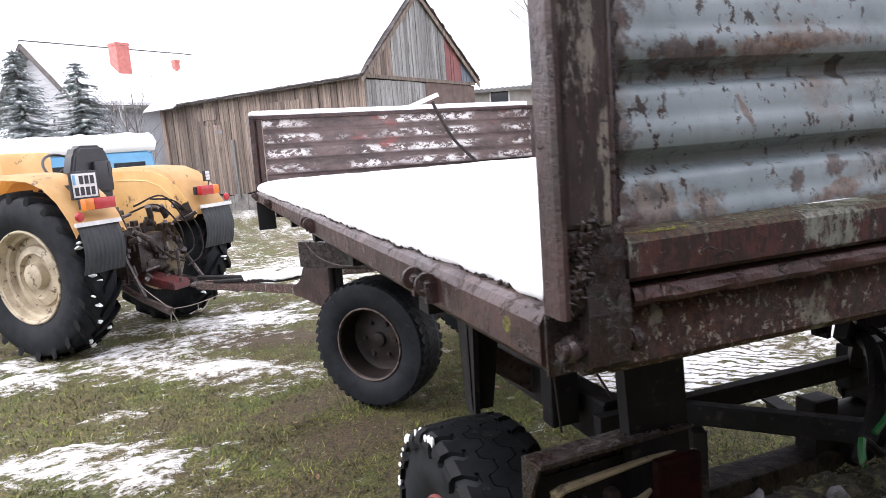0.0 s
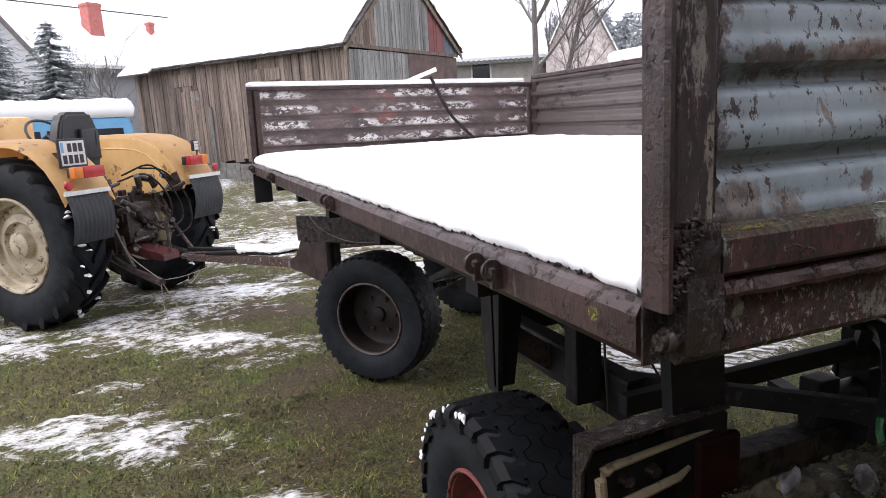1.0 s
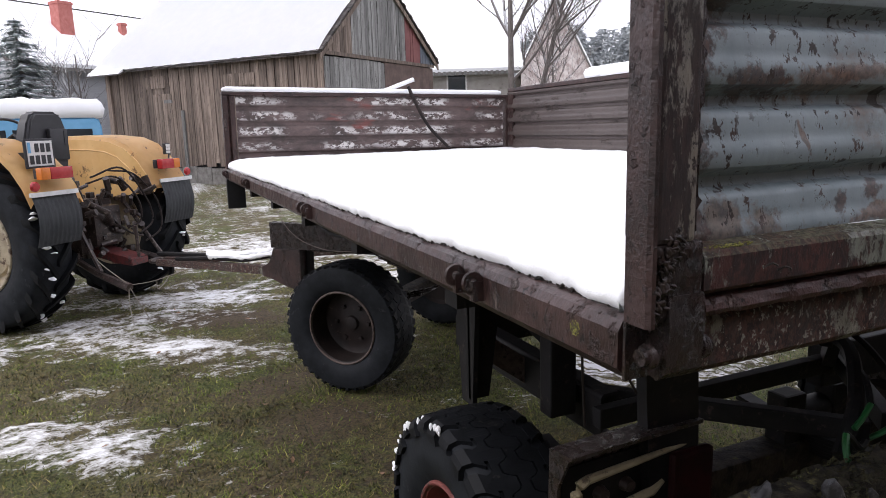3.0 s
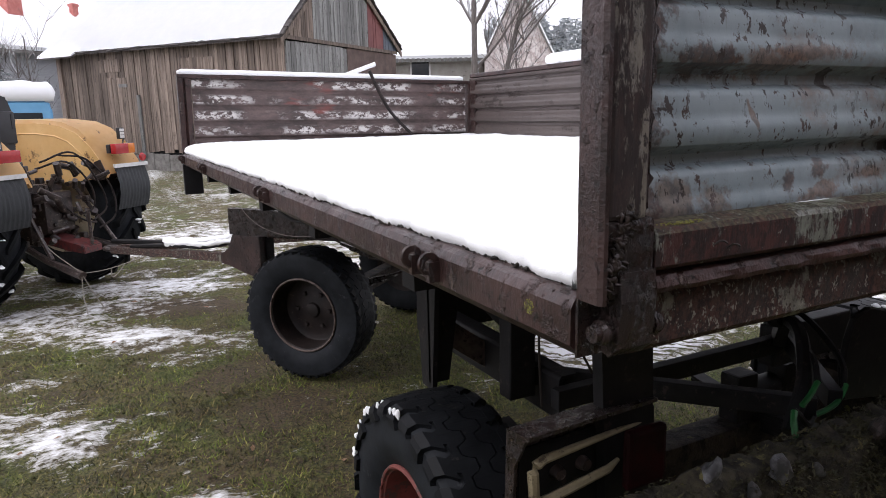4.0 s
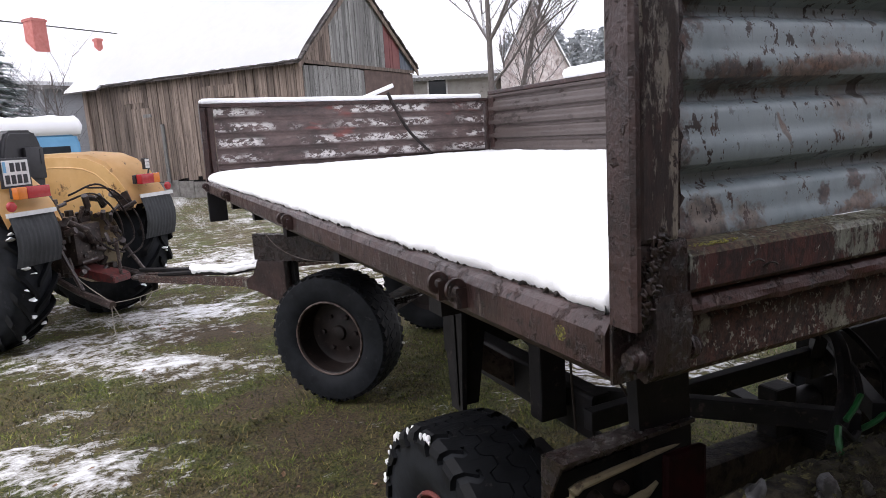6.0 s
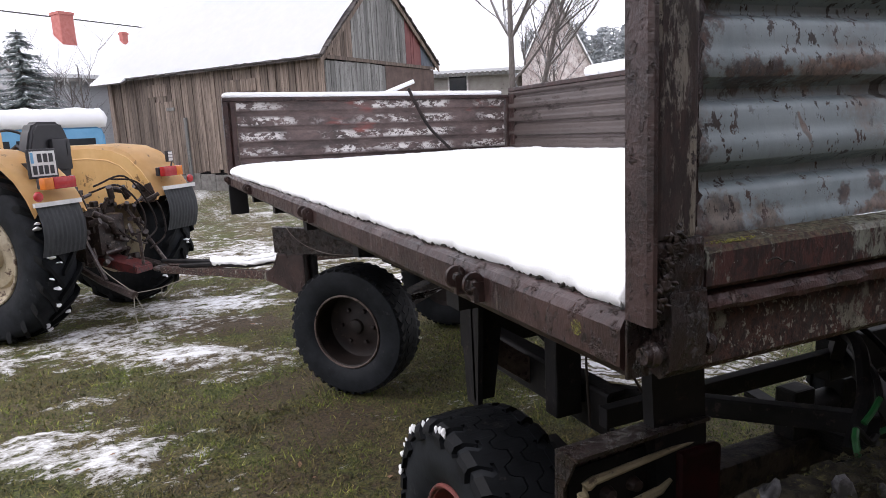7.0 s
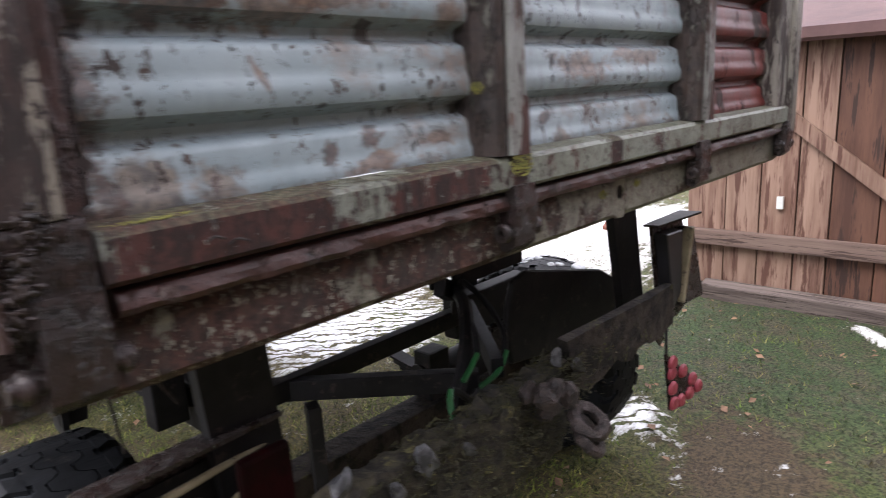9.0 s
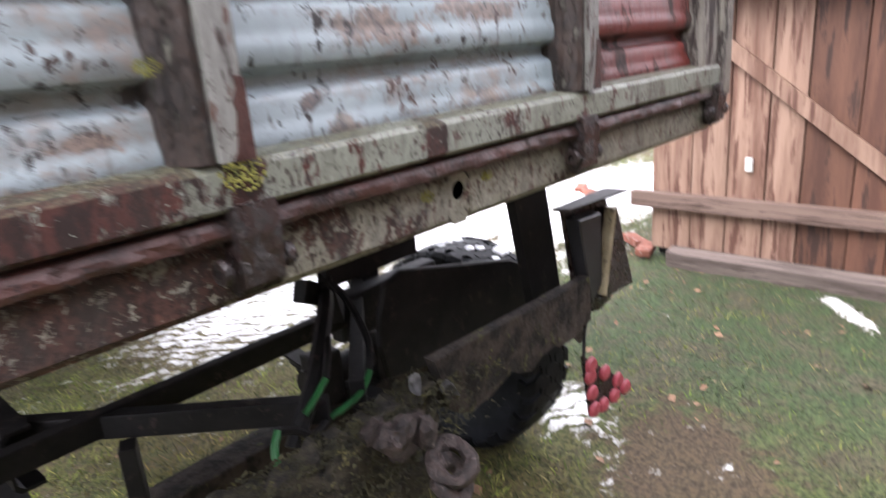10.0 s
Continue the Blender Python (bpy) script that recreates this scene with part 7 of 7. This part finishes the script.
    box(bm, 2.95, BW - 0.04, -0.06, 0.045, 0.55, 3.59, 0.01)
    part("sheet_door", bm, "sheet_rust", b, "rusty brown sheet door")
    for s in (0, 1):
        tip = -0.3 if s == 0 else BW + 0.22
        z0 = EAVE + tip * rise[0] if s == 0 else EAVE - 0.22 * rise[1]
        bm = bmesh.new()
        prism(bm, [(tip, z0 - 0.16), (RX, RIDGE - 0.17), (RX, RIDGE - 0.002), (tip, z0 - 0.002)], "y", -0.16, -0.121)
        part("barge_board", bm, "plank", b)


barn()


# ---- plank shed wall beside the trailer ----
def shed():
    s = thing("shed", pose(4.45, 1.2, 0, 0, 0, 0), "red-brown plank shed wall with cross rails and a low eave", "shed")
    bm = bmesh.new()
    box(bm, 0.06, 0.12, -5.2, -0.03, 0.0, 1.74)
    box(bm, 0.12, 2.4, -0.15, -0.09, 0.0, 1.74)
    box(bm, 0.12, 2.4, -5.2, -5.14, 0.0, 1.74)
    part("frame_core", bm, "black", s)
    rng = random.Random(13)
    y = 0.0
    while y > -5.1:
        w = rng.choice((0.19, 0.22, 0.26, 0.3))
        bm = bmesh.new()
        d = rng.uniform(0, 0.012)
        box(bm, 0.0 - d, 0.03 - d, y - w + 0.004, y - 0.004, 0.03 + rng.uniform(0, 0.03), 1.72, 0.004)
        part("plank", bm, "shed_dark" if y < -0.82 else "shed_plank", s)
        y -= w
    x = 0.06
    while x < 2.3:
        w = rng.choice((0.15, 0.19, 0.2))
        bm = bmesh.new()
        box(bm, x + 0.004, x + w - 0.004, -0.085, -0.055, 0.03, 1.72, 0.004)
        part("plank", bm, "shed_plank", s)
        x += w
    bm = bmesh.new()
    box(bm, -0.075, -0.016, -5.1, 0.12, 0.345, 0.45, 0.008)
    part("rail", bm, "shed_rail", s)
    bm = bmesh.new()
    mt = pose(-0.03, -0.35, 1.42, 38, 0, 0)
    box(bm, -0.016, 0.014, -1.7, 0.12, -0.045, 0.045, 0.004, mt)
    part("brace", bm, "shed_plank", s, "diagonal brace")
    bm = bmesh.new()
    box(bm, -0.13, -0.016, -5.1, -0.16, -0.02, 0.1, 0.012, pose(0, 0, 0.0, 0, -8, 0))
    part("sill_board", bm, "sill", s, "grey-brown weathered sill board")
    bm = bmesh.new()
    box(bm, -0.04, -0.014, -0.63, -0.59, 0.62, 0.7, 0.003)
    part("paper_tag", bm, "white", s, "small white tag")
    bm = bmesh.new()
    prism(bm, [(-0.22, 1.66), (-0.2, 1.64), (2.6, 2.3), (2.6, 2.36), (-0.22, 1.72)], "y", -5.4, 0.2)
    part("roof", bm, "sheet_brown", s, "dull red-brown sheet roof")


shed()

# ---- unseen house added behind the camera to block sky light from the tailgate ----
def light_blocking_house():
    h = thing("light_blocking_house", pose(-6.5, -3.7, 0), "unseen plank house added to block light from behind the camera", "house")
    bm = bmesh.new()
    box(bm, 0, 13, -6, 0, 0, 4.0)
    part("wall", bm, "plank", h)
    bm = bmesh.new()
    prism(bm, [(0.4, 3.85), (-3.0, 6.0), (-6.4, 3.85), (-6.4, 4.05), (-3.0, 6.2), (0.4, 4.05)], "x", -0.4, 13.4)
    part("roof", bm, "stone", h)


light_blocking_house()


# ---- blue van with snow on its roof ----
def van():
    v = thing("van", pose(-2.6, 13.9, 0.0, 0, 0, 12), "light blue van under a thick cap of snow", "van")
    bm = bmesh.new()
    prism(bm, [(-1.3, 0.35), (-1.28, 1.3), (-1.05, 1.85), (-0.9, 1.92), (1.25, 1.92), (1.32, 1.8), (1.34, 0.35)], "y", -0.8, 0.8)
    bmesh.ops.bevel(bm, geom=bm.edges[:], offset=0.05, segments=3, affect="EDGES")
    body = part("body", bm, "blue", v, "", True)
    for x0, x1 in ((-0.8, -0.2), (-0.1, 0.5), (0.6, 1.15)):
        bm = bmesh.new()
        box(bm, x0, x1, -0.815, -0.798, 1.38, 1.7, 0.005)
        part("side_window", bm, "glass", body)
    bm = bmesh.new()
    box(bm, -1.32, 1.36, -0.82, -0.8, 0.5, 0.58, 0.005)
    part("trim_strip", bm, "plastic", body)
    for x in (-0.85, 0.85):
        for sgn in (-1, 1):
            wheel("wheel", v, pose(x, sgn * 0.72, 0.3, 0, 0, 90 if sgn < 0 else -90), 0.3, 0.17, 0.18, "rim", 20, "rib")
    ob = snow_slab("roof_snow", -1.15, 1.35, -0.8, 0.8, 1.90, 2.24, "cap of snow", 0.06, 0.05, 7.0)
    ob.parent = v
    del ob["category"]


van()


# ---- houses further off ----
def far_house(name, m, length, depth, eave, ridge, wall, label, windows, chimneys=(), over=0.4):
    """Gabled house; its front faces -y, its ridge runs along x; snow on the roof."""
    h = thing(name, m, label, "house")
    bm = bmesh.new()
    box(bm, 0, length, 0, depth, 0, eave)
    prism(bm, [(0.0, eave), (depth, eave), (depth / 2, ridge - 0.2)], "x", 0, length)
    wallob = part("wall", bm, wall, h)
    sl = (ridge - eave) / (depth / 2)
    bm = bmesh.new()
    prism(bm, [(-over, eave - over * sl), (depth / 2, ridge - 0.05), (depth + over, eave - over * sl), (depth + over, eave - over * sl + 0.12), (depth / 2, ridge + 0.07), (-over, eave - over * sl + 0.12)], "x", -over, length + over)
    roof = part("roof", bm, "stone", h)
    bm = bmesh.new()
    prism(bm, [(-over - 0.02, eave - over * sl + 0.121), (depth / 2, ridge + 0.071), (depth + over, eave - over * sl + 0.121), (depth + over, eave - over * sl + 0.3), (depth / 2, ridge + 0.25), (-over - 0.04, eave - over * sl + 0.26)], "x", -over - 0.03, length + over + 0.03)
    part("roof_snow", bm, "snow", roof, "snow on the roof")
    for x, z, w, hh in windows:
        bm = bmesh.new()
        for a, b, c, d in ((x - 0.07, x + w + 0.07, z - 0.07, z), (x - 0.07, x + w + 0.07, z + hh, z + hh + 0.07), (x - 0.07, x, z, z + hh), (x + w, x + w + 0.07, z, z + hh)):
            box(bm, a, b, -0.05, 0.0, c, d)
        win = part("window", bm, "white", h)
        bm = bmesh.new()
        box(bm, x, x + w, -0.02, -0.002, z, z + hh)
        part("pane", bm, "glass", win)
    for x, y, z0, z1, w in chimneys:
        bm = bmesh.new()
        box(bm, x - w / 2, x + w / 2, y - w / 2, y + w / 2, z0, z1, 0.02)
        box(bm, x - w / 2 - 0.03, x + w / 2 + 0.03, y - w / 2 - 0.03, y + w / 2 + 0.03, z1 - 0.12, z1 - 0.03)
        part("chimney", bm, "brick", roof, "red brick chimney")
    return h


house = far_house("house", pose(-4.15, 27.73, 0, 0, 0, 36), 9.0, 6.2, 4.3, 6.67, "siding", "grey clad house with a snowy gable roof and red chimneys", ((5.2, 1.5, 1.1, 1.3),), ((2.72, 1.60, 5.0, 6.85, 0.58), (5.48, 1.80, 5.0, 6.38, 0.25)))
# ridge tiles and verge boards bare of snow, and the cladding of the gable end
bm = bmesh.new()
tube(bm, [(-0.45, 3.1, 6.91), (9.4, 3.1, 6.91)], 0.045, 6)
part("ridge_tiles", bm, "tile", house, "dark ridge tiles")
for side in (-1, 1):
    bm = bmesh.new()
    bar(bm, (-0.45, 3.1, 6.72), (-0.45, 3.1 + side * 3.55, 4.02), 0.04, 0.2)
    part("verge_board", bm, "tile", house)
for k in range(14):
    z = 3.4 + 0.22 * k
    half = min(3.1, (6.45 - z) / 0.764)
    bm = bmesh.new()
    box(bm, -0.03, -0.004, 3.1 - half, 3.1 + half, z, z + 0.205)
    part("cladding_board", bm, "siding", house)
low = far_house("low_building", pose(9.6, 27.5, 0, 0, 0, -26), 5.4, 8.0, 4.05, 7.2, "plaster", "low grey rendered building with a snowy tiled roof", ((2.6, 3.0, 0.75, 0.75),))
bm = bmesh.new()
for k in range(26):
    box(bm, -0.3 + k * 0.225, -0.3 + k * 0.225 + 0.12, -0.5, -0.42, 3.72, 3.88)
part("eave_tiles", bm, "plank_grey", low, "row of tile ends")
far_house("gable_house", pose(26.3, 35.7, 0, 0, 0, 58), 9.0, 4.4, 5.1, 9.6, "pinkwall", "tall narrow house with a pale pink gable", ())


# ---- trees ----
def bare_tree(name, base, height, lean, seed, r0, label, first=0.42, limbs=8, limb_r=0.07, levels=4):
    """A trunk with heavy limbs that part low and rise, each with side branches and fine twigs."""
    t = thing(name, pose(*base), label, "tree")
    rng = random.Random(seed)
    trunk, twigs = bmesh.new(), bmesh.new()

    def grow(p, d, length, r, depth):
        n = 6 if depth < 2 else 4
        pts, rad = [p.copy()], [r]
        for k in range(n):
            d = (d + Vector((rng.uniform(-1, 1), rng.uniform(-1, 1), rng.uniform(-0.5, 0.9))) * (0.018 if depth == 0 else 0.15)).normalized()
            p = p + d * length / n
            pts.append(p.copy())
            rad.append(r * (1 - (0.62 if depth == 0 else 0.8) * (k + 1) / n))
        tube(trunk if depth == 0 else twigs, pts, rad, 8 if depth < 2 else (5 if depth < 3 else 3), True)
        if depth >= levels:
            return
        kids = (limbs, 6, 5, 4)[depth]
        for i in range(kids):
            f = first + (1 - first) * (i + rng.random() * 0.7) / kids if depth == 0 else 0.15 + 0.85 * (i + rng.random()) / kids
            j = min(n, max(1, int(f * n)))
            a = rng.uniform(0, 6.283)
            out = Vector((math.cos(a), math.sin(a), 0))
            nd = (d * 0.75 + out * rng.uniform(0.55, 1.05) + Vector((0, 0, 0.3))).normalized()
            top = (limb_r, 0.03, 0.017, 0.011)[depth]
            grow(pts[j], nd, length * rng.uniform(0.42, 0.68), max(min(rad[j] * 0.62, top), 0.0075), depth + 1)
    grow(Vector((0, 0, 0)), Vector(lean).normalized(), height, r0, 0)
    part("trunk", trunk, "bark_snowy", t, smooth=True)
    part("crown", twigs, "bark_snowy", t, "leafless crown")


bare_tree("bare_tree", (12.5, 21.9, 0), 9.5, (0.0, 0, 1), 5, 0.15, "leafless garden tree with spreading branches", 0.44, 12, 0.06)
bare_tree("bare_tree", (13.1, 21.9, 0), 7.6, (0.24, 0, 1), 9, 0.13, "leafless tree leaning over the yard", 0.5, 9, 0.05)
bare_tree("bare_tree", (13.6, 21.7, 0), 4.6, (0.1, 0, 1), 23, 0.06, "small leafless fruit tree behind the trailer", 0.3, 6, 0.03, 3)
bare_tree("bare_tree", (14.6, 22.4, 0), 4.2, (0.05, 0, 1), 27, 0.06, "small leafless fruit tree behind the trailer", 0.3, 6, 0.03, 3)
bare_tree("bare_tree", (-3.0, 22.6, 0), 3.2, (0.1, 0, 1), 31, 0.035, "snowy leafless shrub beside the house", 0.15, 9, 0.02, 3)
bare_tree("bare_tree", (-2.6, 22.9, 0), 3.0, (-0.08, 0, 1), 37, 0.035, "snowy leafless shrub beside the house", 0.15, 9, 0.02, 3)
bare_tree("bare_tree", (-2.3, 21.5, 0), 3.4, (0.02, 0, 1), 14, 0.04, "thin leafless sapling beside the house", 0.3, 4, 0.012, 2)
bare_tree("bare_tree", (-1.9, 21.9, 0), 3.9, (-0.03, 0, 1), 17, 0.04, "thin leafless sapling beside the house", 0.3, 4, 0.012, 2)


def spruce(base, height, spread, seed):
    t = thing("spruce", pose(*base), "spruce dusted with snow, needles paled for haze", "tree")
    rng = random.Random(seed)
    bm = bmesh.new()
    tube(bm, [(0, 0, 0), (0.02, 0, height * 0.6), (0, 0, height)], [0.12, 0.07, 0.015], 8)
    part("trunk", bm, "bark", t)
    crown, caps = bmesh.new(), bmesh.new()
    z = 0.3
    while z < height - 0.05:
        reach = spread * (1 - z / height) ** 0.75 * rng.uniform(0.8, 1.12) + 0.1
        for k in range(int(9 + 10 * (1 - z / height))):
            a = rng.uniform(0, 6.283)
            L = reach * rng.uniform(0.7, 1.1)
            n = max(4, int(L / 0.07))
            out = Vector((math.cos(a), math.sin(a), 0))
            side = Vector((-math.sin(a), math.cos(a), 0))
            for i in range(n):
                f = (i + rng.random()) / n
                c = out * (L * f) + Vector((0, 0, z - 0.38 * L * f + 0.2 * L * f * f))
                for q in (-1, 1, 0):
                    d = (side * q * 0.7 + out * 0.8 + Vector((0, 0, rng.uniform(-0.7, -0.05)))).normalized()
                    tip = c + d * rng.uniform(0.12, 0.26) * (1.1 - 0.5 * f)
                    w = d.cross(Vector((0, 0, 1))).normalized() * rng.uniform(0.018, 0.04)
                    crown.faces.new([crown.verts.new(v) for v in (c - w, c + w, tip)])
                    if rng.random() < 0.45:
                        up = Vector((0, 0, 0.02))
                        caps.faces.new([caps.verts.new(v) for v in (c - w * 0.8 + up, c + w * 0.8 + up, (c + tip) / 2 + up)])
        z += 0.075 + 0.03 * rng.random()
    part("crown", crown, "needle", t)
    tagged(part("snow_dusting", caps, "snow", t, "snow on the boughs"), kind="stuff")


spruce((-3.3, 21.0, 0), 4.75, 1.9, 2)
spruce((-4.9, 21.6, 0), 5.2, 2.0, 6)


def woods():
    rng = random.Random(31)
    bm = bmesh.new()
    for k in range(200):
        x, y = 30 + k * 0.29 + rng.uniform(-1, 1), 72 - k * 0.21 + rng.uniform(-5, 5)
        h = rng.uniform(9.4, 11.8)
        tube(bm, [(x, y, 0), (x, y, h * 0.9)], [0.18, 0.06], 5)
        for _ in range(800):
            f = rng.random()
            a, r = rng.uniform(0, 6.283), (1.9 * (1 - f) ** 0.7 + 0.35) * rng.uniform(0.3, 1.0)
            c = Vector((x + r * math.cos(a), y + r * math.sin(a), h * (0.3 + 0.7 * f)))
            v = [bm.verts.new(c + Vector((rng.uniform(-0.34, 0.34), rng.uniform(-0.34, 0.34), rng.uniform(-0.24, 0.24)))) for _ in range(3)]
            bm.faces.new(v)
    tagged(part("far_woods", bm, "pine", None), "grey-green pine wood on the skyline, paled for haze", "woods", kind="stuff")


woods()


# ---- small litter ----
def litter():
    rng = random.Random(41)
    bm = bmesh.new()
    for k in range(120):
        a, d = rng.uniform(-0.8, 1.4), rng.uniform(1.6, 6.5)
        x, y = -0.4 + d * math.sin(a), -0.7 + d * math.cos(a)
        s = rng.uniform(0.012, 0.03)
        c = pose(x, y, 0.012 + float(ground_z(np.array([x]), np.array([y]), snow_at(np.array([x]), np.array([y])))[0]), rng.uniform(-25, 25), rng.uniform(-25, 25), rng.uniform(0, 360))
        v = [bm.verts.new(c @ Vector(p)) for p in ((-s, 0, 0), (0, -s * 0.6, 0.004), (s, 0, 0.002), (0, s * 0.6, 0.005))]
        bm.faces.new(v)
    for k in range(45):
        x, y, s = rng.uniform(2.3, 4.5), rng.uniform(-0.5, 1.4), 0.01 + 0.022 * rng.random() ** 2
        c = pose(x, y, 0.014 + float(ground_z(np.array([x]), np.array([y]), snow_at(np.array([x]), np.array([y])))[0]), rng.uniform(-25, 25), rng.uniform(-25, 25), rng.uniform(0, 360))
        bm.faces.new([bm.verts.new(c @ Vector(p)) for p in ((-s, 0, 0), (0, -s * 0.7, 0.004), (s, 0, 0.002), (0, s * 0.7, 0.006))])
    tagged(part("dead_leaves", bm, "leaf", None), "scattered orange-brown dead leaves on the grass", "leaves", kind="stuff")
    for x, y, rz in ((5.9, 2.6, 20), (5.75, 2.4, 70), (4.45, 1.24, 10), (4.6, 1.4, 60)):
        bm = bmesh.new()
        box(bm, -0.09, 0.09, -0.05, 0.05, 0.0, 0.05, 0.008, pose(x, y, 0.005, 4, -5, rz))
        tagged(part("loose_brick", bm, "old_brick", None), "broken red brick lying in the snow", "brick", "loose bricks")


litter()
